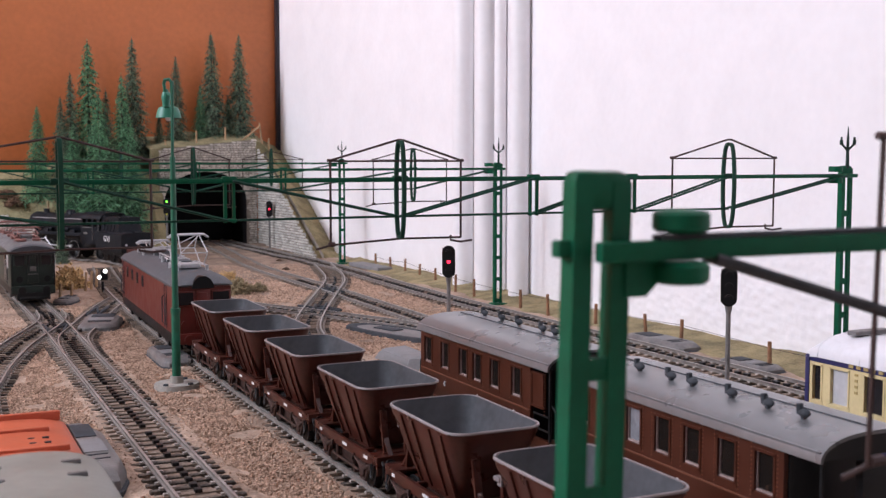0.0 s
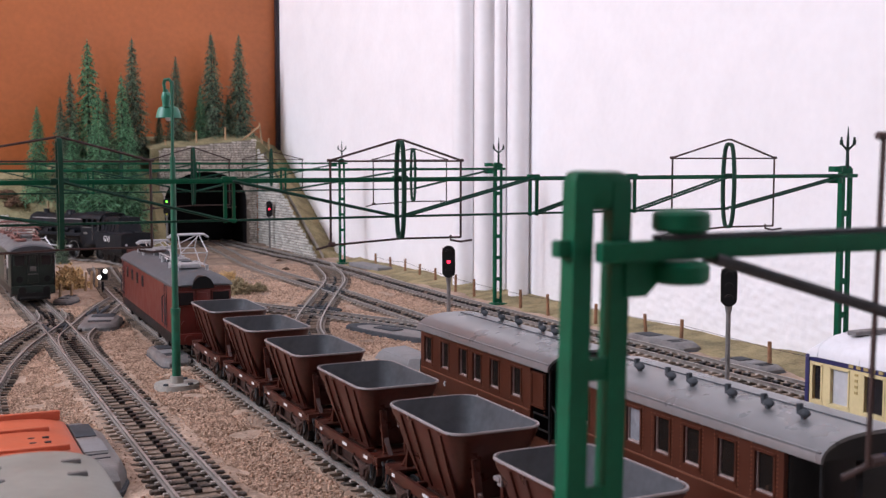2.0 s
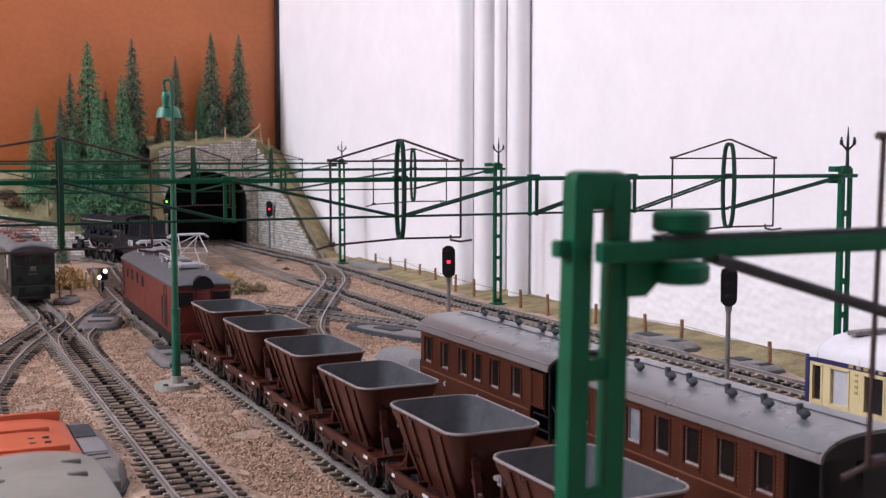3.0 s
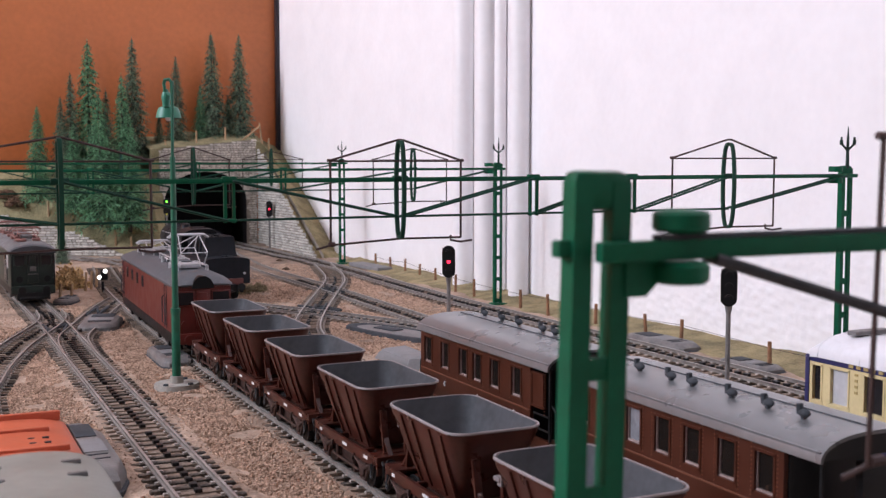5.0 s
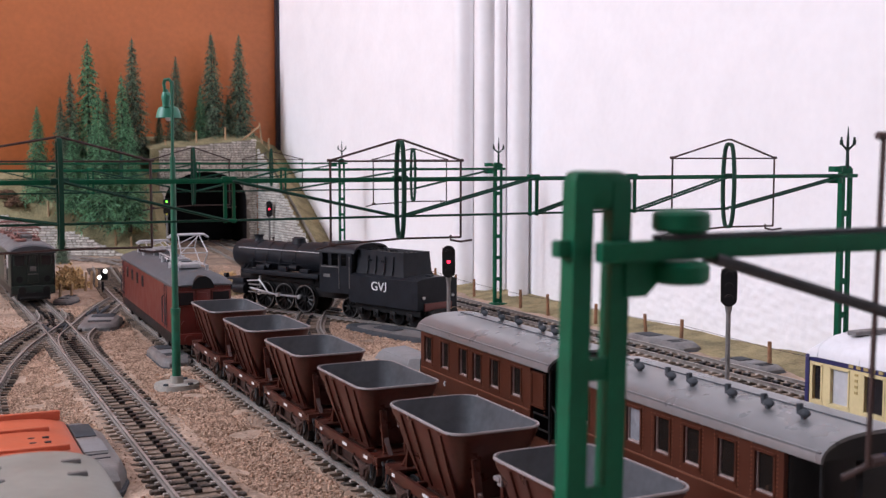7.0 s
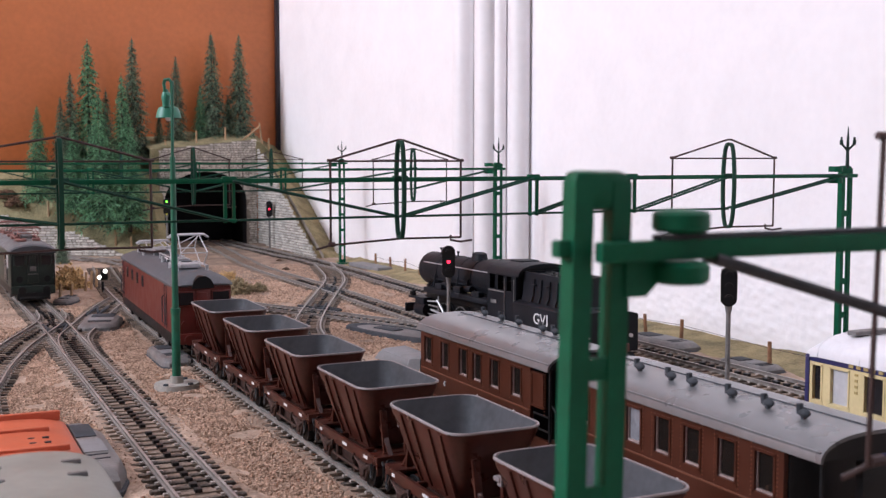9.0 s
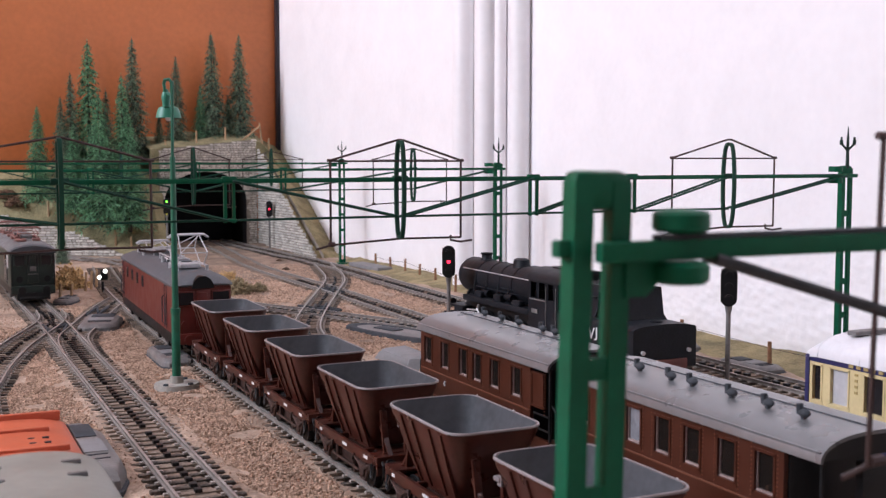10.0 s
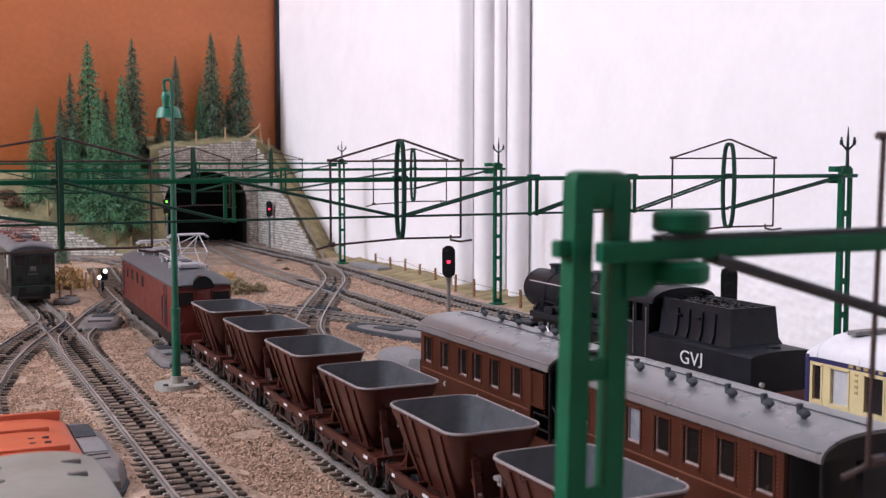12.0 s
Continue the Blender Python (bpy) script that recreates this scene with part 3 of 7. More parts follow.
def brown_coach(m, length, pale, vents, ys, vx):
    top = thing("passenger_coach", m, "brown old-time passenger coach with light grey arched roof", "coach", "brown coaches")
    L2, hw = length / 2, 0.0155
    z0, ze = 0.0095, 0.0380
    holes = [(y, 0.0302, 0.0076, 0.0112) for y in ys]
    bm = B()
    for sx in (-1, 1):
        wall_with_holes(bm, sx * hw, -L2 + PLATFORM, L2, z0, ze, holes, 0.0012)
        box(bm, (sx * hw, -L2 + PLATFORM / 2, z0 + 0.0020), (0.0012, PLATFORM, 0.0040))
    for sy in (-1, 1):
        box(bm, (0, sy * (L2 - 0.0006) + (PLATFORM if sy < 0 else 0), (z0 + ze + 0.0004) / 2), (2 * hw - 0.0012, 0.0012, ze + 0.0004 - z0))
    box(bm, (0, 0, z0 + 0.0008), (2 * hw, length, 0.0016))
    body = part("body", bm, BROWN, top)
    for sx in (-1, 1):
        for i, h in enumerate(holes):
            window_unit(body, sx, h[0], h[1], h[2], h[3], hw, BROWN, GREY_PANE if (i in pale and sx < 0) else PANE)
        bm = B()
        for z in (0.0222, 0.0125):
            box(bm, (sx * (hw + 0.0007), PLATFORM / 2, z), (0.0004, length - 0.001 - PLATFORM, 0.0005))
        for y in ys:
            for dy in (-0.0013, 0.0013):
                for k in range(14):
                    box(bm, (sx * (hw + 0.0006), y + dy * 3.7, 0.0225 + k * 0.00112), (0.0004, 0.00035, 0.00035))
        tagged(part("rivet_strip", bm, RIVET_GLINT, body), kind="stuff")
        for y in (L2 - 0.024, -L2 + 0.024, 0.0):
            bm = B()
            rod(bm, [(sx * (hw + 0.0008), y, 0.0180), (sx * (hw + 0.0010), y + 0.0004, 0.0190), (sx * (hw + 0.0008), y - 0.0002, 0.0200)], 0.0004)
            part("crest", bm, CABLE_WHITE, body, "small white emblem shape")
    for k in range(int(length / 0.0125) - 1):
        yb = -L2 + 0.021 + k * 0.0125
        for sx in (-1, 1):
            bm = B()
            box(bm, (sx * 0.0085, yb, 0.0212), (0.0105, 0.0012, 0.0105), 0.0003)
            box(bm, (sx * 0.0085, yb + 0.0026, 0.0172), (0.0105, 0.0052, 0.0010), 0.0003)
            part("bench", bm, BENCH, body, "brown wooden bench")
    for yb in (-L2 + 0.030, L2 - 0.030):
        bm = B()
        box(bm, (0.003, yb, 0.024), (0.024, 0.0010, 0.027), 0.0002)
        part("partition", bm, BENCH, body, "brown inner partition")
    bm = B()
    sweep(bm, arc_roof(0.0350, ze - 0.0002, 0.0064, -L2 - 0.0012, L2 + 0.0012, n=18))
    roof = part("roof", bm, ROOF, top, "light grey arched roof")
    # roof end and end panel are black to carry the shade on the coach end
    for sy in (-1, 1):
        bm = B()
        ring = [(0.0162 * math.cos(math.pi * k / 14), sy * (L2 + 0.0002), ze + 0.0058 * crown(math.cos(math.pi * k / 14))) for k in range(15)]
        ring2 = [(x, y - sy * 0.001, z) for x, y, z in ring]
        sweep(bm, [ring, ring2])
        part("roof_end", bm, BLACK, roof)
        bm = B()
        box(bm, (0, sy * (L2 + 0.0002) + (PLATFORM if sy < 0 else 0), (z0 + ze) / 2), (2 * hw - 0.0016, 0.0006, ze - z0), 0.0001)
        part("end_wall", bm, BLACK, body, "coach end panel, black to stand for its shade")
    for x in (-0.0167, 0.0167):
        bm = B()
        zz = ze - 0.0002 + 0.0064 * crown(x / 0.0175)
        box(bm, (x, 0, zz), (0.0007, length + 0.001, 0.0005), 0.0001)
        part("rain_strip", bm, ROOF, roof)
    bm = B()
    rod(bm, [(0.001, -L2 + 0.003, ze + 0.0063), (0.001, L2 - 0.003, ze + 0.0063)], 0.00025)
    part("roof_cable", bm, DKROOF, roof)
    for y in vents:
        bm = B()
        zv = ze + 0.0064 * crown(vx / 0.0175) - 0.0004
        cyl(bm, (vx, y, zv - 0.0012), (vx, y, zv + 0.0016), 0.0008, n=8)
        ball(bm, (vx, y, zv + 0.0016), 0.0015, (0.85, 1.35, 0.75))
        cyl(bm, (vx - 0.0002, y + 0.0012, zv + 0.0012), (vx - 0.0002, y + 0.0014, zv + 0.0038), 0.0009, n=8)
        part("ventilator", bm, DKROOF, roof, "small dark grey roof ventilator")
    for y in (-L2 * 0.55, L2 * 0.55):
        wheelset(top, y)
        for sx in (-1, 1):
            bm = B()
            box(bm, (sx * 0.0125, y, 0.0062), (0.0018, 0.005, 0.0055), 0.0004)
            box(bm, (sx * 0.0125, y, 0.0088), (0.0014, 0.018, 0.0012), 0.0003)
            part("axle_box", bm, BLACK, top)
    bm = B()
    for sx in (-1, 1):
        box(bm, (sx * 0.0128, 0, 0.0088), (0.0015, length, 0.0022), 0.0003)
        box(bm, (sx * 0.0165, 0, 0.0075), (0.0035, length * 0.7, 0.0006))
    part("underframe", bm, BLACK, top)
    for sy in (-1, 1):
        for sx in (-1, 1):
            bm = B()
            cyl(bm, (sx * 0.0085, sy * L2, 0.0105), (sx * 0.0085, sy * (L2 + 0.003), 0.0105), 0.0009, n=10)
            cyl(bm, (sx * 0.0085, sy * (L2 + 0.003), 0.0105), (sx * 0.0085, sy * (L2 + 0.0037), 0.0105), 0.0022, n=14)
            part("buffer", bm, BLACK, top)
            bm = B()
            rod(bm, [(sx * 0.0148, sy * (L2 + 0.0003), 0.012), (sx * 0.0148, sy * (L2 + 0.0028), 0.013), (sx * 0.0148, sy * (L2 + 0.0028), 0.024), (sx * 0.0148, sy * (L2 + 0.0003), 0.026)], 0.00035)
            part("handrail", bm, BLACK, top)
        bm = B()
        box(bm, (0, sy * (L2 + 0.0009), 0.024), (0.010, 0.0026, 0.026), 0.0005)
        part("gangway", bm, BLACK, top, "black folded gangway bellows")
    for sx in (-1, 1):
        bm = B()
        rod(bm, [(sx * 0.0150, -L2 + 0.0008, 0.0115), (sx * 0.0150, -L2 + 0.0008, 0.0378)], 0.0006)
        for z in (0.0165, 0.0215):
            rod(bm, [(sx * 0.0150, -L2 + 0.0008, z), (sx * 0.0150, -L2 + 0.0120, z)], 0.0004)
        part("platform_rail", bm, BLACK, top, "black platform post and rails")
    return top


brown_coach(pose(0.2075, 0.376, 0), 0.105, (), [0.037, 0.022, 0.008, -0.0105, -0.0195, -0.034], [0.045, 0.029, 0.0125, 0.0005, -0.0136, -0.030, -0.045], 0.0060)
brown_coach(pose(0.2075, 0.2525, 0), 0.109, (2,), [0.047, 0.0325, 0.0167, 0.0066, -0.0105, -0.0250, -0.0382], [0.0495, 0.0355, 0.0217, 0.0076, -0.0059, -0.0205, -0.0351], -0.0065)


def cream_coach(m):
    top = thing("saloon_coach", m, "cream and dark blue saloon coach with white roof", "coach")
    length, hw, z0, ze = 0.26, 0.0160, 0.008, 0.0370
    L2 = length / 2
    holes = [(L2 - 0.0055, 0.0275, 0.0048, 0.0135)] + [(L2 - 0.0165 - 0.0160 * i, 0.0275, 0.0090, 0.0135) for i in range(12)]
    bm = B()
    for sx in (-1, 1):
        wall_with_holes(bm, sx * hw, -L2, L2, 0.0195, ze - 0.002, holes, 0.0012)
    for sy in (-1, 1):
        box(bm, (0, sy * (L2 - 0.0006), 0.029), (2 * hw - 0.0012, 0.0012, 0.019))
    body = part("upper_body", bm, CREAM, top)
    bm = B()
    box(bm, (0, 0, (z0 + 0.0195) / 2), (2 * hw + 0.0012, length, 0.0195 - z0), 0.0005)
    box(bm, (0, 0, ze - 0.0008), (2 * hw + 0.0012, length, 0.0024), 0.0004)
    part("lower_body", bm, BLUE, top, "dark blue lower side")
    for sx in (-1, 1):
        for sy in (-1, 1):
            bm = B()
            box(bm, (sx * hw, sy * (L2 - 0.0008), 0.0285), (0.0022, 0.0020, 0.0180), 0.0004)
            part("corner_post", bm, BLUE, body)
        for i, h in enumerate(holes):
            window_unit(body, sx, h[0], h[1], h[2], h[3], hw, CREAM, PALE_PANE if i in (1, 6, 9) else GLASS)
        bm = B()
        for k in range(16):
            box(bm, (sx * (hw + 0.0007), L2 - 0.022 - k * 0.0034, ze - 0.0008), (0.0004, 0.002, 0.0011))
        for k in range(4):
            box(bm, (sx * (hw + 0.0007), L2 - 0.0245, 0.0335 - 0.0021 * k), (0.0003, 0.0014, 0.0009))
        part("lettering", bm, mat("gilt_bars", (0.4, 0.3, 0.12), 0.5), body, "small unreadable gilt lettering")
    bm = B()
    secs = arc_roof(0.0345, ze, 0.0082, -L2, L2 - 0.006, n=18)
    n = len(secs[0])
    sweep(bm, secs)
    secs2 = arc_roof(0.0345, ze, 0.0082, L2 - 0.0058, L2 + 0.0005, n=18)
    secs2[1] = [(x * 0.97, y, ze - 0.0008 + (z - ze) * 0.55) for x, y, z in secs2[1]]
    sweep(bm, secs2)
    roof = part("roof", bm, WHITE, top, "white arched roof with rounded end")
    for i in range(7):
        bm = B()
        y = L2 - 0.0135 - i * 0.035
        box(bm, (0.0, y, ze + 0.0092), (0.017, 0.0042, 0.0018), 0.0004)
        part("roof_vent", bm, BOXGREY, roof, "grey roof ventilator box")
    bm = B()
    for i in range(5):
        pts = [(0.0348 / 2 * math.cos(math.pi * k / 14), L2 - 0.006 - i * 0.02, ze + 0.0084 * math.sin(math.pi * k / 14) ** 0.97) for k in range(15)]
        rod(bm, pts, 0.0002, 4)
    part("roof_seam", bm, WHITE, roof)
    for y in (-0.105, -0.082, 0.082, 0.105):
        wheelset(top, y)
    for yy in (-0.0935, 0.0935):
        bm = B()
        for sx in (-1, 1):
            box(bm, (sx * 0.0125, yy, 0.0058), (0.002, 0.032, 0.0045), 0.0006)
        part("bogie_frame", bm, BLACK, top)
    for sy in (-1, 1):
        for sx in (-1, 1):
            bm = B()
            rod(bm, [(sx * 0.013, sy * (L2 + 0.0002), 0.010), (sx * 0.013, sy * (L2 + 0.0032), 0.012), (sx * 0.013, sy * (L2 + 0.0032), 0.023), (sx * 0.013, sy * (L2 + 0.0002), 0.026)], 0.0004)
            part("handrail", bm, BLACK, top)
            bm = B()
            cyl(bm, (sx * 0.0085, sy * L2, 0.0105), (sx * 0.0085, sy * (L2 + 0.004), 0.0105), 0.001, n=10)
            cyl(bm, (sx * 0.0085, sy * (L2 + 0.004), 0.0105), (sx * 0.0085, sy * (L2 + 0.0047), 0.0105), 0.0022, n=14)
            part("buffer", bm, BLACK, top)
    return top


cream_coach(pose(0.3135, 0.186, 0))


# ---- catenary gantries ----
def lattice_mast(top, x, y, h, spikes=True, w=0.0066, hw=0.0010, fi=0.0006):
    mast = thing("mast", pose(0, 0, 0), "", "")
    mast.parent = top
    for key in ("category", "label"):
        if key in mast:
            del mast[key]
    for sx in (-1, 1):
        cx, fl, th = x + sx * (w / 2 - hw), 0.0030, 0.0005
        u = [(-hw, 0), (hw, 0), (hw, fi), (hw - th, fi), (hw - th, th), (-hw + th, th), (-hw + th, fl), (-hw, fl)]
        if sx > 0:
            u = [(-px, py) for px, py in u[::-1]]
        bm = B()
        sweep(bm, [[(cx + px, y - 0.0004 + py, z) for px, py in u] for z in (GZ - 0.002, h)])
        part("channel", bm, GREEN, mast)
    zz = 0.0
    while zz < h - 0.012:
        bm = B()
        box(bm, (x, y + 0.0002, zz), (w - 2 * hw + 0.0004, 0.0008, 0.0030), 0.0003)
        part("tie_plate", bm, GREEN, mast)
        zz += 0.0165
    bm = B()
    box(bm, (x, y + 0.0014, h - 0.0012), (w - 0.0002, 0.0034, 0.0050), 0.0012)
    part("mast_cap", bm, GREEN, mast)
    bm = B()
    box(bm, (x, y, GZ), (w + 0.004, 0.010, 0.003), 0.0006)
    part("foot", bm, GREEN, mast)
    if spikes:
        bm = B()
        cyl(bm, (x, y, h), (x, y, h + 0.0155), 0.0009, 0.0006, n=8)
        cyl(bm, (x, y, h + 0.0155), (x, y, h + 0.020), 0.0005, 0.0002, n=6)
        for sx in (-1, 1):
            rod(bm, [(x, y, h + 0.0085), (x + sx * 0.004, y, h + 0.0118), (x + sx * 0.0042, y, h + 0.0150)], 0.0005)
            cyl(bm, (x + sx * 0.0041, y, h + 0.0112), (x + sx * 0.0042, y, h + 0.0135), 0.0008, n=8)
        part("insulator_fork", bm, FORK_SHADE, mast, "insulator fork on the mast head, its green darkened as in shade")
    return mast


def loop(bm, x, y, z0, z1, w=0.0090, t=0.0012):
    """A tall flat oval lying along the track."""
    n = 32
    secs = []
    for k in range(n):
        a = 2 * math.pi * k / n
        py, pz = w / 2 * math.copysign(abs(math.cos(a)) ** 0.6, math.cos(a)), (z1 - z0) / 2 * math.sin(a)
        qy, qz = py * (1 - 2 * t / w), pz * (1 - 2 * t / (z1 - z0))
        zc = (z0 + z1) / 2
        secs.append([(x - 0.0008, y + py, zc + pz), (x + 0.0008, y + py, zc + pz), (x + 0.0008, y + qy, zc + qz), (x - 0.0008, y + qy, zc + qz)])
    secs.append(secs[0])
    sweep(bm, secs, close_ends=False)
    bmesh.ops.remove_doubles(bm, verts=bm.verts, dist=1e-7)


def hanger(top, y, xc, half_l, half_r, zt, zm, zb, lean=0.0):
    bm = B()
    r = 0.00045
    xl, xr = xc - half_l, xc + half_r
    rod(bm, [(xl, y, zm), (xc - 0.001, y, zt), (xc + 0.001, y, zt), (xr, y, zm)], r)
    rod(bm, [(xl, y, zm - 0.0003), (xr, y, zm - 0.0003)], r * 0.8)
    rod(bm, [(xl, y, zm), (xl + lean, y, zb - 0.0015)], r)
    rod(bm, [(xr, y, zm), (xr + lean, y, zb)], r)
    for x in (xl, xr):
        cyl(bm, (x - 0.0012, y, zm), (x + 0.0012, y, zm), 0.0006, n=6)
    rod(bm, [(xl - 0.006, y, zb - 0.003), (xl, y, zb - 0.0015), (xc, y, zb + 0.0002), (xr + lean, y, zb)], r)
    rod(bm, [(xr - 0.0045 + lean, y, zb + 0.001), (xr - 0.0045 + lean, y, zb - 0.001), (xr + lean, y, zb - 0.0018), (xr + 0.005 + lean, y, zb - 0.0013)], r)
    cyl(bm, (xl - 0.0008, y, zb - 0.0012), (xl + 0.0016, y, zb - 0.0012), 0.0009, n=8)
    part("wire_hanger", bm, WIRE, top, "thin brown contact wire hanger")


def gantry(y, masts, x0, x1, frames, loops, hangers, zb=0.1010, centre=0.1743):
    top = thing("catenary_gantry", pose(0, 0, 0), "dark green lattice catenary gantry spanning the tracks", "gantry", "catenary gantries")
    zl = zb - 0.0145
    bm = B()
    box(bm, ((x0 + x1) / 2, y, zb), (x1 - x0, 0.0016, 0.0018), 0.0003)
    part("top_beam", bm, GREEN, top)
    bm = B()
    xe = max(loops)
    box(bm, ((x0 + xe) / 2, y, zl), (xe - x0, 0.0013, 0.0009), 0.0002)
    part("bottom_chord", bm, SHADED_GREEN, top)
    for x in frames:
        bm = B()
        for sx in (-1, 1):
            box(bm, (x + sx * 0.0016, y, (zb + zl) / 2), (0.0011, 0.0014, zb - zl + 0.002), 0.0002)
        box(bm, (x, y, zb + 0.0005), (0.0055, 0.0022, 0.0024), 0.0005)
        box(bm, (x, y, zl), (0.0050, 0.002, 0.0012), 0.0003)
        part("truss_frame", bm, GREEN, top)
    nodes = sorted([(x, "f") for x in frames] + [(x, "l") for x in loops])
    for (xa, ka), (xb, kb) in zip(nodes, nodes[1:]):
        za, zz = (zb, zl) if xb <= centre + 0.001 else (zl, zb)
        for dy in (-0.0021, 0.0023):
            bm = B()
            rod(bm, [(xa + 0.001, y + dy, za), (xb - 0.001, y + dy, zz)], 0.00055)
            part("diagonal", bm, SHADED_GREEN, top)
    for sx, xm in masts:
        if loops:
            near = min(loops, key=lambda v: abs(v - xm))
            for dy in (-0.0021, 0.0023):
                bm = B()
                rod(bm, [(near, y + dy, zl), (xm - sx * 0.004, y + dy, zb)], 0.00055)
                part("diagonal", bm, SHADED_GREEN, top)
    for x in loops:
        bm = B()
        loop(bm, x, y, zb - 0.0235, zb + 0.0155)
        box(bm, (x, y, zb + 0.0004), (0.0062, 0.0026, 0.0022), 0.0005)
        part("insulator_loop", bm, SHADED_GREEN, top, "tall oval insulator loop")
    for h in hangers:
        hanger(top, y, *h)
    for sx, xm in masts:
        lattice_mast(top, xm, y + 0.0022, zb + 0.0035)
        for dz in (0.0032, -0.0022):
            bm = B()
            cyl(bm, (xm - sx * 0.0095, y, zb + dz - 0.0013), (xm - sx * 0.0095, y, zb + dz + 0.0013), 0.0033, n=16)
            part("clamp_drum", bm, GREEN, top)
    return top


ZB = 0.1008
gantry(0.41, [(1, 0.4098)], -0.09, 0.414, [-0.05, 0.106, 0.2345, 0.2835], [0.0466, 0.1743, 0.3363],
       [(0.0466, 0.045, 0.031, ZB + 0.0155, ZB + 0.0075, ZB - 0.0235), (0.1743, 0.029, 0.0265, ZB + 0.0155, ZB + 0.0075, ZB - 0.0235), (0.3363, 0.0313, 0.0263, ZB + 0.0168, ZB + 0.0086, ZB - 0.0230)], zb=ZB)
gantry(0.764, [(1, 0.4074)], -0.12, 0.412, [0.0, 0.106, 0.236], [-0.02, 0.1731, 0.3351],
       [(0.1731, 0.028, 0.0246, ZB + 0.0155, ZB + 0.0075, ZB - 0.0235), (0.3351, 0.0315, 0.0272, ZB + 0.0155, ZB + 0.0075, ZB - 0.0235)], zb=0.1012, centre=0.1731)
gantry(1.136, [(1, 0.4165)], -0.12, 0.422, [0.0, 0.106, 0.262], [0.05, 0.187, 0.338],
       [(0.338, 0.03, 0.0337, ZB + 0.0155, ZB + 0.0075, ZB - 0.0235)], zb=0.1040, centre=0.187)
# the near gantry: its mast stands between the first two tracks
near = thing("catenary_gantry", pose(0, 0, 0), "dark green catenary gantry close to the camera", "gantry", "catenary gantries")
near_mast = lattice_mast(near, 0.0, 0.0, 0.1062, spikes=False, w=0.0084, hw=0.0014, fi=0.0024)
near_mast.matrix_basis = pose(0.0781, 0.1192, 0.1062) @ pose(0, 0, 0, 0, 1.3, 0) @ pose(0, 0, -0.1062)
bm = B()
box(bm, (0.16425, 0.1176, 0.0974), (0.1755, 0.002, 0.0026), 0.0004)
part("top_beam", bm, GREEN, near)
bm = B()
box(bm, (0.0738, 0.1205, 0.0978), (0.0036, 0.002, 0.0022), 0.0004)
part("beam_end", bm, GREEN, near)
bm = B()
box(bm, (0.1685, 0.1180, 0.0990), (0.166, 0.0022, 0.0007), 0.0002)
part("beam_flange", bm, DKROOF, near)
bm = B()
sweep(bm, [[(0.0812, y, 0.0965), (0.0875, y, 0.0965), (0.0862, y, 0.0932), (0.0843, y, 0.0915), (0.0812, y, 0.0915)] for y in (0.1184, 0.1192)])
part("gusset", bm, GREEN, near)
for dz in (0.0028, -0.0038):
    bm = B()
    sweep(bm, [[(0.0893 + r * math.cos(6.2832 * k / 24), 0.118 + r * math.sin(6.2832 * k / 24), 0.0982 + dz + u) for k in range(24)] for r, u in ((0.0031, -0.0014), (0.0037, -0.0009), (0.0037, 0.0009), (0.0033, 0.0013), (0.0024, 0.0015))])
    part("clamp_drum", bm, GREEN, near)
for yy in (0.1168, 0.1192):
    bm = B()
    rod(bm, [(0.094, yy, 0.0962), (0.137, yy, 0.0838)], 0.0007)
    part("diagonal", bm, DKROOF, near, "dark grey diagonal rod")
hanger(near, 0.1182, 0.1505, 0.0263, 0.0263, 0.1215, 0.1122, 0.0668, -0.0012)


# ---- hill, tunnel portal and retaining walls ----
def ease(t):
    t = max(0.0, min(1.0, t))
    return t * t * (3 - 2 * t)


PORTAL_Y, PORTAL_X0, PORTAL_X1 = 1.383, 0.272, 0.393
ARCH_C, ARCH_HALF, SPRING, ARCH_RISE = 0.3283, 0.0505, 0.058, 0.035


def wing_top(y):
    return 0.119 * max(0.0, min(1.0, (y - 1.192) / 0.185))


def hill_z(x, y):
    n = noise.fractal(Vector((x * 22, y * 22, 9)), 1.0, 2.0, 3) * 0.004 + noise.noise(Vector((x * 150, y * 150, 2))) * 0.0010
    foot = 1.405 - 0.62 * (x - 0.09) if x > 0.09 else 1.42
    t = (y - foot) / (1.475 - foot)
    left = -0.012 + (0.112 + 0.036 * ease((x - 0.12) / 0.12)) * ease(t) ** 0.8
    above = 0.121 + 0.010 * (x - 0.272) / 0.12 + (y - PORTAL_Y) * 0.22
    if x > 0.262:
        return above + n
    return left + n


bm = B()
nx, ny = 74, 44
rows = []
for i in range(nx + 1):
    x = -0.5 + (0.2755 + 0.5) * (i / nx) ** 0.62
    row = []
    for j in range(ny + 1):
        foot = (1.405 - 0.62 * (x - 0.09) if x > 0.09 else 1.42) - 0.01
        y = foot + (1.469 - foot) * j / ny
        z = hill_z(min(x, 0.262), y)
        z *= 0.55 + 0.45 * ease((0.2755 - x) / 0.012) if y < PORTAL_Y - 0.012 else 1.0
        row.append(bm.verts.new((x, y, max(z, -0.02))))
    rows.append(row)
for a, b in zip(rows, rows[1:]):
    for j in range(ny):
        bm.faces.new((a[j], b[j], b[j + 1], a[j + 1]))
hill = tagged(part("hillside", bm, GRASS_EARTH), "dry grassy hillside under the fir trees", "hill", kind="structure")
bm = B()
rows = []
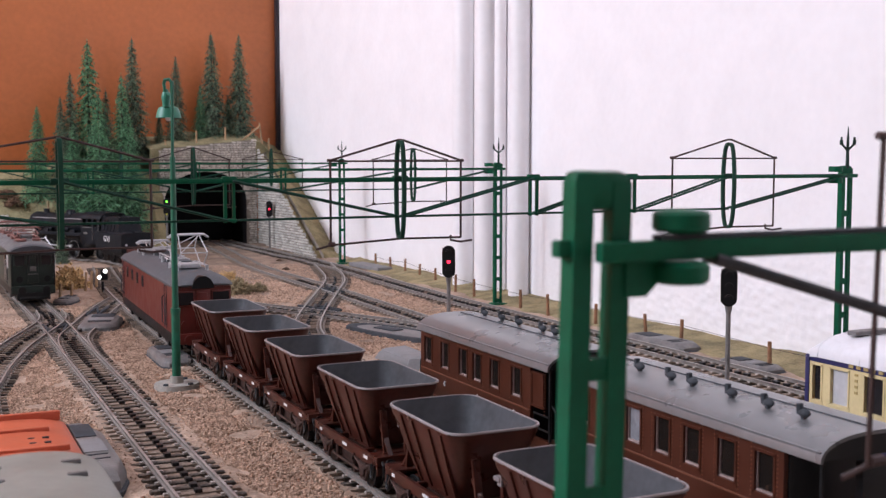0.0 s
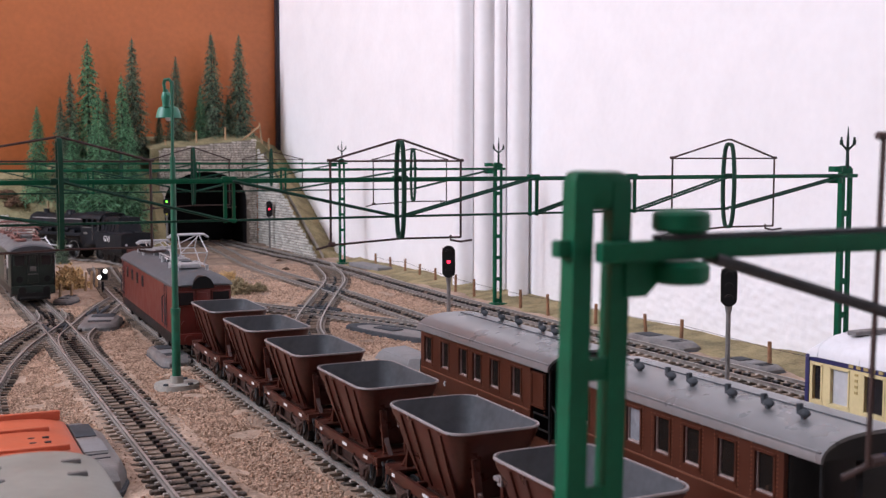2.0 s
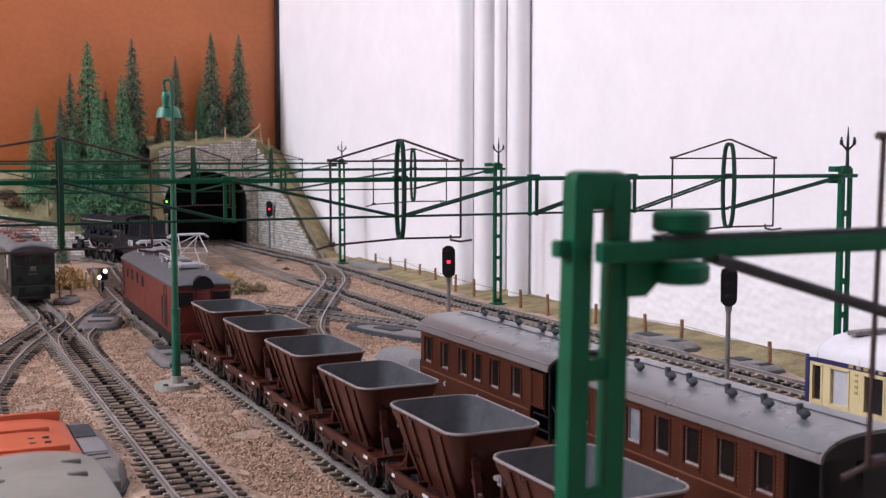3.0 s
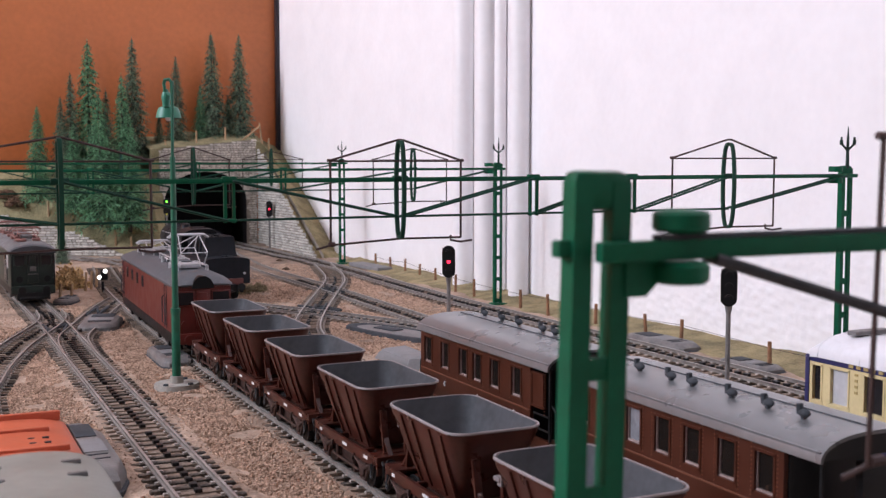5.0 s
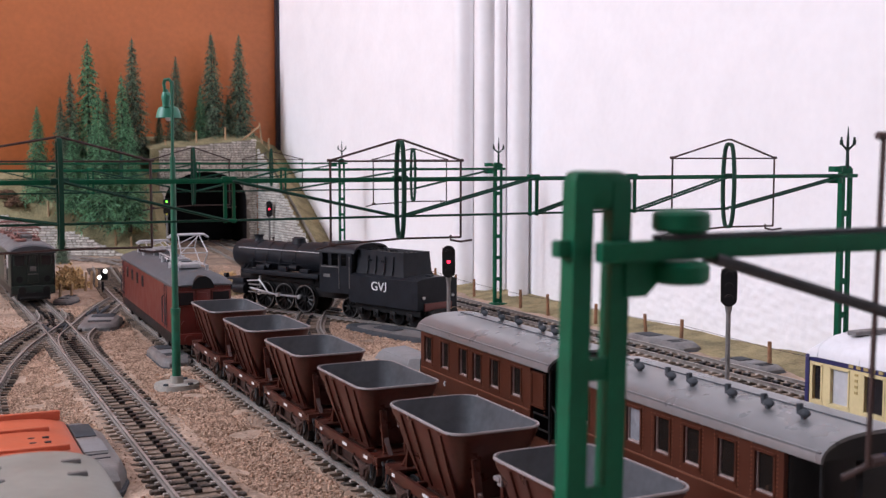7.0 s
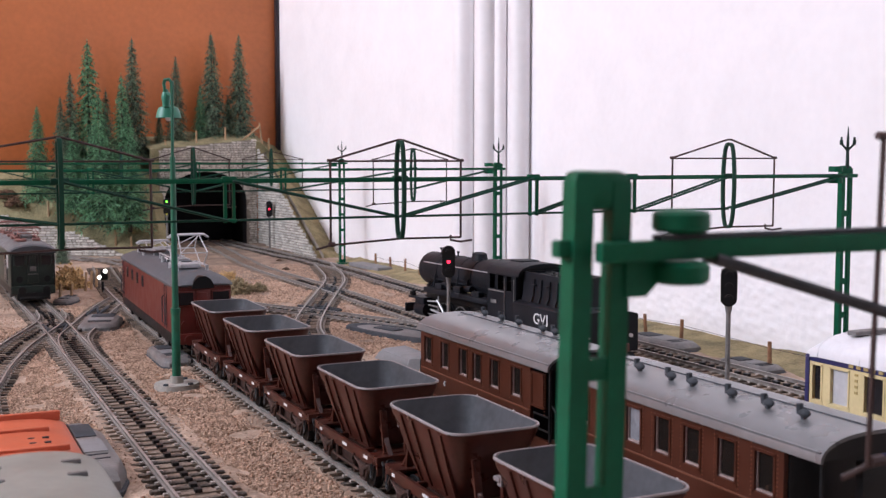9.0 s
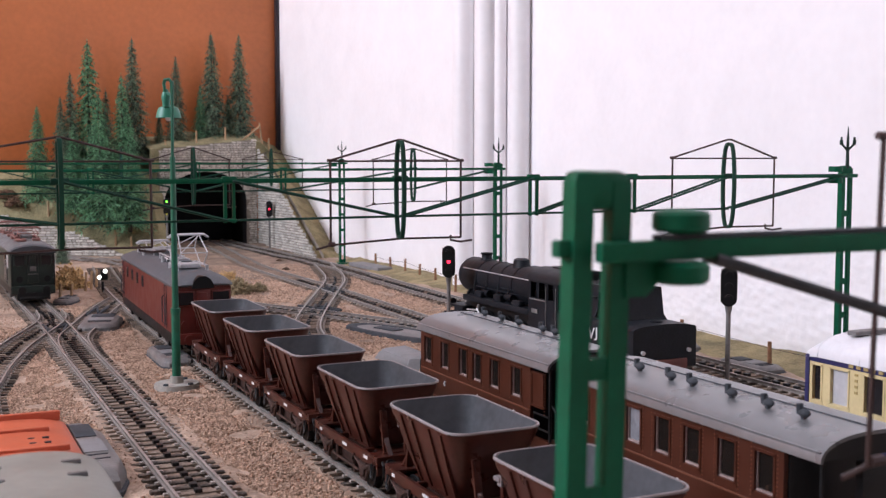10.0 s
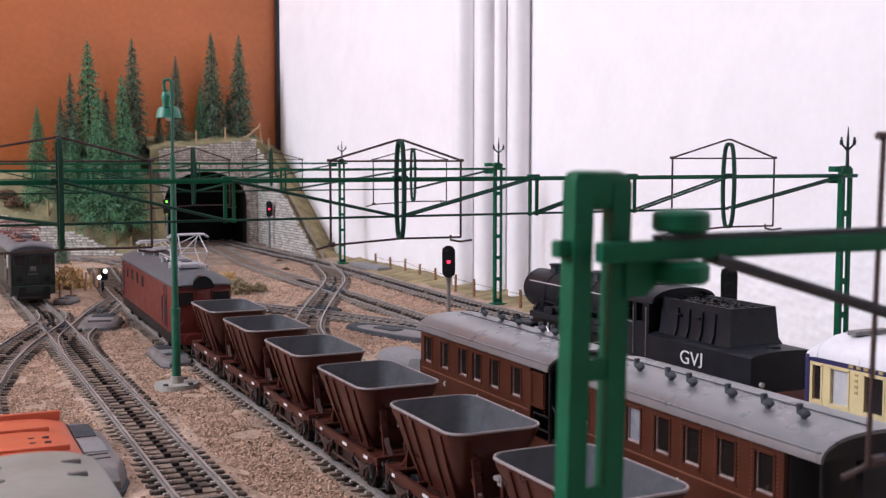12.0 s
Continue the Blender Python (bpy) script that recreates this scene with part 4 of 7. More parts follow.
for i in range(31):
    x = 0.262 + (WALL_X + 0.002 - 0.262) * i / 30
    row = []
    for j in range(19):
        y = PORTAL_Y + 0.003 + (1.469 - PORTAL_Y - 0.003) * max(0, j - 1) / 17
        z = hill_z(x + 0.001, y)
        if x > 0.390:
            u = ease((x - 0.390) / (WALL_X - 0.390))
            z += ((y - 1.2385) * 0.565 - z) * u
        if j == 0:
            z -= 0.03
        else:
            z -= 0.001
        row.append(bm.verts.new((x, y, z)))
    rows.append(row)
for a, b in zip(rows, rows[1:]):
    for j in range(18):
        bm.faces.new((a[j], b[j], b[j + 1], a[j + 1]))
part("hill_crown", bm, GRASS_EARTH, hill)
bm = B()
rows = []
for i in range(8):
    row = []
    for j in range(50):
        y = 1.175 + (1.40 - 1.175) * j / 49
        x0 = 0.4045 - 0.0105 * (y - 1.19) / 0.19
        x = x0 + (WALL_X + 0.002 - x0) * i / 7
        z = wing_top(y) - 0.002 + (max(-0.002, (y - 1.2385) * 0.565) - wing_top(y)) * (i / 7) + 0.0016 * noise.noise(Vector((i * 2.3, y * 70, 4))) + (rise(x, y) if y < 1.2 else 0)
        row.append(bm.verts.new((x, y, z)))
    rows.append(row)
for a, b in zip(rows, rows[1:]):
    for j in range(49):
        bm.faces.new((a[j], b[j], b[j + 1], a[j + 1]))
part("embankment", bm, DRY_GRASS, hill, "sandy grass embankment behind the wing wall")


def in_arch(x, z):
    dx = abs(x - ARCH_C) / ARCH_HALF
    return dx < 1 and z < SPRING + ARCH_RISE * math.sqrt(1 - dx * dx)


portal = thing("tunnel_portal", pose(0, 0, 0), "grey stone tunnel portal with a wide dark arched opening", "tunnel", kind="structure")
arch = [(ARCH_C + ARCH_HALF, -0.01)] + [(ARCH_C + ARCH_HALF * math.cos(math.pi * k / 28), SPRING + ARCH_RISE * math.sin(math.pi * k / 28)) for k in range(29)] + [(ARCH_C - ARCH_HALF, -0.01)]


def portal_top(x):
    return 0.120 + 0.013 * (x - PORTAL_X0) / (PORTAL_X1 - PORTAL_X0)


bm = B()
for yy in (PORTAL_Y, PORTAL_Y + 0.012):
    inner = [bm.verts.new((x, yy, z)) for x, z in arch]
    outer = []
    for k, (x, z) in enumerate(arch):
        u = k / (len(arch) - 1)
        ox = PORTAL_X1 + (PORTAL_X0 - PORTAL_X1) * min(1, max(0, (u - 0.18) / 0.64))
        oz = portal_top(ox) if 0.18 <= u <= 0.82 else portal_top(ox) * (u / 0.18 if u < 0.18 else (1 - u) / 0.18) - 0.01
        outer.append(bm.verts.new((ox, yy, oz)))
    for k in range(len(arch) - 1):
        bm.faces.new((inner[k], inner[k + 1], outer[k + 1], outer[k]))
part("backing", bm, JOINT, portal, "dark mortar behind the stones")
# black lining and closing sheet: the tunnel's darkness is put into the colour
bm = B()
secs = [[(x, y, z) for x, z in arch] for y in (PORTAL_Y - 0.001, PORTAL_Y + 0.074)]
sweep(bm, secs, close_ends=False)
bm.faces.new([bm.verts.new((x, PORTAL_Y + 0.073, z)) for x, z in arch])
part("tunnel_lining", bm, TUNNEL_DARK, portal, "tunnel inside, coloured black for its darkness")


def masonry(name, parent, origin, along, length, top_z, course, stone, skip=None, depth=0.0016, seed=1, base=-0.006):
    """Courses of stones on a wall plane; one joined mesh."""
    rnd = random.Random(seed)
    ux, uy = along
    nx_, ny_ = uy, -ux
    verts, faces = [], []
    z, r = base, 0
    while z < 0.14:
        s = -stone * rnd.random()
        while s < length:
            w = stone * rnd.uniform(0.65, 1.4)
            a, b = max(0, s), min(length, s + w)
            mid = (a + b) / 2
            px, py = origin[0] + ux * mid, origin[1] + uy * mid
            if b - a > stone * 0.25 and z + course * 0.7 < top_z(mid, px, py) and not (skip and (skip(origin[0] + ux * a, z + course / 2) or skip(origin[0] + ux * b, z + course / 2) or skip(px, z + course))):
                g = course * 0.09
                d = depth * rnd.uniform(0.5, 1.2)
                k = len(verts)
                for dd, inset in ((-0.0006, 0), (d, g * 1.2)):
                    for sa, zz in ((a + g + inset, z + g + inset), (b - g - inset, z + g + inset), (b - g - inset, z + course - g - inset), (a + g + inset, z + course - g - inset)):
                        verts.append((origin[0] + ux * sa + nx_ * dd, origin[1] + uy * sa + ny_ * dd, zz + rnd.uniform(-1, 1) * g * 0.5))
                faces += [(k + 4, k + 5, k + 6, k + 7), (k, k + 1, k + 5, k + 4), (k + 1, k + 2, k + 6, k + 5), (k + 2, k + 3, k + 7, k + 6), (k + 3, k, k + 4, k + 7)]
            s += w
        z += course
        r += 1
    me = bpy.data.meshes.new(name)
    me.from_pydata(verts, [], faces)
    me.materials.append(MASONRY if name == "portal_stones" else PALE_STONE)
    ob = new(name, me)
    ob.parent = parent
    return tagged(ob, kind="stuff")


masonry("portal_stones", portal, (PORTAL_X0, PORTAL_Y), (1, 0), PORTAL_X1 - PORTAL_X0, lambda s, x, y: portal_top(x), 0.0029, 0.0050, skip=in_arch, seed=3, depth=0.0012)
for k in range(21):
    a0, a1 = math.pi * k / 21 + 0.012, math.pi * (k + 1) / 21 - 0.012
    bm = B()
    p = lambda a, e, y: (ARCH_C + (ARCH_HALF + e) * math.cos(a), y, SPRING + (ARCH_RISE + e) * math.sin(a))
    sweep(bm, [[p(a0, 0.0002, y), p(a1, 0.0002, y), p(a1, 0.0042, y), p(a0, 0.0042, y)] for y in (PORTAL_Y - 0.0026, PORTAL_Y + 0.002)])
    part("arch_stone", bm, MASONRY, portal)

wing = thing("retaining_wall", pose(0, 0, 0), "pale stone retaining wall falling away beside the tunnel", "wall", "stone walls", "structure")
wv = Vector((0.0105, -0.192, 0)).normalized()
bm = B()
for a, b in (((0.3945, 1.383), (0.405, 1.191)),):
    for dx in (0.0, 0.009):
        vs4 = [bm.verts.new((a[0] + dx, a[1], -0.01)), bm.verts.new((b[0] + dx, b[1], -0.01)), bm.verts.new((b[0] + dx, b[1], 0.001)), bm.verts.new((a[0] + dx, a[1], 0.1165))]
        bm.faces.new(vs4)
part("backing", bm, JOINT, wing, "dark mortar behind the stones")
masonry("wing_stones", wing, (0.3945, 1.383), (wv.x, wv.y), 0.1922, lambda s, x, y: wing_top(y) + 0.002, 0.0031, 0.0095, depth=0.0013, seed=5)
small = thing("retaining_wall", pose(0, 0, 0), "low whitish stone wall at the foot of the hill", "wall", "stone walls", "structure")
sv = Vector((0.255, -0.158, 0)).normalized()
bm = B()
vs4 = [bm.verts.new(p) for p in ((0.0, 1.4638, -0.02), (0.24, 1.3152, -0.02), (0.217, 1.3295, 0.000), (0.175, 1.3555, 0.021), (0.100, 1.4019, 0.041), (0.0, 1.4638, 0.041))]
bm.faces.new(vs4)
part("backing", bm, JOINT, small, "dark mortar behind the stones")
masonry("wall_stones", small, (0.0, 1.4638), (sv.x, sv.y), 0.28, lambda s, x, y: 0.043 - max(0, x - 0.100) * 0.27 - max(0, x - 0.175) * 0.27, 0.0031, 0.0070, depth=0.0012, seed=8, base=-0.012)

# wooden posts on the hill and along the wall
for x, y, z0, z1, lean in ((0.3213, 1.398, 0.123, 0.1431, 0), (0.3575, 1.398, 0.126, 0.1482, 0), (0.4055, 1.398, 0.124, 0.1540, -8), (0.4135, 1.398, 0.108, 0.1345, 0), (0.2832, 1.398, 0.118, 0.1317, 0), (0.1471, 1.4131, 0.0414, 0.0600, 0), (0.1731, 1.4003, 0.0394, 0.0590, 3), (0.2148, 1.3555, 0.0082, 0.0290, 0), (0.2308, 1.3431, 0.0066, 0.0180, -4)):
    bm = B()
    cyl(bm, (x, y, z0 - 0.006), (x + math.sin(radians(lean)) * (z1 - z0), y, z1), 0.0014, 0.0011, n=7)
    tagged(part("fence_post", bm, WOODPOST), "weathered pale wooden post stuck in the hillside", "post", "posts on the hill")
bm = B()
cyl(bm, (0.379, 1.396, 0.1325), (0.402, 1.396, 0.150), 0.0011, n=7)
tagged(part("fence_rail", bm, WOODPOST), "pale wooden rail leaning on a post", "rail")
fence_pts = [(0.440, 1.101), (0.438, 1.056), (0.4354, 1.0125), (0.433, 0.972), (0.431, 0.932), (0.414, 0.855), (0.413, 0.818), (0.4125, 0.7397), (0.4139, 0.7013), (0.418, 0.645), (0.4221, 0.5926), (0.423, 0.557), (0.4133, 0.4672), (0.4133, 0.40), (0.414, 0.33)]
rnd = random.Random(4)
tops = []
for x, y in fence_pts:
    bm = B()
    h = 0.0105 * rnd.uniform(0.85, 1.1)
    tx = x + rnd.uniform(-0.0006, 0.0006)
    cyl(bm, (x, y, GZ - 0.001), (tx, y + rnd.uniform(-0.0008, 0.0008), h), 0.00125, 0.0011, n=8)
    tagged(part("fence_post", bm, FENCE_WOOD), "reddish-brown wooden fence post in the grass strip", "post", "fence along the wall")
    tops.append((tx, y, h - 0.0035))
bm = B()
rod(bm, tops, 0.00018, 4)
tagged(part("fence_wire", bm, WIRE), "thin sagging wire of the low fence", "wire")


# ---- fir trees ----
def fir(name, height, material, seed, full=1.0):
    rnd = random.Random(seed)
    top = thing(name, pose(0, 0, 0), "", "tree", "fir trees on the hill")
    bm = B()
    cyl(bm, (0, 0, -0.004), (0, 0, height), height * 0.016, 0.0003, n=7)
    part("trunk", bm, BARK, top)
    verts, faces = [], []

    def spindle(a, b, w):
        d = (b - a)
        side = d.cross(Vector((rnd.uniform(-1, 1), rnd.uniform(-1, 1), rnd.uniform(-1, 1)))).normalized() * w
        up = d.cross(side).normalized() * w
        k = len(verts)
        m = a + d * 0.45
        verts.extend([a, m + side, m - side * 0.6 + up, m - side * 0.5 - up, b])
        faces.extend([(k, k + 1, k + 2), (k, k + 2, k + 3), (k, k + 3, k + 1), (k + 4, k + 2, k + 1), (k + 4, k + 3, k + 2), (k + 4, k + 1, k + 3)])

    z = height * 0.06
    while z < height * 0.99:
        u = z / height
        reach = height * 0.172 * full * (1 - u) ** 0.8 + height * 0.008
        n = 5 + int(6 * (1 - u))
        a0 = rnd.random() * 6.28
        for k in range(n):
            a = a0 + 6.283 * k / n + rnd.uniform(-0.3, 0.3)
            L = reach * rnd.uniform(0.65, 1.15)
            d = Vector((math.cos(a), math.sin(a), 0))
            base = Vector((0, 0, z + rnd.uniform(-1, 1) * height * 0.008))
            tip = base + d * L + Vector((0, 0, -L * rnd.uniform(0.35, 0.7)))
            spindle(base, tip, height * 0.0030)
            cross = Vector((-d.y, d.x, 0))
            for q in range(13):
                t = rnd.uniform(0.15, 1.0)
                p = base.lerp(tip, t)
                s = rnd.choice((-1, 1))
                e = p + cross * s * L * rnd.uniform(0.08, 0.26) + d * L * rnd.uniform(0.04, 0.2) + Vector((0, 0, L * rnd.uniform(-0.32, 0.12)))
                spindle(p, e, height * rnd.uniform(0.0018, 0.0036))
        z += height * 0.0165 * (1.15 - 0.5 * u)
    spindle(Vector((0, 0, height * 0.95)), Vector((0, 0, height * 1.02)), height * 0.004)
    me = bpy.data.meshes.new("crown")
    me.from_pydata(verts, [], faces)
    me.materials.append(material)
    ob = new("crown", me)
    ob.parent = top
    return top


fir_bright, fir_dark, fir_wide = fir("fir_tree", 0.1, NEEDLE, 11), fir("fir_tree", 0.1, NEEDLE_DARK, 12, 0.95), fir("fir_tree", 0.1, NEEDLE, 13, 1.25)
spots = [(fir_wide, 0.1345, 1.385, 0.1695, 0.062), (fir_dark, 0.1605, 1.385, 0.181, 0.062), (fir_dark, 0.1725, 1.39, 0.209, 0.066), (fir_bright, 0.1935, 1.395, 0.247, 0.058), (fir_wide, 0.1985, 1.352, 0.184, 0.036), (fir_bright, 0.2245, 1.352, 0.206, 0.045),
         (fir_dark, 0.2490, 1.42, 0.255, 0.112), (fir_dark, 0.2805, 1.42, 0.166, 0.120), (fir_dark, 0.3030, 1.425, 0.236, 0.122), (fir_wide, 0.3345, 1.43, 0.202, 0.128), (fir_dark, 0.3490, 1.43, 0.267, 0.128), (fir_dark, 0.3845, 1.43, 0.266, 0.131), (fir_wide, 0.2300, 1.345, 0.162, 0.029), (fir_dark, 0.3700, 1.432, 0.188, 0.131),
         (fir_dark, 0.1435, 1.262, 0.043, -0.004), (fir_dark, 0.2130, 1.395, 0.190, 0.066), (fir_wide, 0.1720, 1.372, 0.150, 0.048)]
used = set()
rnd = random.Random(9)
for proto, x, y, ztop, zbase in spots:
    h = (ztop - zbase) / 0.1
    w = h * rnd.uniform(0.92, 1.08) if h > 0.6 else h * 1.3
    m = Matrix.Translation((x, y, zbase)) @ Matrix.Rotation(rnd.random() * 6, 4, "Z") @ Matrix.Diagonal((w, w, h, 1))
    if proto.name in used:
        ob = copy_thing(proto, Matrix())
    else:
        ob = proto
        used.add(proto.name)
    ob.matrix_basis = m
    tagged(ob, "dark green slender model fir tree on the hill" if proto is fir_dark else "fresh green model fir tree on the hill")


def bush(x, y, r, material, label, seed, h=1.0, z=GZ):
    rnd = random.Random(seed)
    verts, faces = [], []
    for k in range(900):
        d = Vector((rnd.gauss(0, 1), rnd.gauss(0, 1), abs(rnd.gauss(0, 1)))).normalized()
        c = Vector((d.x * r, d.y * r, d.z * r * h)) * rnd.uniform(0.45, 1.0) ** 0.6 * (0.8 + 0.35 * noise.noise(d * 2.5 + Vector((seed, 0, 0))))
        s = r * rnd.uniform(0.05, 0.10)
        q = Matrix.Rotation(rnd.random() * 6, 3, Vector((rnd.random(), rnd.random(), rnd.random())).normalized())
        i = len(verts)
        for v in ((1, 0, 0), (-0.6, 0.8, 0), (-0.6, -0.8, 0.2), (0, 0, 1.1)):
            verts.append(Vector((x, y, z)) + c + q @ Vector(v) * s)
        faces += [(i, i + 1, i + 2), (i, i + 3, i + 1), (i + 1, i + 3, i + 2), (i + 2, i + 3, i)]
    me = bpy.data.meshes.new("bush")
    me.from_pydata(verts, [], faces)
    me.materials.append(material)
    tagged(new("bush", me), label, "bush")


bush(0.121, 1.02, 0.0200, BUSH, "round ochre-yellow dry bush on the sand", 3, 1.15)
bush(0.241, 0.915, 0.0175, BUSH_GREEN, "low olive-brown bush on pale grass", 5, 0.85)
bush(0.252, 0.985, 0.013, BUSH, "scraggy brown dry bush on the sand", 7, 1.2)
bush(0.262, 0.925, 0.011, BUSH_GREEN, "low olive-brown bush on pale grass", 8, 0.8)


HEATH = mat("reddish_brown_scrub", (0.13, 0.075, 0.05), 0.95, var=0.45, scale=120, island=0.6, tint=(0.20, 0.12, 0.075))
for x, y, z, r in ((0.1126, 1.434, 0.052, 0.016), (0.1331, 1.433, 0.060, 0.013), (0.1034, 1.442, 0.062, 0.014), (0.1876, 1.4045, 0.0535, 0.012)):
    bush(x, y, r, HEATH, "reddish-brown scrub between the firs on the hill", int(x * 900), 0.9, z)
TUFT = mat("brown_tuft", (0.10, 0.062, 0.040), 0.95, var=0.4, scale=150, island=0.5)
for x, y, r in ((0.3600, 1.182, 0.0058), (0.4000, 1.155, 0.0050), (0.3400, 1.095, 0.0050)):
    bush(x, y, r, TUFT, "small dark brown dry tuft beside the track", int(x * 1000), 0.6)


# ---- loose stones of the ballast ----
def stones(name, regions, size, seed, label, keep_off):
    rs = np.random.RandomState(seed)
    base = np.array([(-1, -1, -1), (1, -1, -1), (1, 1, -1), (-1, 1, -1), (-1, -1, 1), (1, -1, 1), (1, 1, 1), (-1, 1, 1)], float)
    quads = np.array([(4, 5, 6, 7), (0, 1, 5, 4), (1, 2, 6, 5), (2, 3, 7, 6), (3, 0, 4, 7)])
    allv, allf, k = [], [], 0
    for x0, x1, y0, y1, n in regions:
        for _ in range(n):
            x, y = rs.uniform(x0, x1), y0 + (y1 - y0) * rs.uniform(0, 1)
            if noise.noise(Vector((x * 55, y * 55, 7))) < -0.42 or keep_off(x, y):
                continue
            s = size * rs.uniform(0.5, 1.25)
            v = base * rs.uniform(0.55, 1.0, (8, 3)) * s * 0.5
            v[4:, :2] *= 0.75
            a, b = rs.uniform(0, 6.28), rs.uniform(-0.5, 0.5)
            rz = np.array([[math.cos(a), -math.sin(a), 0], [math.sin(a), math.cos(a), 0], [0, 0, 1]])
            rx = np.array([[1, 0, 0], [0, math.cos(b), -math.sin(b)], [0, math.sin(b), math.cos(b)]])
            v = v @ rx.T @ rz.T + np.array([x, y, rise(x, y) + s * 0.22])
            allv.append(v)
            allf.append(quads + k)
            k += 8
    me = bpy.data.meshes.new(name)
    me.from_pydata(np.concatenate(allv).tolist(), [], np.concatenate(allf).tolist())
    me.materials.append(STONE)
    return tagged(new(name, me), label, "gravel", kind="stuff")


def on_line(x, y):
    edge = 0.0175 + 0.0035 * noise.noise(Vector((x * 60, y * 60, 3)))
    return any(abs(x - c) < edge for c in (0.0835, 0.145)) or (y < 0.5 and abs(x - 0.021) < edge)


def on_sleepers(x, y):
    return any(abs(x - c) < 0.0140 for c in (0.0835, 0.145)) or (y < 0.5 and abs(x - 0.021) < 0.0140)


LINE_ARRAY = np.array(TRACK_POINTS)


def near_any_track(x, y):
    return ((LINE_ARRAY - (x, y)) ** 2).sum(1).min() < 0.0150 ** 2


stones("reddish_gravel", [(0.225, 0.302, 0.60, 0.82, 9000), (0.228, 0.312, 0.84, 1.16, 8000), (0.325, 0.375, 0.55, 1.15, 12000), (0.095, 0.135, 0.78, 0.90, 2500), (0.0, 0.07, 0.62, 0.80, 5000)], 0.00120, 9, "reddish-brown gravel banked between the far tracks", near_any_track)
stones("ballast_gravel", [(0.033, 0.073, 0.30, 0.72, 19000), (0.094, 0.134, 0.30, 0.78, 31000), (0.235, 0.275, 0.52, 0.60, 3000), (0.155, 0.195, 0.3, 0.62, 2000)], 0.00108, 2, "loose pinkish-brown ballast gravel between the tracks", on_line)
stones("sand_grit", [(0.030, 0.14, 0.30, 0.95, 11000), (0.22, 0.38, 0.5, 1.15, 6000)], 0.00075, 6, "fine sandy grit scattered between the tracks", on_sleepers)


# ---- signals and lamp post ----
def light_signal(x, y, zc, label, colour, on, face=0, tall=0.019):
    top = thing("colour_light_signal", pose(x, y, 0, 0, 0, face), label, "railway signal", "signals")
    bm = B()
    cyl(bm, (0, 0, GZ - 0.001), (0, 0, zc), 0.0012, n=10)
    cyl(bm, (0, 0, zc - 0.0145), (0, 0, zc - 0.0085), 0.0010, 0.0021, n=10)
    part("post", bm, BOXGREY, top, "grey round post")
    bm = B()
    cyl(bm, (0, 0, GZ - 0.0005), (0, 0, GZ + 0.0018), 0.0035, n=14)
    part("foot", bm, BOXGREY, top)
    bm = B()
    w = 0.0078
    ring = []
    for k in range(25):
        a = math.pi * k / 12
        ring.append((w / 2 * math.cos(a), (tall - w) / 2 * (1 if k <= 12 else -1) + w / 2 * math.sin(a)))
    sweep(bm, [[(px, -0.0022, zc + pz) for px, pz in ring], [(px, 0.0006, zc + pz) for px, pz in ring]])
    head = part("signal_head", bm, BLACK, top, "black oval signal head")
    bm = B()
    box(bm, (-0.0024, 0.0024, zc), (0.0026, 0.0034, tall * 0.85), 0.0005)
    part("lamp_housing", bm, BOXGREY, head)
    for k, dz in enumerate((0.0055, 0.0, -0.0055)):
        bm = B()
        cyl(bm, (0, -0.0026, zc + dz), (0, -0.0021, zc + dz), 0.00105, n=12)
        part("lens", bm, on if k == colour else BLACK, head, "lit signal lens" if k == colour else "")
        bm = B()
        for q in range(7):
            a0, a1 = math.pi * q / 7, math.pi * (q + 1) / 7
            p0, p1 = (0.0018 * math.cos(a0), zc + dz + 0.0018 * math.sin(a0)), (0.0018 * math.cos(a1), zc + dz + 0.0018 * math.sin(a1))
            cyl(bm, (p0[0], -0.0030, p0[1]), (p1[0], -0.0030, p1[1]), 0.0003, n=5)
        part("hood", bm, BLACK, head)
    return top


light_signal(0.2871, 0.6024, 0.0482, "grey post with black oval signal head showing red", 1, RED_ON, -25)
light_signal(0.3515, 0.4268, 0.0483, "grey post with black oval signal head, unlit", 9, RED_ON, -38)
light_signal(0.3905, 1.322, 0.0485, "grey post with black signal head showing red by the tunnel", 1, RED_ON, -18)
green_sig = light_signal(0.2635, 1.30, 0.0545, "grey post with black signal head showing green", 0, GREEN_ON, -12)
bm = B()
cyl(bm, (0, -0.0031, 0.0545 - 0.0085), (0, -0.0026, 0.0545 - 0.0085), 0.0011, n=12)
part("lens", bm, YELLOW_ON, green_sig, "faintly lit yellow signal lens")

lampx, lampy = 0.1150, 0.5515
post = thing("yard_lamp_post", pose(lampx, lampy, 0, 0, 0, -20), "tall green yard lamp post with bell shade on a concrete disc", "lamp post")
bm = B()
cyl(bm, (0, 0, GZ - 0.001), (0, 0, GZ + 0.0028), 0.0112, 0.0106, n=32)
part("base_disc", bm, CONCRETE, post, "round pale concrete base")
bm = B()
cyl(bm, (0, 0, GZ + 0.0027), (0, 0, GZ + 0.0062), 0.0034, 0.0031, n=18)
part("collar", bm, CONCRETE, post, "pale collar round the pole")
for a, b in ((0.0075, -0.006), (-0.004, -0.0085), (0.003, 0.0082)):
    bm = B()
    box(bm, (a, b, GZ + 0.0032), (0.0022, 0.0016, 0.0012), 0.0003, rz=a * 90)
    part("cable_clip", bm, DKROOF, post)
bm = B()
cyl(bm, (0, 0, GZ + 0.002), (0, 0, GZ + 0.006), 0.0027, 0.0024, n=14)
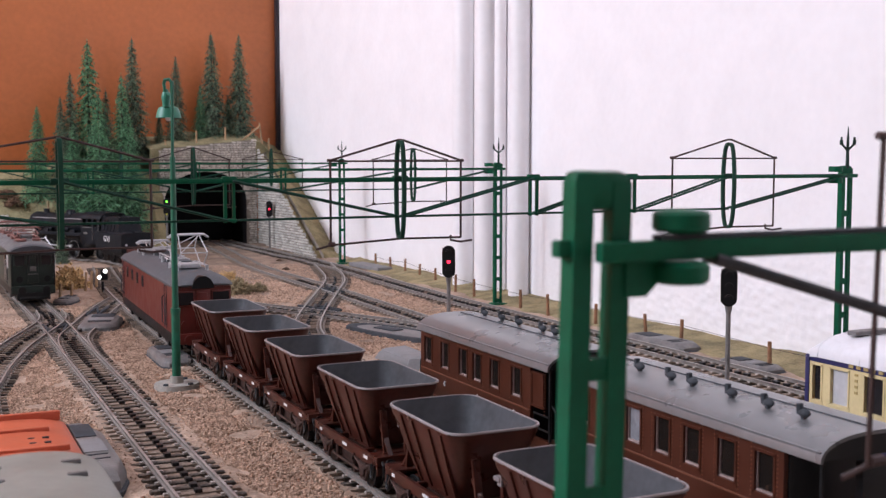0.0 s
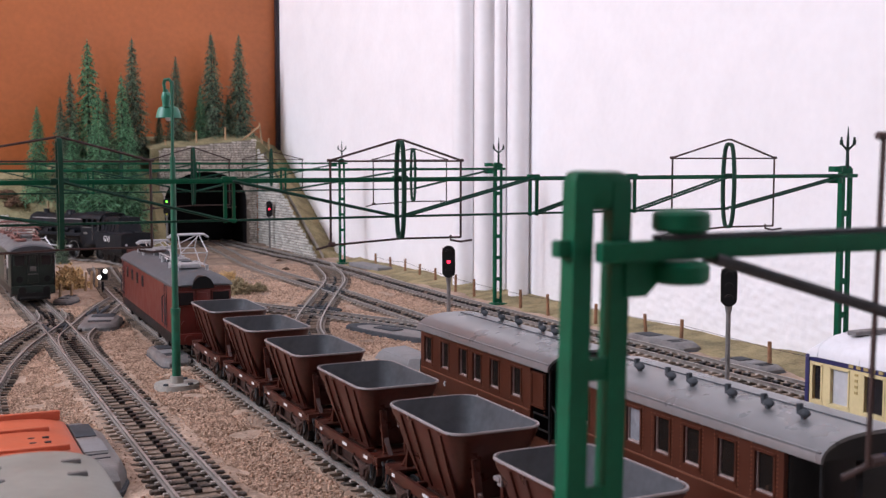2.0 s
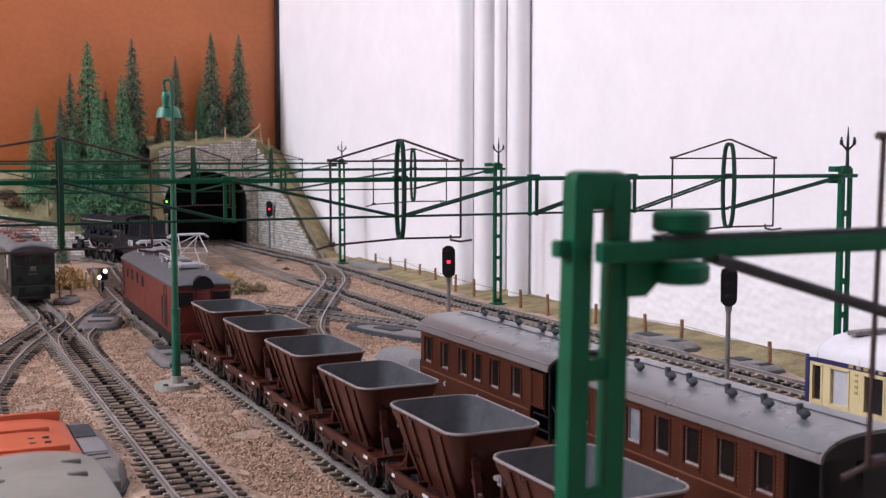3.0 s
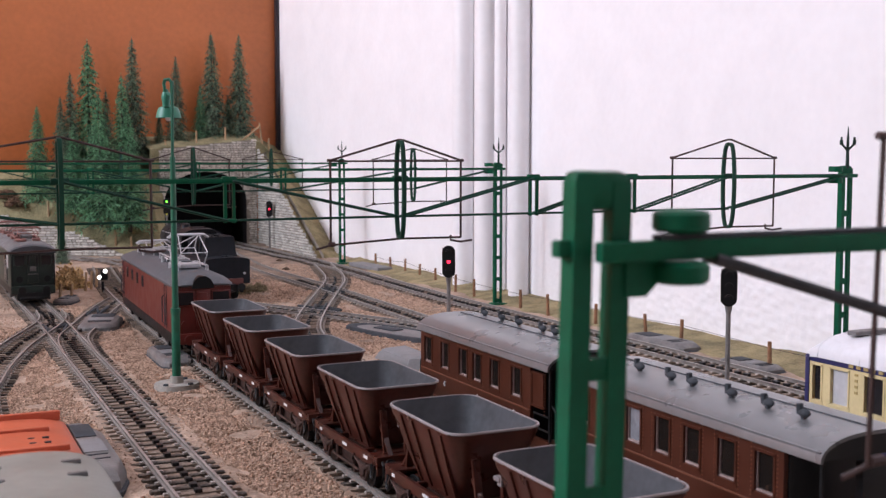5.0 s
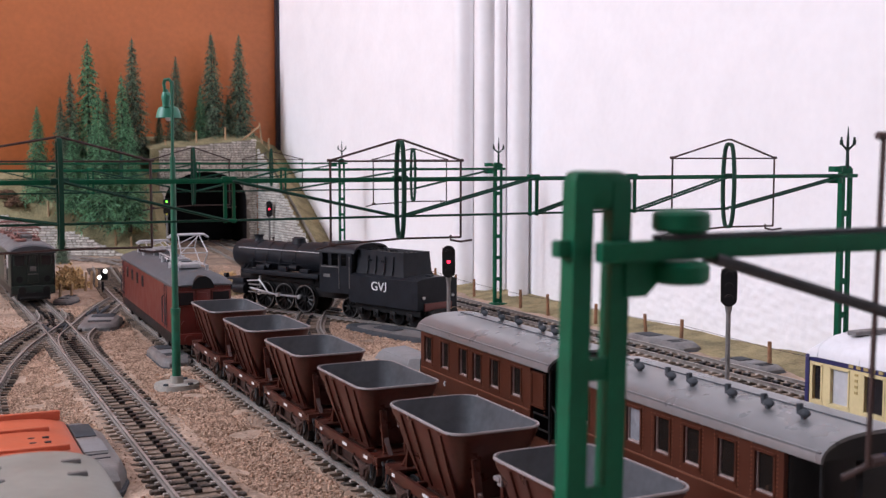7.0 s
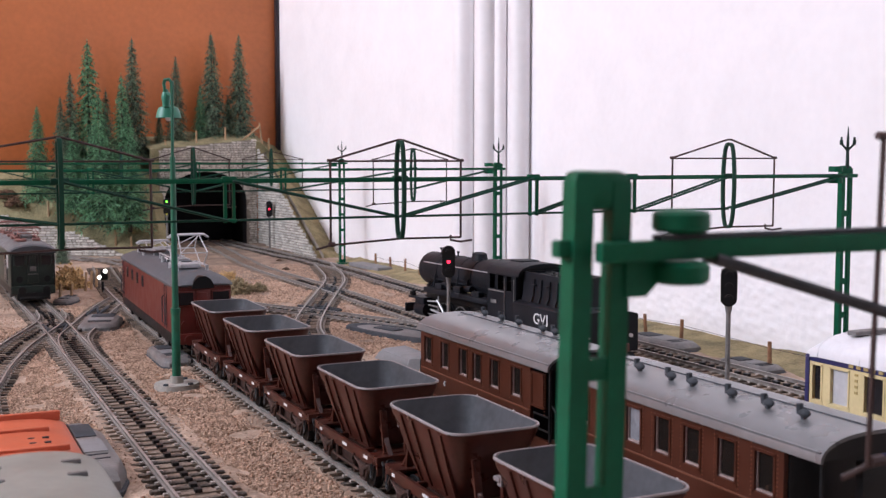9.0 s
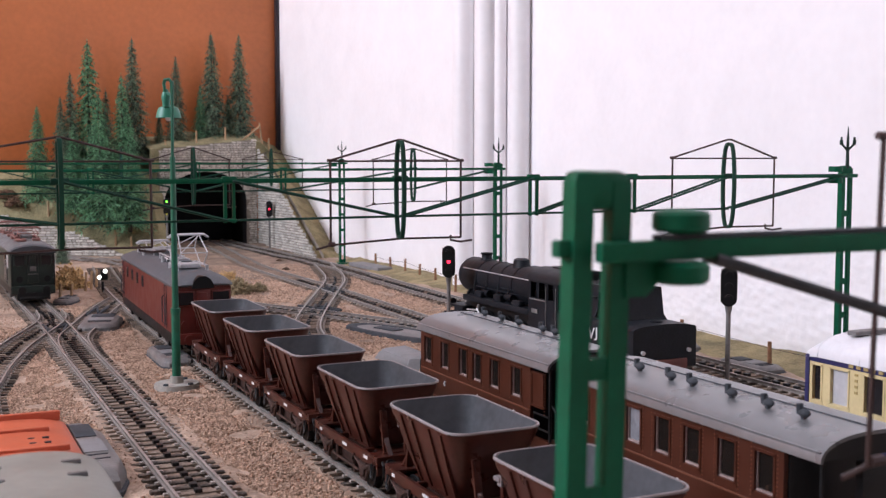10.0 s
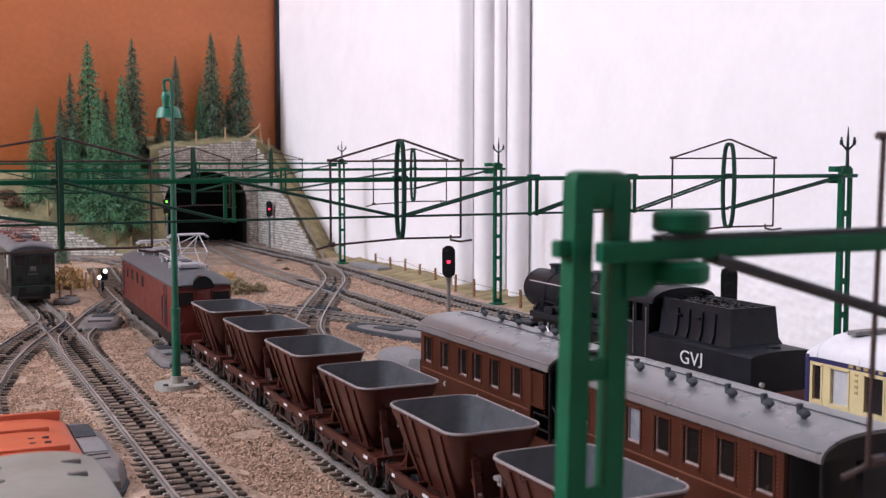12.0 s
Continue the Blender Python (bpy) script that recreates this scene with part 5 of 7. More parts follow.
cyl(bm, (0, 0, GZ + 0.005), (0, 0, 0.0345), 0.0021, n=14)
cyl(bm, (0, 0, 0.0338), (0, 0, 0.0362), 0.0024, n=14)
part("lower_pole", bm, POLE_GREEN, post)
bm = B()
cyl(bm, (0, 0, 0.036), (0, 0, 0.110), 0.0016, 0.0013, n=12)
rod(bm, [(0, 0, 0.110), (0.0004, 0, 0.139), (0.0003, 0, 0.1455), (-0.0010, 0, 0.1470), (-0.0030, 0, 0.1466), (-0.0036, 0, 0.1445)], 0.0008, 8)
part("upper_pole", bm, POLE_GREEN, post)
bm = B()
rod(bm, [(-0.0034, 0, 0.1450), (-0.0032, 0.003, 0.1395)], 0.0008, 10)
sweep(bm, [[(-0.0030 + r * 0.72 * math.cos(math.pi * k / 10), 0.0030 + r * 0.72 * math.sin(math.pi * k / 10), z) for k in range(20)] for r, z in ((0.0013, 0.1425), (0.0024, 0.1408), (0.0032, 0.1388), (0.0026, 0.1362), (0.0026, 0.1340))])
rod(bm, [(-0.0030, 0.0030, 0.1345), (-0.0028, 0.0060, 0.1342), (-0.0026, 0.0072, 0.1340)], 0.0012, 8)
rod(bm, [(-0.0003, 0.0003, 0.1395), (-0.0022, 0.0016, 0.1405), (-0.0030, 0.0030, 0.1385)], 0.0006, 8)
part("lamp_body", bm, LAMP_GREEN, post)
bm = B()
sweep(bm, [[(-0.0026 + r * math.cos(math.pi * k / 14), 0.0072 + r * math.sin(math.pi * k / 14), z) for k in range(28)] for r, z in ((0.0012, 0.1352), (0.0046, 0.1338), (0.0055, 0.1318), (0.0062, 0.1288), (0.0058, 0.1290), (0.0041, 0.1320), (0.001, 0.1325))])
part("shade", bm, LAMP_GREEN, post, "pale green bell shade")
bm = B()
ball(bm, (-0.0026, 0.0072, 0.1288), 0.0017)
part("bulb", bm, WHITE, post)


# ---- turnout motor boxes and flat covers ----
def motor_box(m, sx, sy, h, label):
    top = thing("turnout_motor", m, label, "turnout motor", "turnout motors")
    o = [(-sx / 2, -sy * 0.40), (-sx * 0.30, -sy / 2), (sx * 0.30, -sy / 2), (sx / 2, -sy * 0.36), (sx / 2, sy * 0.22), (sx * 0.2, sy / 2), (-sx * 0.36, sy / 2), (-sx / 2, sy * 0.40)]
    bm = B()
    sweep(bm, [[(x * k, y * k, GZ + z) for x, y in o] for k, z in ((1.05, -0.0005), (1.05, h * 0.16), (1.0, h * 0.2))])
    part("base_plate", bm, DKROOF, top, "dark base plate")
    bm = B()
    sweep(bm, [[(x * k, y * k, GZ + z) for x, y in o] for k, z in ((1.0, h * 0.12), (0.99, h * 0.55), (0.96, h * 0.68), (0.87, h * 0.95), (0.83, h))])
    part("casing", bm, BOXGREY, top, "dusty grey plastic casing")
    bm = B()
    box(bm, (0, sy * 0.24, GZ + h), (sx * 0.58, sy * 0.24, 0.0010), 0.0003)
    part("cover_plate", bm, DKROOF, top, "darker raised cover plate")
    bm = B()
    box(bm, (0, -sy * 0.05, GZ + h), (sx * 0.66, sy * 0.22, 0.0007), 0.0003)
    part("inspection_plate", bm, MOUND, top, "lighter grey inspection plate")
    for k in (-1, 1):
        bm = B()
        box(bm, (0, -sy * 0.24 + k * sy * 0.035, GZ + h), (sx * 0.56, 0.0008, 0.0006))
        part("rib", bm, DKROOF, top)
    return top


motor_box(pose(0.1135, 0.782, 0, 0, 0, -14), 0.026, 0.060, 0.0050, "grey turnout motor box on sand beside the crossover")
motor_box(pose(0.1270, 0.628, 0, 0, 0, 0), 0.017, 0.052, 0.0058, "grey turnout motor box with dark lid by the lamp post")
motor_box(pose(0.0545, 0.425, 0, 0, 0, 0), 0.020, 0.085, 0.0080, "grey turnout motor box beside the orange wagon")
motor_box(pose(0.1085, 0.923, 0, 0, 0, -25), 0.014, 0.034, 0.004, "small dark grey turnout box in the sand")
motor_box(pose(0.4085, 0.556, 0, 0, 0, 0), 0.020, 0.058, 0.0045, "flat grey turnout cover near the fence")
motor_box(pose(0.408, 0.475, 0, 0, 0, 0), 0.016, 0.040, 0.0030, "flat grey turnout cover near the fence")
motor_box(pose(0.1310, 0.317, 0, 0, 0, 0) @ pose(-0.013, -0.02, 0), 0.014, 0.04, 0.004, "dark grey turnout cover by the ore wagons")
plate = thing("turnout_cover", pose(0.2770, 0.657, GZ, 0, 0, 18), "dark grey oval turnout cover with a raised rim in the gravel", "turnout cover", "turnout motors")
oval = [(0.0135 * math.copysign(abs(math.cos(a)) ** 0.75, math.cos(a)), 0.047 * math.copysign(abs(math.sin(a)) ** 0.8, math.sin(a))) for a in [2 * math.pi * k / 36 for k in range(36)]]
bm = B()
sweep(bm, [[(x * k, y * k, z) for x, y in oval] for k, z in ((1.0, -0.001), (1.0, 0.0022), (0.965, 0.0032), (0.84, 0.0033), (0.80, 0.0024), (0.5, 0.0026))])
part("casing", bm, DKROOF, plate, "dark oval casing with a raised rim")
bm = B()
sweep(bm, [[(x * k, y * k, z) for x, y in oval] for k, z in ((0.80, 0.0015), (0.78, 0.0029), (0.40, 0.0031))])
part("inner_plate", bm, BOXGREY, plate, "dusty grey inner plate")
bm = B()
box(bm, (0.001, 0.010, 0.0034), (0.0085, 0.020, 0.0010), 0.0003)
part("cover_plate", bm, DKROOF, plate, "darker raised cover plate")
bm = B()
sweep(bm, [[(0.2450 + sx * a, 0.568 + sy * b, z) for sx, sy in ((-1, -1), (1, -1), (1, 1), (-1, 0.8))] for a, b, z in ((0.0125, 0.027, GZ - 0.002), (0.0095, 0.022, GZ + 0.0048), (0.0078, 0.0195, GZ + 0.0064))])
bmesh.ops.bevel(bm, geom=list(bm.edges), offset=0.0012, segments=2, affect="EDGES")
tagged(part("cement_ramp", bm, MOUND), "smooth grey cement ramp with sloping sides beside the coach", "ramp")
bm = B()
box(bm, (0.4235, 1.075, -0.0012), (0.017, 0.070, 0.0042), 0.0010, rz=0.06)
tagged(part("concrete_slab", bm, MOUND), "pale concrete slab at the foot of the embankment", "slab")

dwarf = thing("dwarf_signal", pose(0.1435, 0.977, 0, 0, 0, -8), "small black ground signal with two bright white lights", "railway signal", "signals")
bm = B()
box(bm, (0.0012, 0.0002, 0.0118), (0.0062, 0.0026, 0.0095), 0.001)
cyl(bm, (0, 0, GZ - 0.001), (0, 0, 0.006), 0.0012, n=8)
part("housing", bm, BLACK, dwarf)
for x, z in ((0.0021, 0.0148), (-0.0027, 0.0098)):
    bm = B()
    cyl(bm, (x, -0.0019, z), (x, -0.0011, z), 0.0015, n=14)
    part("lens", bm, WHITE_ON, dwarf, "bright white lens")
for x, y in ((0.131, 0.99), (0.137, 1.0), (0.143, 1.012), (0.104, 0.935), (0.112, 0.93)):
    bm = B()
    cyl(bm, (x, y, GZ - 0.001), (x + 0.001, y, 0.013 if y > 0.95 else 0.010), 0.0012, 0.001, n=7)
    tagged(part("sand_post", bm, WOODPOST), "short pale wooden post in the sand", "post", "posts by the ground signal")


# dark frogs and point blades where the tracks cross
for px, py, lines in ((0.0830, 0.770, ((-24, 0.0, 0.040), (-12, 0.006, 0.034), (2, -0.006, 0.036), (-34, 0.001, 0.026))), (0.120, 0.845, ((-17, 0.004, 0.05), (-17, -0.004, 0.05), (-8, 0.0, 0.03))), (0.270, 0.790, ((-24, 0.004, 0.05), (-24, -0.004, 0.04), (24, 0.0, 0.045), (18, 0.008, 0.03))), (0.318, 0.90, ((-24, 0.003, 0.04), (0, 0.004, 0.045), (0, -0.004, 0.04)))):
    frog = thing("turnout_frog", pose(px, py, 0), "dark plastic crossing frog with check rails between the tracks", "turnout", "turnout frogs")
    for ang, dx, ln in lines:
        bm = B()
        box(bm, (0, 0, -0.0015), (0.0016, ln, 0.0020), 0.0003, m=Matrix.Translation((dx, 0, 0)) @ Matrix.Rotation(radians(ang), 4, "Z"))
        part("check_rail", bm, DKROOF, frog)


# ---- electric locomotives and wagons in the yard ----
def pantograph(parent, y, z, raise_, material, span=0.013, label="silver pantograph"):
    bm = B()
    r = 0.00034
    for sx in (-1, 1):
        rod(bm, [(sx * 0.0085, y - 0.014, z + 0.0015), (sx * 0.0085, y + 0.014, z + 0.0015)], 0.0006)
        for sy in (-1, 1):
            cyl(bm, (sx * 0.0085, y + sy * 0.011, z - 0.002), (sx * 0.0085, y + sy * 0.011, z + 0.0015), 0.001, n=8)
    base = part("pantograph", bm, material, parent, label)
    for sy in (-1, 1):
        bm = B()
        yk = y + sy * (0.0185 if raise_ > 0.008 else 0.020)
        zk, zt = z + 0.0025 + raise_ * 0.45, z + 0.003 + raise_
        for sx in (-1, 1):
            rod(bm, [(sx * 0.008, y + sy * 0.006, z + 0.002), (sx * 0.0075, yk, zk)], r)
            rod(bm, [(sx * 0.0075, yk, zk), (sx * 0.006, y + sy * 0.0022, zt)], r)
        rod(bm, [(-0.0075, yk, zk), (0.0075, yk, zk)], r)
        rod(bm, [(-0.0075, yk, zk), (0.006, y + sy * 0.0022, zt)], r * 0.8)
        part("arm", bm, material, base)
        bm = B()
        rod(bm, [(-0.0115, y + sy * 0.0024, zt - 0.0015), (-0.009, y + sy * 0.0024, zt + 0.0003), (0.009, y + sy * 0.0024, zt + 0.0003), (0.0115, y + sy * 0.0024, zt - 0.0015)], 0.0006)
        part("contact_strip", bm, material, base)
    return base


def electric_loco(m, length, paint, roofpaint, skirt, label, red):
    top = thing("electric_locomotive", m, label, "locomotive", "electric locomotives")
    L2, hw, ze = length / 2, 0.0165, 0.0395
    z0 = 0.0125 if red else 0.0120
    ring = lambda y, k=1.0: [(-hw * k, y, z0), (hw * k, y, z0), (hw * k, y, ze), (-hw * k, y, ze)]
    bm = B()
    sweep(bm, [ring(-L2, 0.94), ring(-L2 + 0.005), ring(L2 - 0.005), ring(L2, 0.94)])
    bmesh.ops.bevel(bm, geom=list(bm.edges), offset=0.0008, segments=2, affect="EDGES")
    body = part("body", bm, paint, top)
    bm = B()
    prof = [(hw + 0.0007, ze - 0.0005), (hw + 0.0007, ze + 0.0008), (hw - 0.002, ze + 0.0035), (hw - 0.0075, ze + 0.0055), (0, ze + 0.0062)]
    full = prof + [(-x, z) for x, z in prof[-2::-1]]

    def rr(y, k, s):
        return [(x * k, y, ze + (z - ze) * s) for x, z in full]
    sweep(bm, [rr(-L2 - 0.0012, 0.94, 0.15), rr(-L2 + 0.004, 1, 0.75), rr(-L2 + 0.011, 1, 1), rr(L2 - 0.011, 1, 1), rr(L2 - 0.004, 1, 0.75), rr(L2 + 0.0012, 0.94, 0.15)])
    roof = part("roof", bm, roofpaint, top, "grey rounded roof")
    for y, sx, sy in ((0.0, 0.012, 0.022), (L2 * 0.42, 0.010, 0.014), (-L2 * 0.35, 0.009, 0.012)):
        bm = B()
        box(bm, (0.002, y, ze + 0.0072), (sx, sy, 0.003), 0.0009)
        part("roof_hatch", bm, roofpaint, roof)
    bm = B()
    rod(bm, [(-0.004, -L2 * 0.6, ze + 0.0095), (-0.004, L2 * 0.6, ze + 0.0095)], 0.0004)
    for k in range(6):
        y = -L2 * 0.6 + k * L2 * 0.24
        rod(bm, [(-0.004, y, ze + 0.0055), (-0.004, y, ze + 0.0095)], 0.0004)
    part("roof_line", bm, SILVER if red else WIRE, roof)
    for sy in (-1, 1):
        pantograph(roof, sy * L2 * (0.60 if red else 0.5), ze + 0.0068, 0.0155 if (red and sy < 0) else 0.004 if red else 0.0055, SILVER if red else PANTO_RED, label="silver pantograph" if red else "reddish-brown folded pantograph")
    if red:
        for y, k in ((-L2 * 0.60, 1.0), (L2 * 0.60, 0.8), (-L2 * 0.20, 0.6)):
            bm = B()
            box(bm, (0, y, ze + 0.0078), (0.011 * k, 0.013 * k, 0.0026), 0.0007)
            for x in (-0.0062, 0.0062):
                cyl(bm, (x, y + 0.009, ze + 0.0055), (x, y + 0.009, ze + 0.0095), 0.0011, n=10)
                rod(bm, [(x, y - 0.012, ze + 0.0088), (x * 0.8, y + 0.012, ze + 0.0088)], 0.0004)
            part("roof_gear", bm, SILVER, roof, "silvery insulators and roof gear")
    else:
        for y in (-L2 * 0.72, -L2 * 0.3, 0.0, L2 * 0.4):
            bm = B()
            box(bm, (-0.0055, y, ze + 0.0068), (0.0075, 0.012, 0.0018), 0.0005)
            box(bm, (0.0065, y + 0.006, ze + 0.0066), (0.0055, 0.008, 0.0022), 0.0005)
            part("roof_board", bm, PANTO_RED, roof, "reddish-brown roof boards")
    bm = B()
    box(bm, (0, 0, z0 - 0.0026), (2 * hw - 0.0012, length - 0.002, 0.0062), 0.0008)
    part("underframe", bm, skirt, top)
    for sx in (-1, 1):
        if red:
            for k in range(4):
                y = L2 - 0.033 - k * 0.0215
                bm = B()
                box(bm, (sx * (hw + 0.0001), y, 0.0325), (0.0008, 0.0046, 0.0070), 0.0002)
                w = part("side_window", bm, DKROOF, body)
                bm = B()
                box(bm, (sx * (hw + 0.0004), y, 0.0325), (0.0006, 0.0034, 0.0056))
                part("pane", bm, GLASS, w)
        for y in ((-L2 + 0.022, L2 - 0.013) if red else (-L2 + 0.02, L2 - 0.02)):
            bm = B()
            for dy in (-0.0032, 0.0032):
                box(bm, (sx * (hw + 0.0001), y + dy, 0.0262), (0.0004, 0.0005, 0.024))
            box(bm, (sx * (hw + 0.0001), y, 0.038), (0.0004, 0.0064, 0.0005))
            part("cab_door", bm, DKROOF, body)
            for dy in (-0.0046, 0.0046):
                bm = B()
                rod(bm, [(sx * (hw + 0.0002), y + dy, 0.016), (sx * (hw + 0.0012), y + dy, 0.017), (sx * (hw + 0.0012), y + dy, 0.031), (sx * (hw + 0.0002), y + dy, 0.032)], 0.0003)
                part("handrail", bm, DKROOF if red else STEEL, body)
        if not red:
            for y in (-L2 + 0.012, -L2 + 0.032, 0, L2 - 0.02):
                bm = B()
                box(bm, (sx * (hw + 0.0001), y, 0.0315), (0.0008, 0.008, 0.010), 0.0002)
                # the window by the near end is pale to stand for its reflection
                part("side_window", bm, PALE_PANE if y < -L2 + 0.02 else GLASS, body)
    for sy in (-1, 1):
        ye = sy * (L2 + 0.0001)
        for x, w in ((-0.0099, 0.0104), (0.0099, 0.0104)) if red else ((-0.0095, 0.008), (0.0, 0.008), (0.0095, 0.008)):
            bm = B()
            box(bm, (x, ye, 0.0325), (w, 0.0010, 0.0082), 0.0004)
            w_ = part("end_window", bm, paint, body)
            bm = B()
            box(bm, (x, ye + sy * 0.0004, 0.0325), (w - 0.0014, 0.0006, 0.0068))
            part("pane", bm, GLASS, w_)
        bm = B()
        box(bm, (0, ye, 0.0262), (0.0076, 0.0012, 0.022), 0.0004)
        box(bm, (0, ye + sy * 0.0004, 0.0325), (0.0048, 0.0012, 0.0065), 0.0003)
        part("end_door", bm, paint, body)
        if red:
            bm = B()
            pts = [(0.0060 * math.cos(math.pi * k / 12), ze - 0.0015 + 0.0068 * math.sin(math.pi * k / 12)) for k in range(13)]
            sweep(bm, [[(x, ye + sy * 0.0012, z) for x, z in pts], [(x, ye - sy * 0.008, z) for x, z in pts]])
            part("lamp_gable", bm, BLACK, roof, "black arched hood over the end door")
        bm = B()
        box(bm, (0, sy * (L2 + 0.0012), 0.0105), (0.031, 0.0018, 0.0058), 0.0005)
        beam = part("buffer_beam", bm, paint, top)
        for x in (-0.0086, 0.0086):
            bm = B()
            cyl(bm, (x, sy * (L2 + 0.002), 0.0105), (x, sy * (L2 + 0.0055), 0.0105), 0.0013, n=12)
            cyl(bm, (x, sy * (L2 + 0.0055), 0.0105), (x, sy * (L2 + 0.0063), 0.0105), 0.0028, n=16)
            part("buffer", bm, BLACK if not red else RED, beam)
            bm = B()
            cyl(bm, (x * 1.15, sy * (L2 + 0.0002), 0.0185), (x * 1.15, sy * (L2 + 0.0022), 0.0185), 0.0021, 0.0024, n=16)
            part("headlight", bm, paint if red else BLACK, body)
        bm = B()
        if red:
            for k in range(5):
                box(bm, (-0.004 + 0.002 * k, ye + sy * 0.0004, 0.0225), (0.0012, 0.0006, 0.0014))
        else:
            box(bm, (0, ye + sy * 0.0008, 0.0262), (0.0044, 0.0006, 0.0036), 0.0002)
            for k in range(4):
                box(bm, (-0.003 + 0.002 * k, ye + sy * 0.0008, 0.0222), (0.0013, 0.0006, 0.0009))
        part("number_plate", bm, BOXGREY if not red else WIRE, body, "plain bars of a plate")
        if not red:
            bm = B()
            rim = [(hw * 1.02 * math.cos(math.pi * k / 14), ze - 0.0012 + 0.0058 * math.sin(math.pi * k / 14)) for k in range(15)]
            sweep(bm, [[(x, sy * (L2 + 0.0034), z - 0.0006) for x, z in rim], [(x, sy * (L2 - 0.004), z) for x, z in rim]])
            part("roof_visor", bm, DKROOF, roof, "dark overhanging roof visor")
            bm = B()
            for x in (-0.0152, 0.0152):
                rod(bm, [(x, sy * (L2 + 0.0008), 0.013), (x, sy * (L2 + 0.0022), 0.015), (x, sy * (L2 + 0.0022), 0.034), (x, sy * (L2 + 0.0006), 0.036)], 0.00035)
            part("end_handrail", bm, BLACK, body)
    for k in (-1, 1):
        for dy in (-0.016, 0.016):
            wheelset(top, k * L2 * 0.55 + dy, 0.0065, material=BLACK)
        for sx in (-1, 1):
            bm = B()
            box(bm, (sx * 0.0128, k * L2 * 0.55, 0.0062), (0.002, 0.046, 0.0040), 0.0006)
            for dy in (-0.016, 0.016):
                box(bm, (sx * 0.0136, k * L2 * 0.55 + dy, 0.0058), (0.0016, 0.006, 0.006), 0.0007)
            part("bogie_frame", bm, BLACK, top)
    if not red:
        bm = B()
        rod(bm, [(-0.010, -L2 - 0.002, 0.004), (0.010, -L2 - 0.002, 0.004)], 0.0016)
        box(bm, (0, -L2 - 0.001, 0.0055), (0.024, 0.003, 0.006), 0.001)
        part("snow_plough", bm, BLACK, top)
    return top


electric_loco(pose(0.1462, 0.715, 0, 0, 0, -1.6), 0.200, RED, LOCO_ROOF, BLACK, "brick-red electric locomotive with grey roof and silver pantographs", True)
electric_loco(pose(0.0795, 0.991, 0, 0, 0, 1.2), 0.182, DKGREEN, mat("worn_roof", (0.15, 0.148, 0.150), 0.7, var=0.4, scale=120, spec=0.2), BLACK, "dark green electric locomotive with brown pantographs on the siding", False)


def orange_wagon(m):
    top = thing("orange_wagon", m, "bright orange sliding-roof goods wagon standing on the siding", "wagon")
    L2, hw = 0.048, 0.0165
    bm = B()
    box(bm, (0, 0, 0.0170), (2 * hw, 2 * L2, 0.017), 0.0008)
    part("body", bm, ORANGE, top)
    bm = B()
    sweep(bm, arc_roof(0.034, 0.0255, 0.0042, -L2, L2, n=12))
    roof = part("roof", bm, ORANGE, top)
    for y, w in ((L2 - 0.0006, 0.030), (L2 - 0.018, 0.020), (0.006, 0.026), (-0.022, 0.026)):
        bm = B()
        box(bm, (0.0, y, 0.0297), (w, 0.0022, 0.0016 if y < L2 - 0.01 else 0.003), 0.0004)
        part("roof_rib", bm, ORANGE, roof)
    for x in (-0.006, 0.004, 0.008):
        for y in (0.02, 0.014):
            bm = B()
            box(bm, (x, y, 0.0294), (0.0018, 0.0009, 0.0008))
            part("roof_catch", bm, DKROOF, roof)
    bm = B()
    box(bm, (0.0168, 0, 0.0258), (0.0012, 2 * L2, 0.0012), 0.0003)
    box(bm, (-0.0168, 0, 0.0258), (0.0012, 2 * L2, 0.0012), 0.0003)
    part("gutter", bm, BLACK, roof)
    bm = B()
    box(bm, (0, 0, 0.0078), (0.026, 2 * L2, 0.003), 0.0005)
    part("underframe", bm, BLACK, top)
    for y in (-0.03, 0.03):
        wheelset(top, y)
    return top


orange_wagon(pose(0.0245, 0.316, 0))


def grey_roof_wagon(m):
    top = thing("covered_wagon", m, "brown covered goods wagon with a grey arched roof", "wagon")
    L2, hw = 0.055, 0.0155
    bm = B()
    box(bm, (0, 0, 0.0225), (2 * hw, 2 * L2, 0.028), 0.0006)
    part("body", bm, RUST, top)
    bm = B()
    sweep(bm, arc_roof(0.0345, 0.0355, 0.0072, -L2 - 0.001, L2 + 0.001, n=18))
    roof = part("roof", bm, OLD_ROOF, top, "grey arched roof")
    for x in (-0.008, 0.0085):
        for y in (L2 - 0.009, L2 - 0.020):
            bm = B()
            zz = 0.0357 + 0.0072 * (1 - (x / 0.01725) ** 2) ** 0.4
            box(bm, (x, y, zz), (0.0042, 0.0013, 0.0012), 0.0003, m=Matrix())
            part("roof_ventilator", bm, BOXGREY, roof)
    bm = B()
    box(bm, (0, 0, 0.0078), (0.026, 2 * L2, 0.003), 0.0005)
    part("underframe", bm, BLACK, top)
    for y in (-0.03, 0.03):
        wheelset(top, y)
    return top


grey_roof_wagon(pose(0.0215, 0.211, 0))


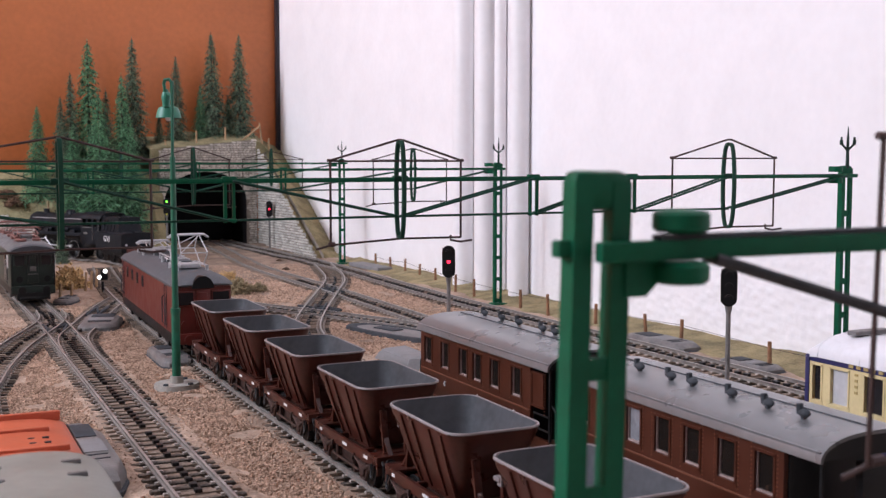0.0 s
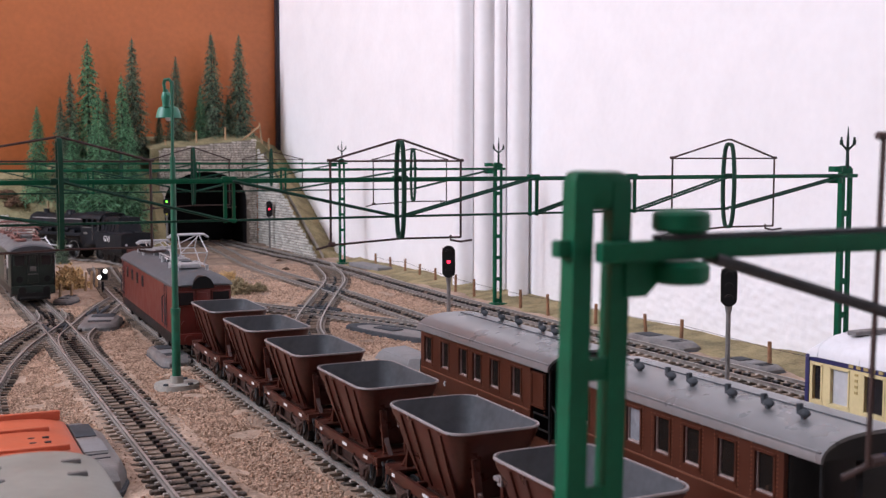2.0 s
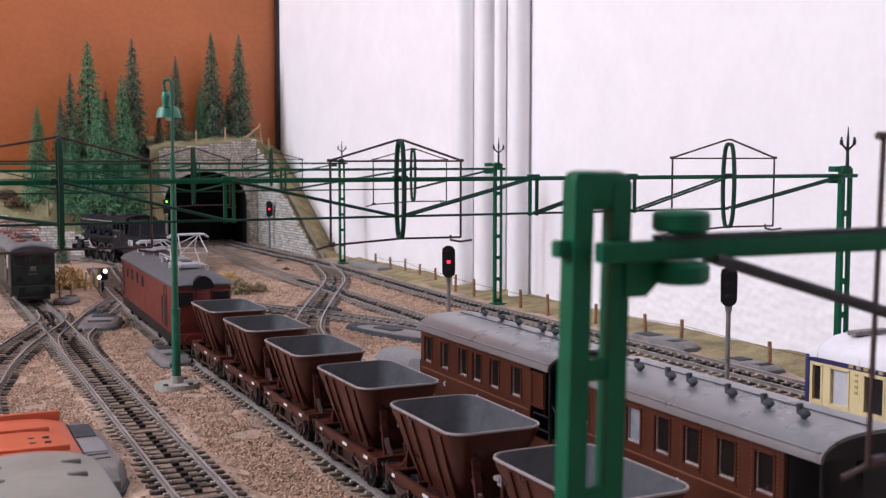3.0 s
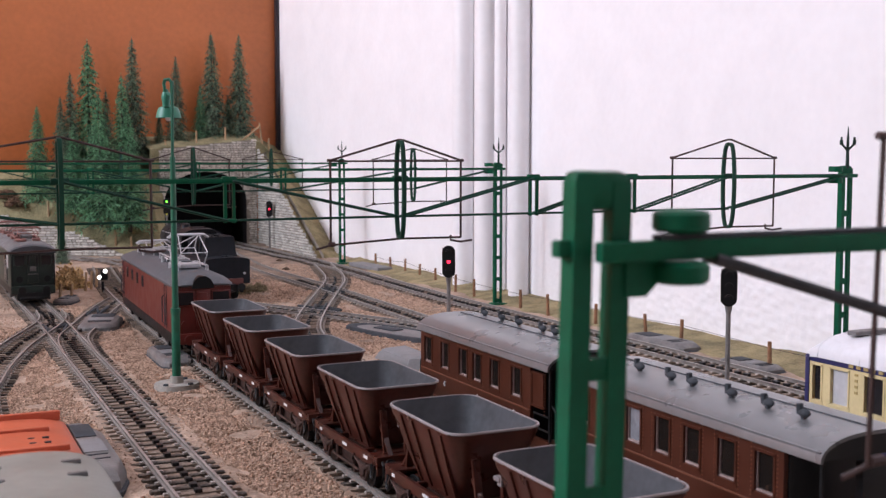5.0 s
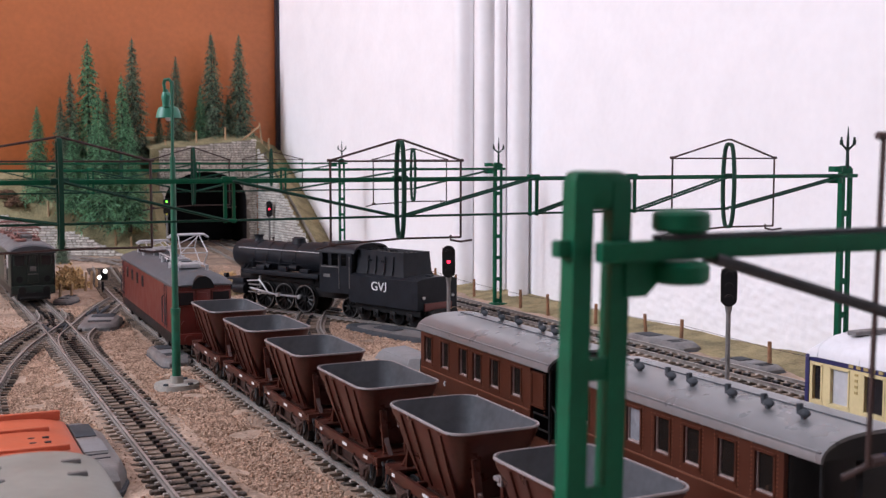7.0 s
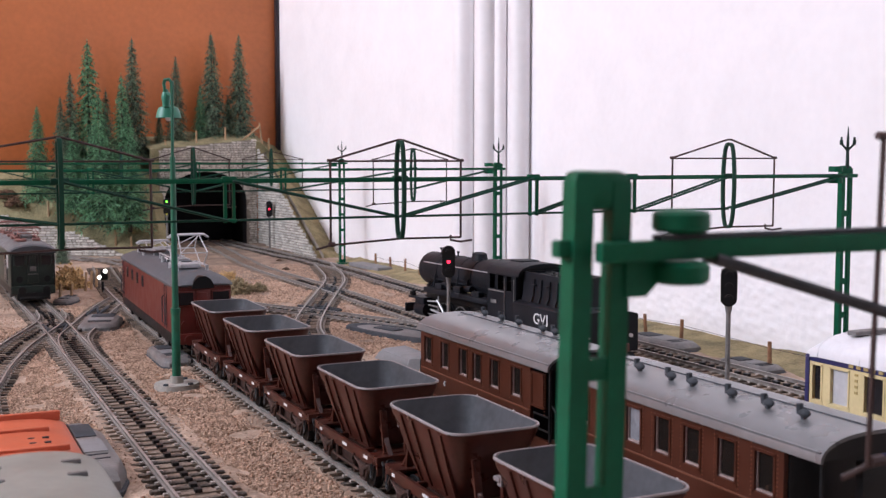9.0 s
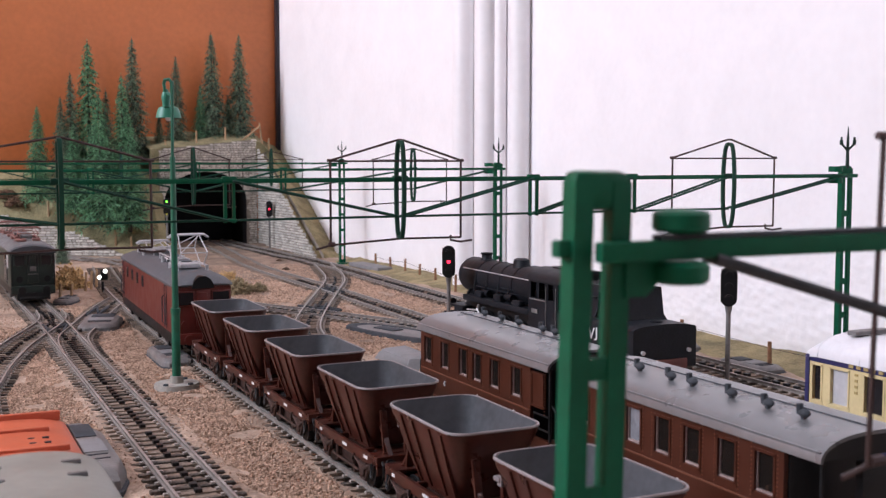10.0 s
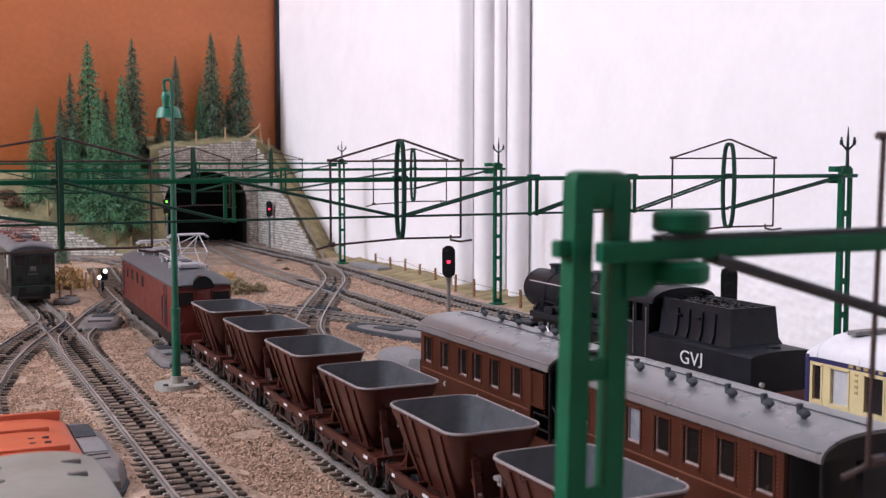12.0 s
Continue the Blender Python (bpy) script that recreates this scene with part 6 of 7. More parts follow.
# ---- steam locomotive and tender; both face +Y, their origins under the rear ends ----
def text_bars(parent, text, size, m, material, label):
    cu = bpy.data.curves.new("lettering", "FONT")
    cu.body, cu.size, cu.extrude = text, size, 0.0001
    cu.align_x, cu.align_y = "CENTER", "CENTER"
    ob = new("lettering", cu)
    dg = bpy.context.evaluated_depsgraph_get()
    me = bpy.data.meshes.new_from_object(ob.evaluated_get(dg))
    bpy.data.objects.remove(ob)
    me.materials.clear()
    me.materials.append(material)
    out = new("lettering", me)
    out.parent = parent
    out.matrix_basis = m
    return tagged(out, label)


TENDER_L = 0.072
TENDER_AXLES = (0.011, 0.0275, 0.044, 0.0605)


def tender_model():
    top = thing("tender", pose(0, 0, 0), "black coal and water tender lettered GVJ", "tender", "steam engine")
    L, hw, zt = 0.0682, 0.0176, 0.0308
    bm = B()

    def ring(y):
        arc = [(hw * math.cos(a), y, zt + 0.0022 * math.sin(a)) for a in [math.pi * k / 10 for k in range(11)]]
        return [(-hw, y, 0.0125), (hw, y, 0.0125)] + arc
    sweep(bm, [ring(0.0), ring(L)])
    body = part("tank", bm, LOCO_BLACK, top)
    bm = B()
    b0, b1, w0, w1, zb = 0.0186, 0.0662, 0.0140, 0.0116, 0.0478
    lo = [(-w0, b0 - 0.0025, zt), (w0, b0 - 0.0025, zt), (w0, b1, zt), (-w0, b1, zt)]
    md = [(-w0 + 0.0014, b0, zt + 0.004), (w0 - 0.0014, b0, zt + 0.004), (w0 - 0.0014, b1, zt + 0.004), (-w0 + 0.0014, b1, zt + 0.004)]
    hi = [(-w1, b0 + 0.0010, zb), (w1, b0 + 0.0010, zb), (w1, b1, zb), (-w1, b1, zb)]
    hin = [(x * 0.93, b0 + 0.0020 if y < 0.04 else y - 0.001, zb) for x, y, z in hi]
    low = [(x * 0.9, y, zb - 0.003) for x, y, z in hin]
    sweep(bm, [lo, md, hi, hin, low])
    bunker = part("coal_bunker", bm, LOCO_BLACK, top)
    bm = B()
    rnd = random.Random(3)
    for k in range(260):
        bmesh.ops.create_icosphere(bm, subdivisions=0 or 1, radius=rnd.uniform(0.0008, 0.0016), matrix=Matrix.Translation((rnd.uniform(-0.0105, 0.0105), rnd.uniform(b0 + 0.005, b1 - 0.002), zb - 0.0028 + rnd.uniform(0, 0.0016))) @ Matrix.Rotation(rnd.random() * 6, 4, (rnd.random(), rnd.random(), 0.3)) @ Matrix.Diagonal((1, 0.7, 0.8, 1)))
    tagged(part("coal", bm, BLACK, bunker, "heap of black coal"), kind="stuff")
    for sx in (-1, 1):
        for y in (0.0285, 0.0368, 0.0456, 0.0535):
            bm = B()
            pts = [(w1 + 0.0008, zb - 0.003), (w0 - 0.0010, zt + 0.0055), (w0 + 0.0004, zt + 0.0018)]
            for (xa, za), (xb, zz) in zip(pts, pts[1:]):
                rod(bm, [(sx * xa, y, za), (sx * xb, y, zz)], 0.0006)
            part("bunker_rib", bm, LOCO_BLACK, bunker)
        for y in (0.0395, 0.0525):
            bm = B()
            box(bm, (sx * (w1 + 0.0016), y, zb - 0.006), (0.0012, 0.004, 0.0008), 0.0002)
            part("step", bm, LOCO_BLACK, bunker)
        for text, dy, dz, tall in (("GV", -0.0020, 0.0, 1.0), ("J", 0.0062, 0.0009, 0.85)):
            text_bars(body, text, 0.0082, Matrix.Translation((sx * (hw + 0.0002), 0.0365 + sx * dy, 0.0249 + dz)) @ Matrix.Rotation(radians(90 * sx), 4, "Z") @ Matrix.Rotation(radians(90), 4, "X") @ Matrix.Diagonal((1.18 / tall ** 0.5, tall, 1, 1)), CABLE_WHITE, "white painted letters " + text)
        bm = B()
        box(bm, (sx * 0.0128, L / 2, 0.0098), (0.0018, L - 0.004, 0.0042), 0.0006)
        part("side_frame", bm, BLACK, top)
        for y in TENDER_AXLES:
            bm = B()
            box(bm, (sx * 0.0138, y, 0.0068), (0.0022, 0.0055, 0.0052), 0.0009)
            cyl(bm, (sx * 0.0146, y, 0.0062), (sx * 0.0156, y, 0.0062), 0.0012, n=10)
            part("axle_box", bm, BLACK, top)
        bm = B()
        cyl(bm, (sx * 0.0128, -0.0002, 0.0205), (sx * 0.0128, -0.0016, 0.0205), 0.0009, 0.0010, n=14)
        part("tail_lamp", bm, PALE_PANE, body, "small round pale tail lamp")
        bm = B()
        cyl(bm, (sx * 0.0086, -0.001, 0.0105), (sx * 0.0086, -0.0062, 0.0105), 0.0014, n=12)
        cyl(bm, (sx * 0.0086, -0.0062, 0.0105), (sx * 0.0086, -0.007, 0.0105), 0.0029, n=16)
        part("buffer", bm, BLACK, top)
    bm = B()
    box(bm, (0, -0.0004, 0.0142), (0.024, 0.0016, 0.0050), 0.0005)
    part("buffer_beam", bm, mat("beam_red", (0.12, 0.03, 0.024), 0.5), top, "dull red buffer beam")
    bm = B()
    box(bm, (0, -0.001, 0.0095), (0.012, 0.004, 0.006), 0.001)
    box(bm, (0, -0.004, 0.0075), (0.004, 0.006, 0.0016), 0.0004)
    part("coupling", bm, BLACK, top)
    bm = B()
    cyl(bm, (0, 0.0075, zt + 0.001), (0, 0.0075, zt + 0.0030), 0.0030, n=16)
    part("filler_lid", bm, LOCO_BLACK, body)
    return top


def rolling(name, parent, y, r, spokes=0, crank=False):
    """A wheelset at its own origin, turned by its keys."""
    bm = B()
    for sx in (-1, 1):
        if spokes:
            for a0, a1, ro, ri in ((0.0072, 0.0098, r, r * 0.86),):
                n = 28
                loops_ = []
                for rad, x in ((ri, a0), (ro, a0), (ro, a1), (ri, a1)):
                    loops_.append([(sx * x, rad * math.cos(6.2832 * k / n), rad * math.sin(6.2832 * k / n)) for k in range(n)])
                sweep(bm, loops_ + [loops_[0]], close_ends=False)
            cyl(bm, (sx * 0.0070, 0, 0), (sx * 0.0077, 0, 0), r * 1.07, n=28)
            for k in range(spokes):
                a = 6.2832 * k / spokes
                rod(bm, [(sx * 0.0086, 0, 0), (sx * 0.0086, r * 0.9 * math.cos(a), r * 0.9 * math.sin(a))], 0.0007, 5)
            cyl(bm, (sx * 0.0075, 0, 0), (sx * 0.0104, 0, 0), r * 0.2, n=12)
            if crank:
                box(bm, (sx * 0.0098, 0, -r * 0.25), (0.0012, r * 0.35, r * 0.6), 0.0003)
        else:
            cyl(bm, (sx * 0.0074, 0, 0), (sx * 0.0098, 0, 0), r, n=20)
            cyl(bm, (sx * 0.0070, 0, 0), (sx * 0.0076, 0, 0), r * 1.1, n=20)
    cyl(bm, (-0.0105, 0, 0), (0.0105, 0, 0), 0.001, n=8)
    w = part(name, bm, BLACK, parent, "black spoked wheels on one axle" if spokes else "")
    w.matrix_basis = pose(0, y, r)
    if spokes:
        for sx in (-1, 1):
            bm = B()
            n = 32
            lp = [[(sx * x, rad * math.cos(6.2832 * k / n), rad * math.sin(6.2832 * k / n)) for k in range(n)] for rad, x in ((r * 0.945, 0.0098), (r * 0.99, 0.0098), (r * 0.99, 0.01005), (r * 0.945, 0.01005))]
            sweep(bm, lp + [lp[0]], close_ends=False)
            part("tyre", bm, BOXGREY, w, "grey steel tyre")
    return w


DRIVE_R, DRIVERS = 0.0098, (0.0465, 0.0672, 0.0879)


def steam_loco_model():
    """Origin under the cab's rear edge."""
    top = thing("steam_locomotive", pose(0, 0, 0), "black steam locomotive with bright side rods, running tender first", "locomotive", "steam engine")
    zb, rb = 0.0384, 0.0102
    front = 0.1064
    bm = B()
    n = 28

    def circ(y, r, cz=zb):
        return [(r * math.cos(6.2832 * k / n), y, cz + r * math.sin(6.2832 * k / n)) for k in range(n)]
    sweep(bm, [circ(0.0228, rb + 0.0012), circ(0.045, rb + 0.0010), circ(0.050, rb), circ(0.086, rb), circ(0.0862, rb + 0.0004), circ(front - 0.002, rb + 0.0004), circ(front, rb - 0.0006)])
    boiler = part("boiler", bm, LOCO_BLACK, top)
    bm = B()
    sweep(bm, [circ(front - 0.0004, rb - 0.0008), circ(front + 0.0012, rb * 0.8), circ(front + 0.0020, rb * 0.35)])
    box(bm, (0, front + 0.0022, zb), (0.0012, 0.0008, rb * 1.5))
    part("smokebox_door", bm, LOCO_BLACK, boiler)
    for y in (0.0505, 0.0625, 0.074, 0.0855):
        bm = B()
        sweep(bm, [circ(y, rb + 0.0003), circ(y + 0.0009, rb + 0.0003)])
        part("boiler_band", bm, LOCO_BLACK, boiler)
    bm = B()
    sweep(bm, [[(r * math.cos(0.3927 * k), 0.0908 + r * math.sin(0.3927 * k), z) for k in range(16)] for r, z in ((0.0042, zb + rb - 0.0008), (0.0030, zb + rb + 0.0012), (0.0031, zb + rb + 0.0028), (0.0038, zb + rb + 0.0034), (0.0038, zb + rb + 0.0040), (0.0026, zb + rb + 0.0040), (0.0024, zb + rb + 0.001))])
    part("chimney", bm, LOCO_BLACK, boiler)
    for y, r, h in ((0.0561, 0.0044, 0.0040), (0.0335, 0.0026, 0.0018)):
        bm = B()
        sweep(bm, [[(rr * math.cos(0.3927 * k), y + 1.25 * rr * math.sin(0.3927 * k), z) for k in range(16)] for rr, z in ((r * 1.15, zb + rb - 0.0012), (r, zb + rb + h * 0.35), (r * 0.95, zb + rb + h * 0.8), (r * 0.6, zb + rb + h))])
        part("dome", bm, LOCO_BLACK, boiler)
    bm = B()
    cyl(bm, (0.001, 0.0792, zb + rb - 0.001), (0.001, 0.0792, zb + rb + 0.0016), 0.0005, n=8)
    cyl(bm, (0.001, 0.0792, zb + rb + 0.0015), (0.001, 0.0792, zb + rb + 0.0026), 0.0009, n=8)
    part("whistle", bm, LOCO_BLACK, boiler)
    for sx in (-1, 1):
        bm = B()
        rod(bm, [(sx * (rb + 0.0006), 0.029, zb + 0.0048), (sx * (rb - 0.0006), front - 0.006, zb + 0.0048)], 0.00035)
        part("handrail", bm, SILVER, boiler, "thin bright handrail")
        for zz, yy in ((0.0335, 0.090), (0.0355, 0.060)):
            bm = B()
            rod(bm, [(sx * 0.0098, 0.030, zz), (sx * 0.0098, yy, zz), (sx * 0.0085, yy + 0.004, zz + 0.003)], 0.0004)
            part("steam_pipe", bm, LOCO_BLACK, boiler)
        bm = B()
        box(bm, (sx * 0.0150, 0.0600, 0.0243), (0.0008, 0.064, 0.0030), 0.0002)
        part("valance", bm, LOCO_BLACK, top)
        for y, z in ((0.048, 0.0290), (0.0545, 0.0275), (0.071, 0.0285)):
            bm = B()
            cyl(bm, (sx * 0.0112, y, z), (sx * 0.0112, y + 0.006, z), 0.0019, n=12)
            part("air_pump", bm, LOCO_BLACK, top)
        for y in (0.052, 0.0625, 0.0745, 0.086):
            bm = B()
            rod(bm, [(sx * 0.0040, y, zb + 0.0090), (sx * 0.0082, y + 0.001, zb + 0.0056), (sx * 0.0103, y + 0.001, zb - 0.002), (sx * 0.0112, y + 0.002, 0.0262)], 0.00045)
            part("feed_pipe", bm, LOCO_BLACK, boiler)
        bm = B()
        box(bm, (sx * 0.0122, 0.0600, 0.0255), (0.0062, 0.064, 0.0010), 0.0003)
        part("running_board", bm, LOCO_BLACK, top)
        for y, h in ((0.058, 0.004), (0.077, 0.0036), (0.040, 0.003)):
            bm = B()
            box(bm, (sx * 0.0130, y, 0.0260 + h / 2), (0.004, 0.007, h), 0.0006)
            part("running_gear_box", bm, LOCO_BLACK, top)
        bm = B()
        cyl(bm, (sx * 0.0128, 0.0905, 0.0135), (sx * 0.0128, 0.1010, 0.0135), 0.0042, n=18)
        box(bm, (sx * 0.0128, 0.096, 0.0190), (0.0064, 0.0100, 0.0045), 0.0008)
        part("cylinder", bm, LOCO_BLACK, top)
        bm = B()
        rod(bm, [(sx * 0.0130, 0.0800, 0.0142), (sx * 0.0130, 0.0880, 0.0142)], 0.0006)
        box(bm, (sx * 0.0138, 0.0830, 0.0170), (0.001, 0.011, 0.0010), 0.0002)
        box(bm, (sx * 0.0138, 0.0778, 0.0195), (0.001, 0.0014, 0.009), 0.0002)
        box(bm, (sx * 0.0138, 0.0830, 0.0115), (0.001, 0.011, 0.0008), 0.0002)
        part("slide_bar", bm, BOXGREY, top, "dull steel slide bars")
        bm = B()
        rod(bm, [(sx * 0.0142, 0.079, 0.0215), (sx * 0.0142, 0.074, 0.0165), (sx * 0.0142, 0.071, 0.0125)], 0.0006)
        rod(bm, [(sx * 0.0142, 0.079, 0.0205), (sx * 0.0142, 0.089, 0.0195)], 0.0005)
        part("valve_gear", bm, SILVER, top, "bright steel valve gear")
        bm = B()
        for y in (0.093, 0.0965):
            rod(bm, [(sx * 0.0075, y + 0.004, 0.0255), (sx * 0.0072, y, 0.031)], 0.0007)
        part("smokebox_stay", bm, LOCO_BLACK, boiler)
    bm = B()
    box(bm, (0, 0.050, 0.0165), (0.0125, 0.110, 0.0095), 0.0008)
    box(bm, (0, 0.035, 0.0238), (0.017, 0.030, 0.010), 0.001)
    box(bm, (0, 0.0925, 0.0238), (0.014, 0.019, 0.010), 0.001)
    box(bm, (0, 0.067, 0.0225), (0.019, 0.062, 0.004), 0.0006)
    part("frame", bm, BLACK, top)
    # cab
    cw, cl, czl, czh = 0.0166, 0.0245, 0.0175, 0.0452
    bm = B()
    holes = [(0.0187, 0.0, 0.0064, 0.0), (0.0098, 0.0, 0.0070, 0.0), (0.0012, 0.0, 0.0056, 0.0)]
    for sx in (-1, 1):
        wall_with_holes(bm, sx * cw, -0.0055, cl, czl, czh, [(y, 0.0402, w, 0.0082) for y, z, w, h in holes], 0.0010)
    cab_ring = [(-cw + 0.0006, czl), (cw - 0.0006, czl), (cw - 0.0006, czh)] + [((cw - 0.0006) * math.cos(math.pi * k / 10), czh + 0.0058 * math.sin(math.pi * k / 10)) for k in range(1, 10)] + [(-cw + 0.0006, czh)]
    sweep(bm, [[(x, y, z) for x, z in cab_ring] for y in (cl - 0.0012, cl - 0.0002)])
    cab = part("cab", bm, LOCO_BLACK, top)
    bm = B()
    sweep(bm, arc_roof(0.0352, czh - 0.0002, 0.0064, -0.0085, cl + 0.001, n=16, th=0.001))
    part("cab_roof", bm, LOCO_BLACK, cab)
    bm = B()
    box(bm, (0, 0.012, czh + 0.0062), (0.012, 0.012, 0.0012), 0.0004)
    part("roof_hatch", bm, LOCO_BLACK, cab)
    bm = B()
    box(bm, (0, cl - 0.0025, 0.028), (0.029, 0.001, 0.022))
    box(bm, (0, 0.012, czl + 0.001), (0.031, 0.024, 0.002))
    part("cab_floor", bm, BLACK, cab)
    for sx in (-1, 1):
        bm = B()
        for y in (-0.0042, 0.0055):
            rod(bm, [(sx * (cw + 0.0011), y, 0.021), (sx * (cw + 0.0011), y, 0.043)], 0.00025)
        part("cab_handrail", bm, BOXGREY, cab, "thin grey cab handrails")
        bm = B()
        box(bm, (sx * (cw + 0.0006), 0.0145, 0.0352), (0.0008, 0.0165, 0.0007), 0.0002)
        part("window_ledge", bm, BOXGREY, cab)
        for y, w in ((0.0187, 0.0064), (0.0098, 0.0070), (0.0012, 0.0056)):
            bm = B()
            for dy in (-w / 2, w / 2):
                box(bm, (sx * (cw + 0.0004), y + dy, 0.0402), (0.0008, 0.0007, 0.0086))
            part("window_frame", bm, LOCO_BLACK, cab)
        bm = B()
        box(bm, (sx * (cw + 0.0007), 0.0175, 0.0290), (0.0003, 0.006, 0.0022))
        part("number_bars", bm, BOXGREY, cab, "small grey bars of a plate")
    bm = B()
    box(bm, (0, front + 0.0072, 0.0125), (0.031, 0.0016, 0.0055), 0.0005)
    box(bm, (0, front - 0.001, 0.0195), (0.026, 0.017, 0.0012), 0.0003)
    part("front_beam", bm, LOCO_BLACK, top)
    for sx in (-1, 1):
        bm = B()
        cyl(bm, (sx * 0.0086, front + 0.008, 0.0112), (sx * 0.0086, front + 0.0125, 0.0112), 0.0014, n=12)
        cyl(bm, (sx * 0.0086, front + 0.0125, 0.0112), (sx * 0.0086, front + 0.0133, 0.0112), 0.0030, n=16)
        part("buffer", bm, BLACK, top)
        bm = B()
        cyl(bm, (sx * 0.0105, front + 0.004, 0.0215), (sx * 0.0105, front + 0.0065, 0.0215), 0.0018, n=14)
        part("headlamp", bm, BLACK, top)
    bm = B()
    sweep(bm, [[(x * 0.97, y, z - 0.0004) for x, z in cab_ring] for y in (-0.0048, -0.0040)])
    part("cab_back", bm, BLACK, cab, "black shadowed back of the cab")
    # the barrel is drawn short and lengthened ahead of the cab
    stretch = lambda y: y if y < 0.0285 else 0.0285 + (y - 0.0285) * 1.212
    for ob in top.children_recursive:
        name = ob.name.split(".")[0]
        if name in ("chimney", "dome", "whistle", "buffer", "headlamp", "smokebox_door", "front_beam"):
            mid = sum(v.co.y for v in ob.data.vertices) / len(ob.data.vertices)
            for v in ob.data.vertices:
                v.co.y += stretch(mid) - mid
        else:
            up = 0.0024 if name in ("running_board", "valance", "running_gear_box", "air_pump") else 0.0
            for v in ob.data.vertices:
                v.co.y = stretch(v.co.y)
                v.co.z += up
    return top


TENDER, LOCO = tender_model(), steam_loco_model()
TENDER_WHEELS = [rolling("wheelset", TENDER, y, 0.0062) for y in TENDER_AXLES]
DRIVE_WHEELS = [rolling("driving_wheelset", LOCO, y, DRIVE_R, 13, True) for y in DRIVERS]
TRAILING = rolling("trailing_wheelset", LOCO, 0.0030, 0.0070, 9)
LEADING = rolling("leading_wheelset", LOCO, 0.1060, 0.0056, 8)
RODS = []
for sx in (-1, 1):
    bm = B()
    box(bm, (sx * 0.0112, (DRIVERS[0] + DRIVERS[2]) / 2, 0), (0.0008, DRIVERS[2] - DRIVERS[0] + 0.003, 0.0012), 0.0003)
    for y in DRIVERS:
        cyl(bm, (sx * 0.0100, y, 0), (sx * 0.0122, y, 0), 0.0015, n=12)
    RODS.append(part("coupling_rod", bm, SILVER, LOCO, "bright steel coupling rod"))
MAIN_RODS = []
for sx in (-1, 1):
    bm = B()
    a, b = Vector((sx * 0.0128, 0, 0)), Vector((sx * 0.0134, 0.0275, 0))
    rod(bm, [a, b], 0.0007)
    cyl(bm, (sx * 0.0118, 0, 0), (sx * 0.0136, 0, 0), 0.0014, n=12)
    MAIN_RODS.append(part("connecting_rod", bm, SILVER, LOCO, "bright steel connecting rod"))


# ---- the engine backs out from behind the hill to the waiting coach ----
PATH = catmull(LOCO_PATH, 0.002)
STATION = [0.0]
for a, b in zip(PATH, PATH[1:]):
    STATION.append(STATION[-1] + (b - a).length)
REAR_Y = [(0.0, 1.186), (2.15, 1.186), (2.5, 1.164), (3.0, 1.110), (3.6, 1.034), (4.8, 0.880), (5.0, 0.855), (5.2, 0.832), (5.5, 0.800), (6.0, 0.756), (6.5, 0.709), (7.0, 0.656), (7.5, 0.603), (8.2, 0.527), (8.8, 0.4795), (9.0, 0.470), (9.5, 0.4475), (10.0, 0.4230), (10.5, 0.3940), (11.0, 0.3670), (11.4, 0.3500), (11.7, 0.3440), (12.0, 0.3435)]


def rear_y(t):
    """Monotone smooth interpolation."""
    k = max(i for i in range(len(REAR_Y) - 1) if REAR_Y[i][0] <= t + 1e-9)
    slope = [(REAR_Y[i + 1][1] - REAR_Y[i][1]) / (REAR_Y[i + 1][0] - REAR_Y[i][0]) for i in range(len(REAR_Y) - 1)]
    def tangent(i):
        if i == 0 or i == len(slope):
            return 0.0
        a, b = slope[i - 1], slope[i]
        return 0.0 if a * b <= 0 else 2 * a * b / (a + b)
    (t0, y0), (t1, y1) = REAR_Y[k], REAR_Y[k + 1]
    h = t1 - t0
    u = (t - t0) / h
    return (2 * u ** 3 - 3 * u ** 2 + 1) * y0 + (u ** 3 - 2 * u ** 2 + u) * h * tangent(k) + (-2 * u ** 3 + 3 * u ** 2) * y1 + (u ** 3 - u ** 2) * h * tangent(k + 1)


def at_station(s):
    i = min(len(PATH) - 2, max(0, int(np.searchsorted(STATION, s)) - 1))
    return PATH[i].lerp(PATH[i + 1], (s - STATION[i]) / (STATION[i + 1] - STATION[i]))


def station_of_y(y):
    i = min(k for k in range(len(PATH) - 1) if PATH[k + 1].y <= y)
    return STATION[i] + (PATH[i].y - y) / (PATH[i].y - PATH[i + 1].y) * (STATION[i + 1] - STATION[i])


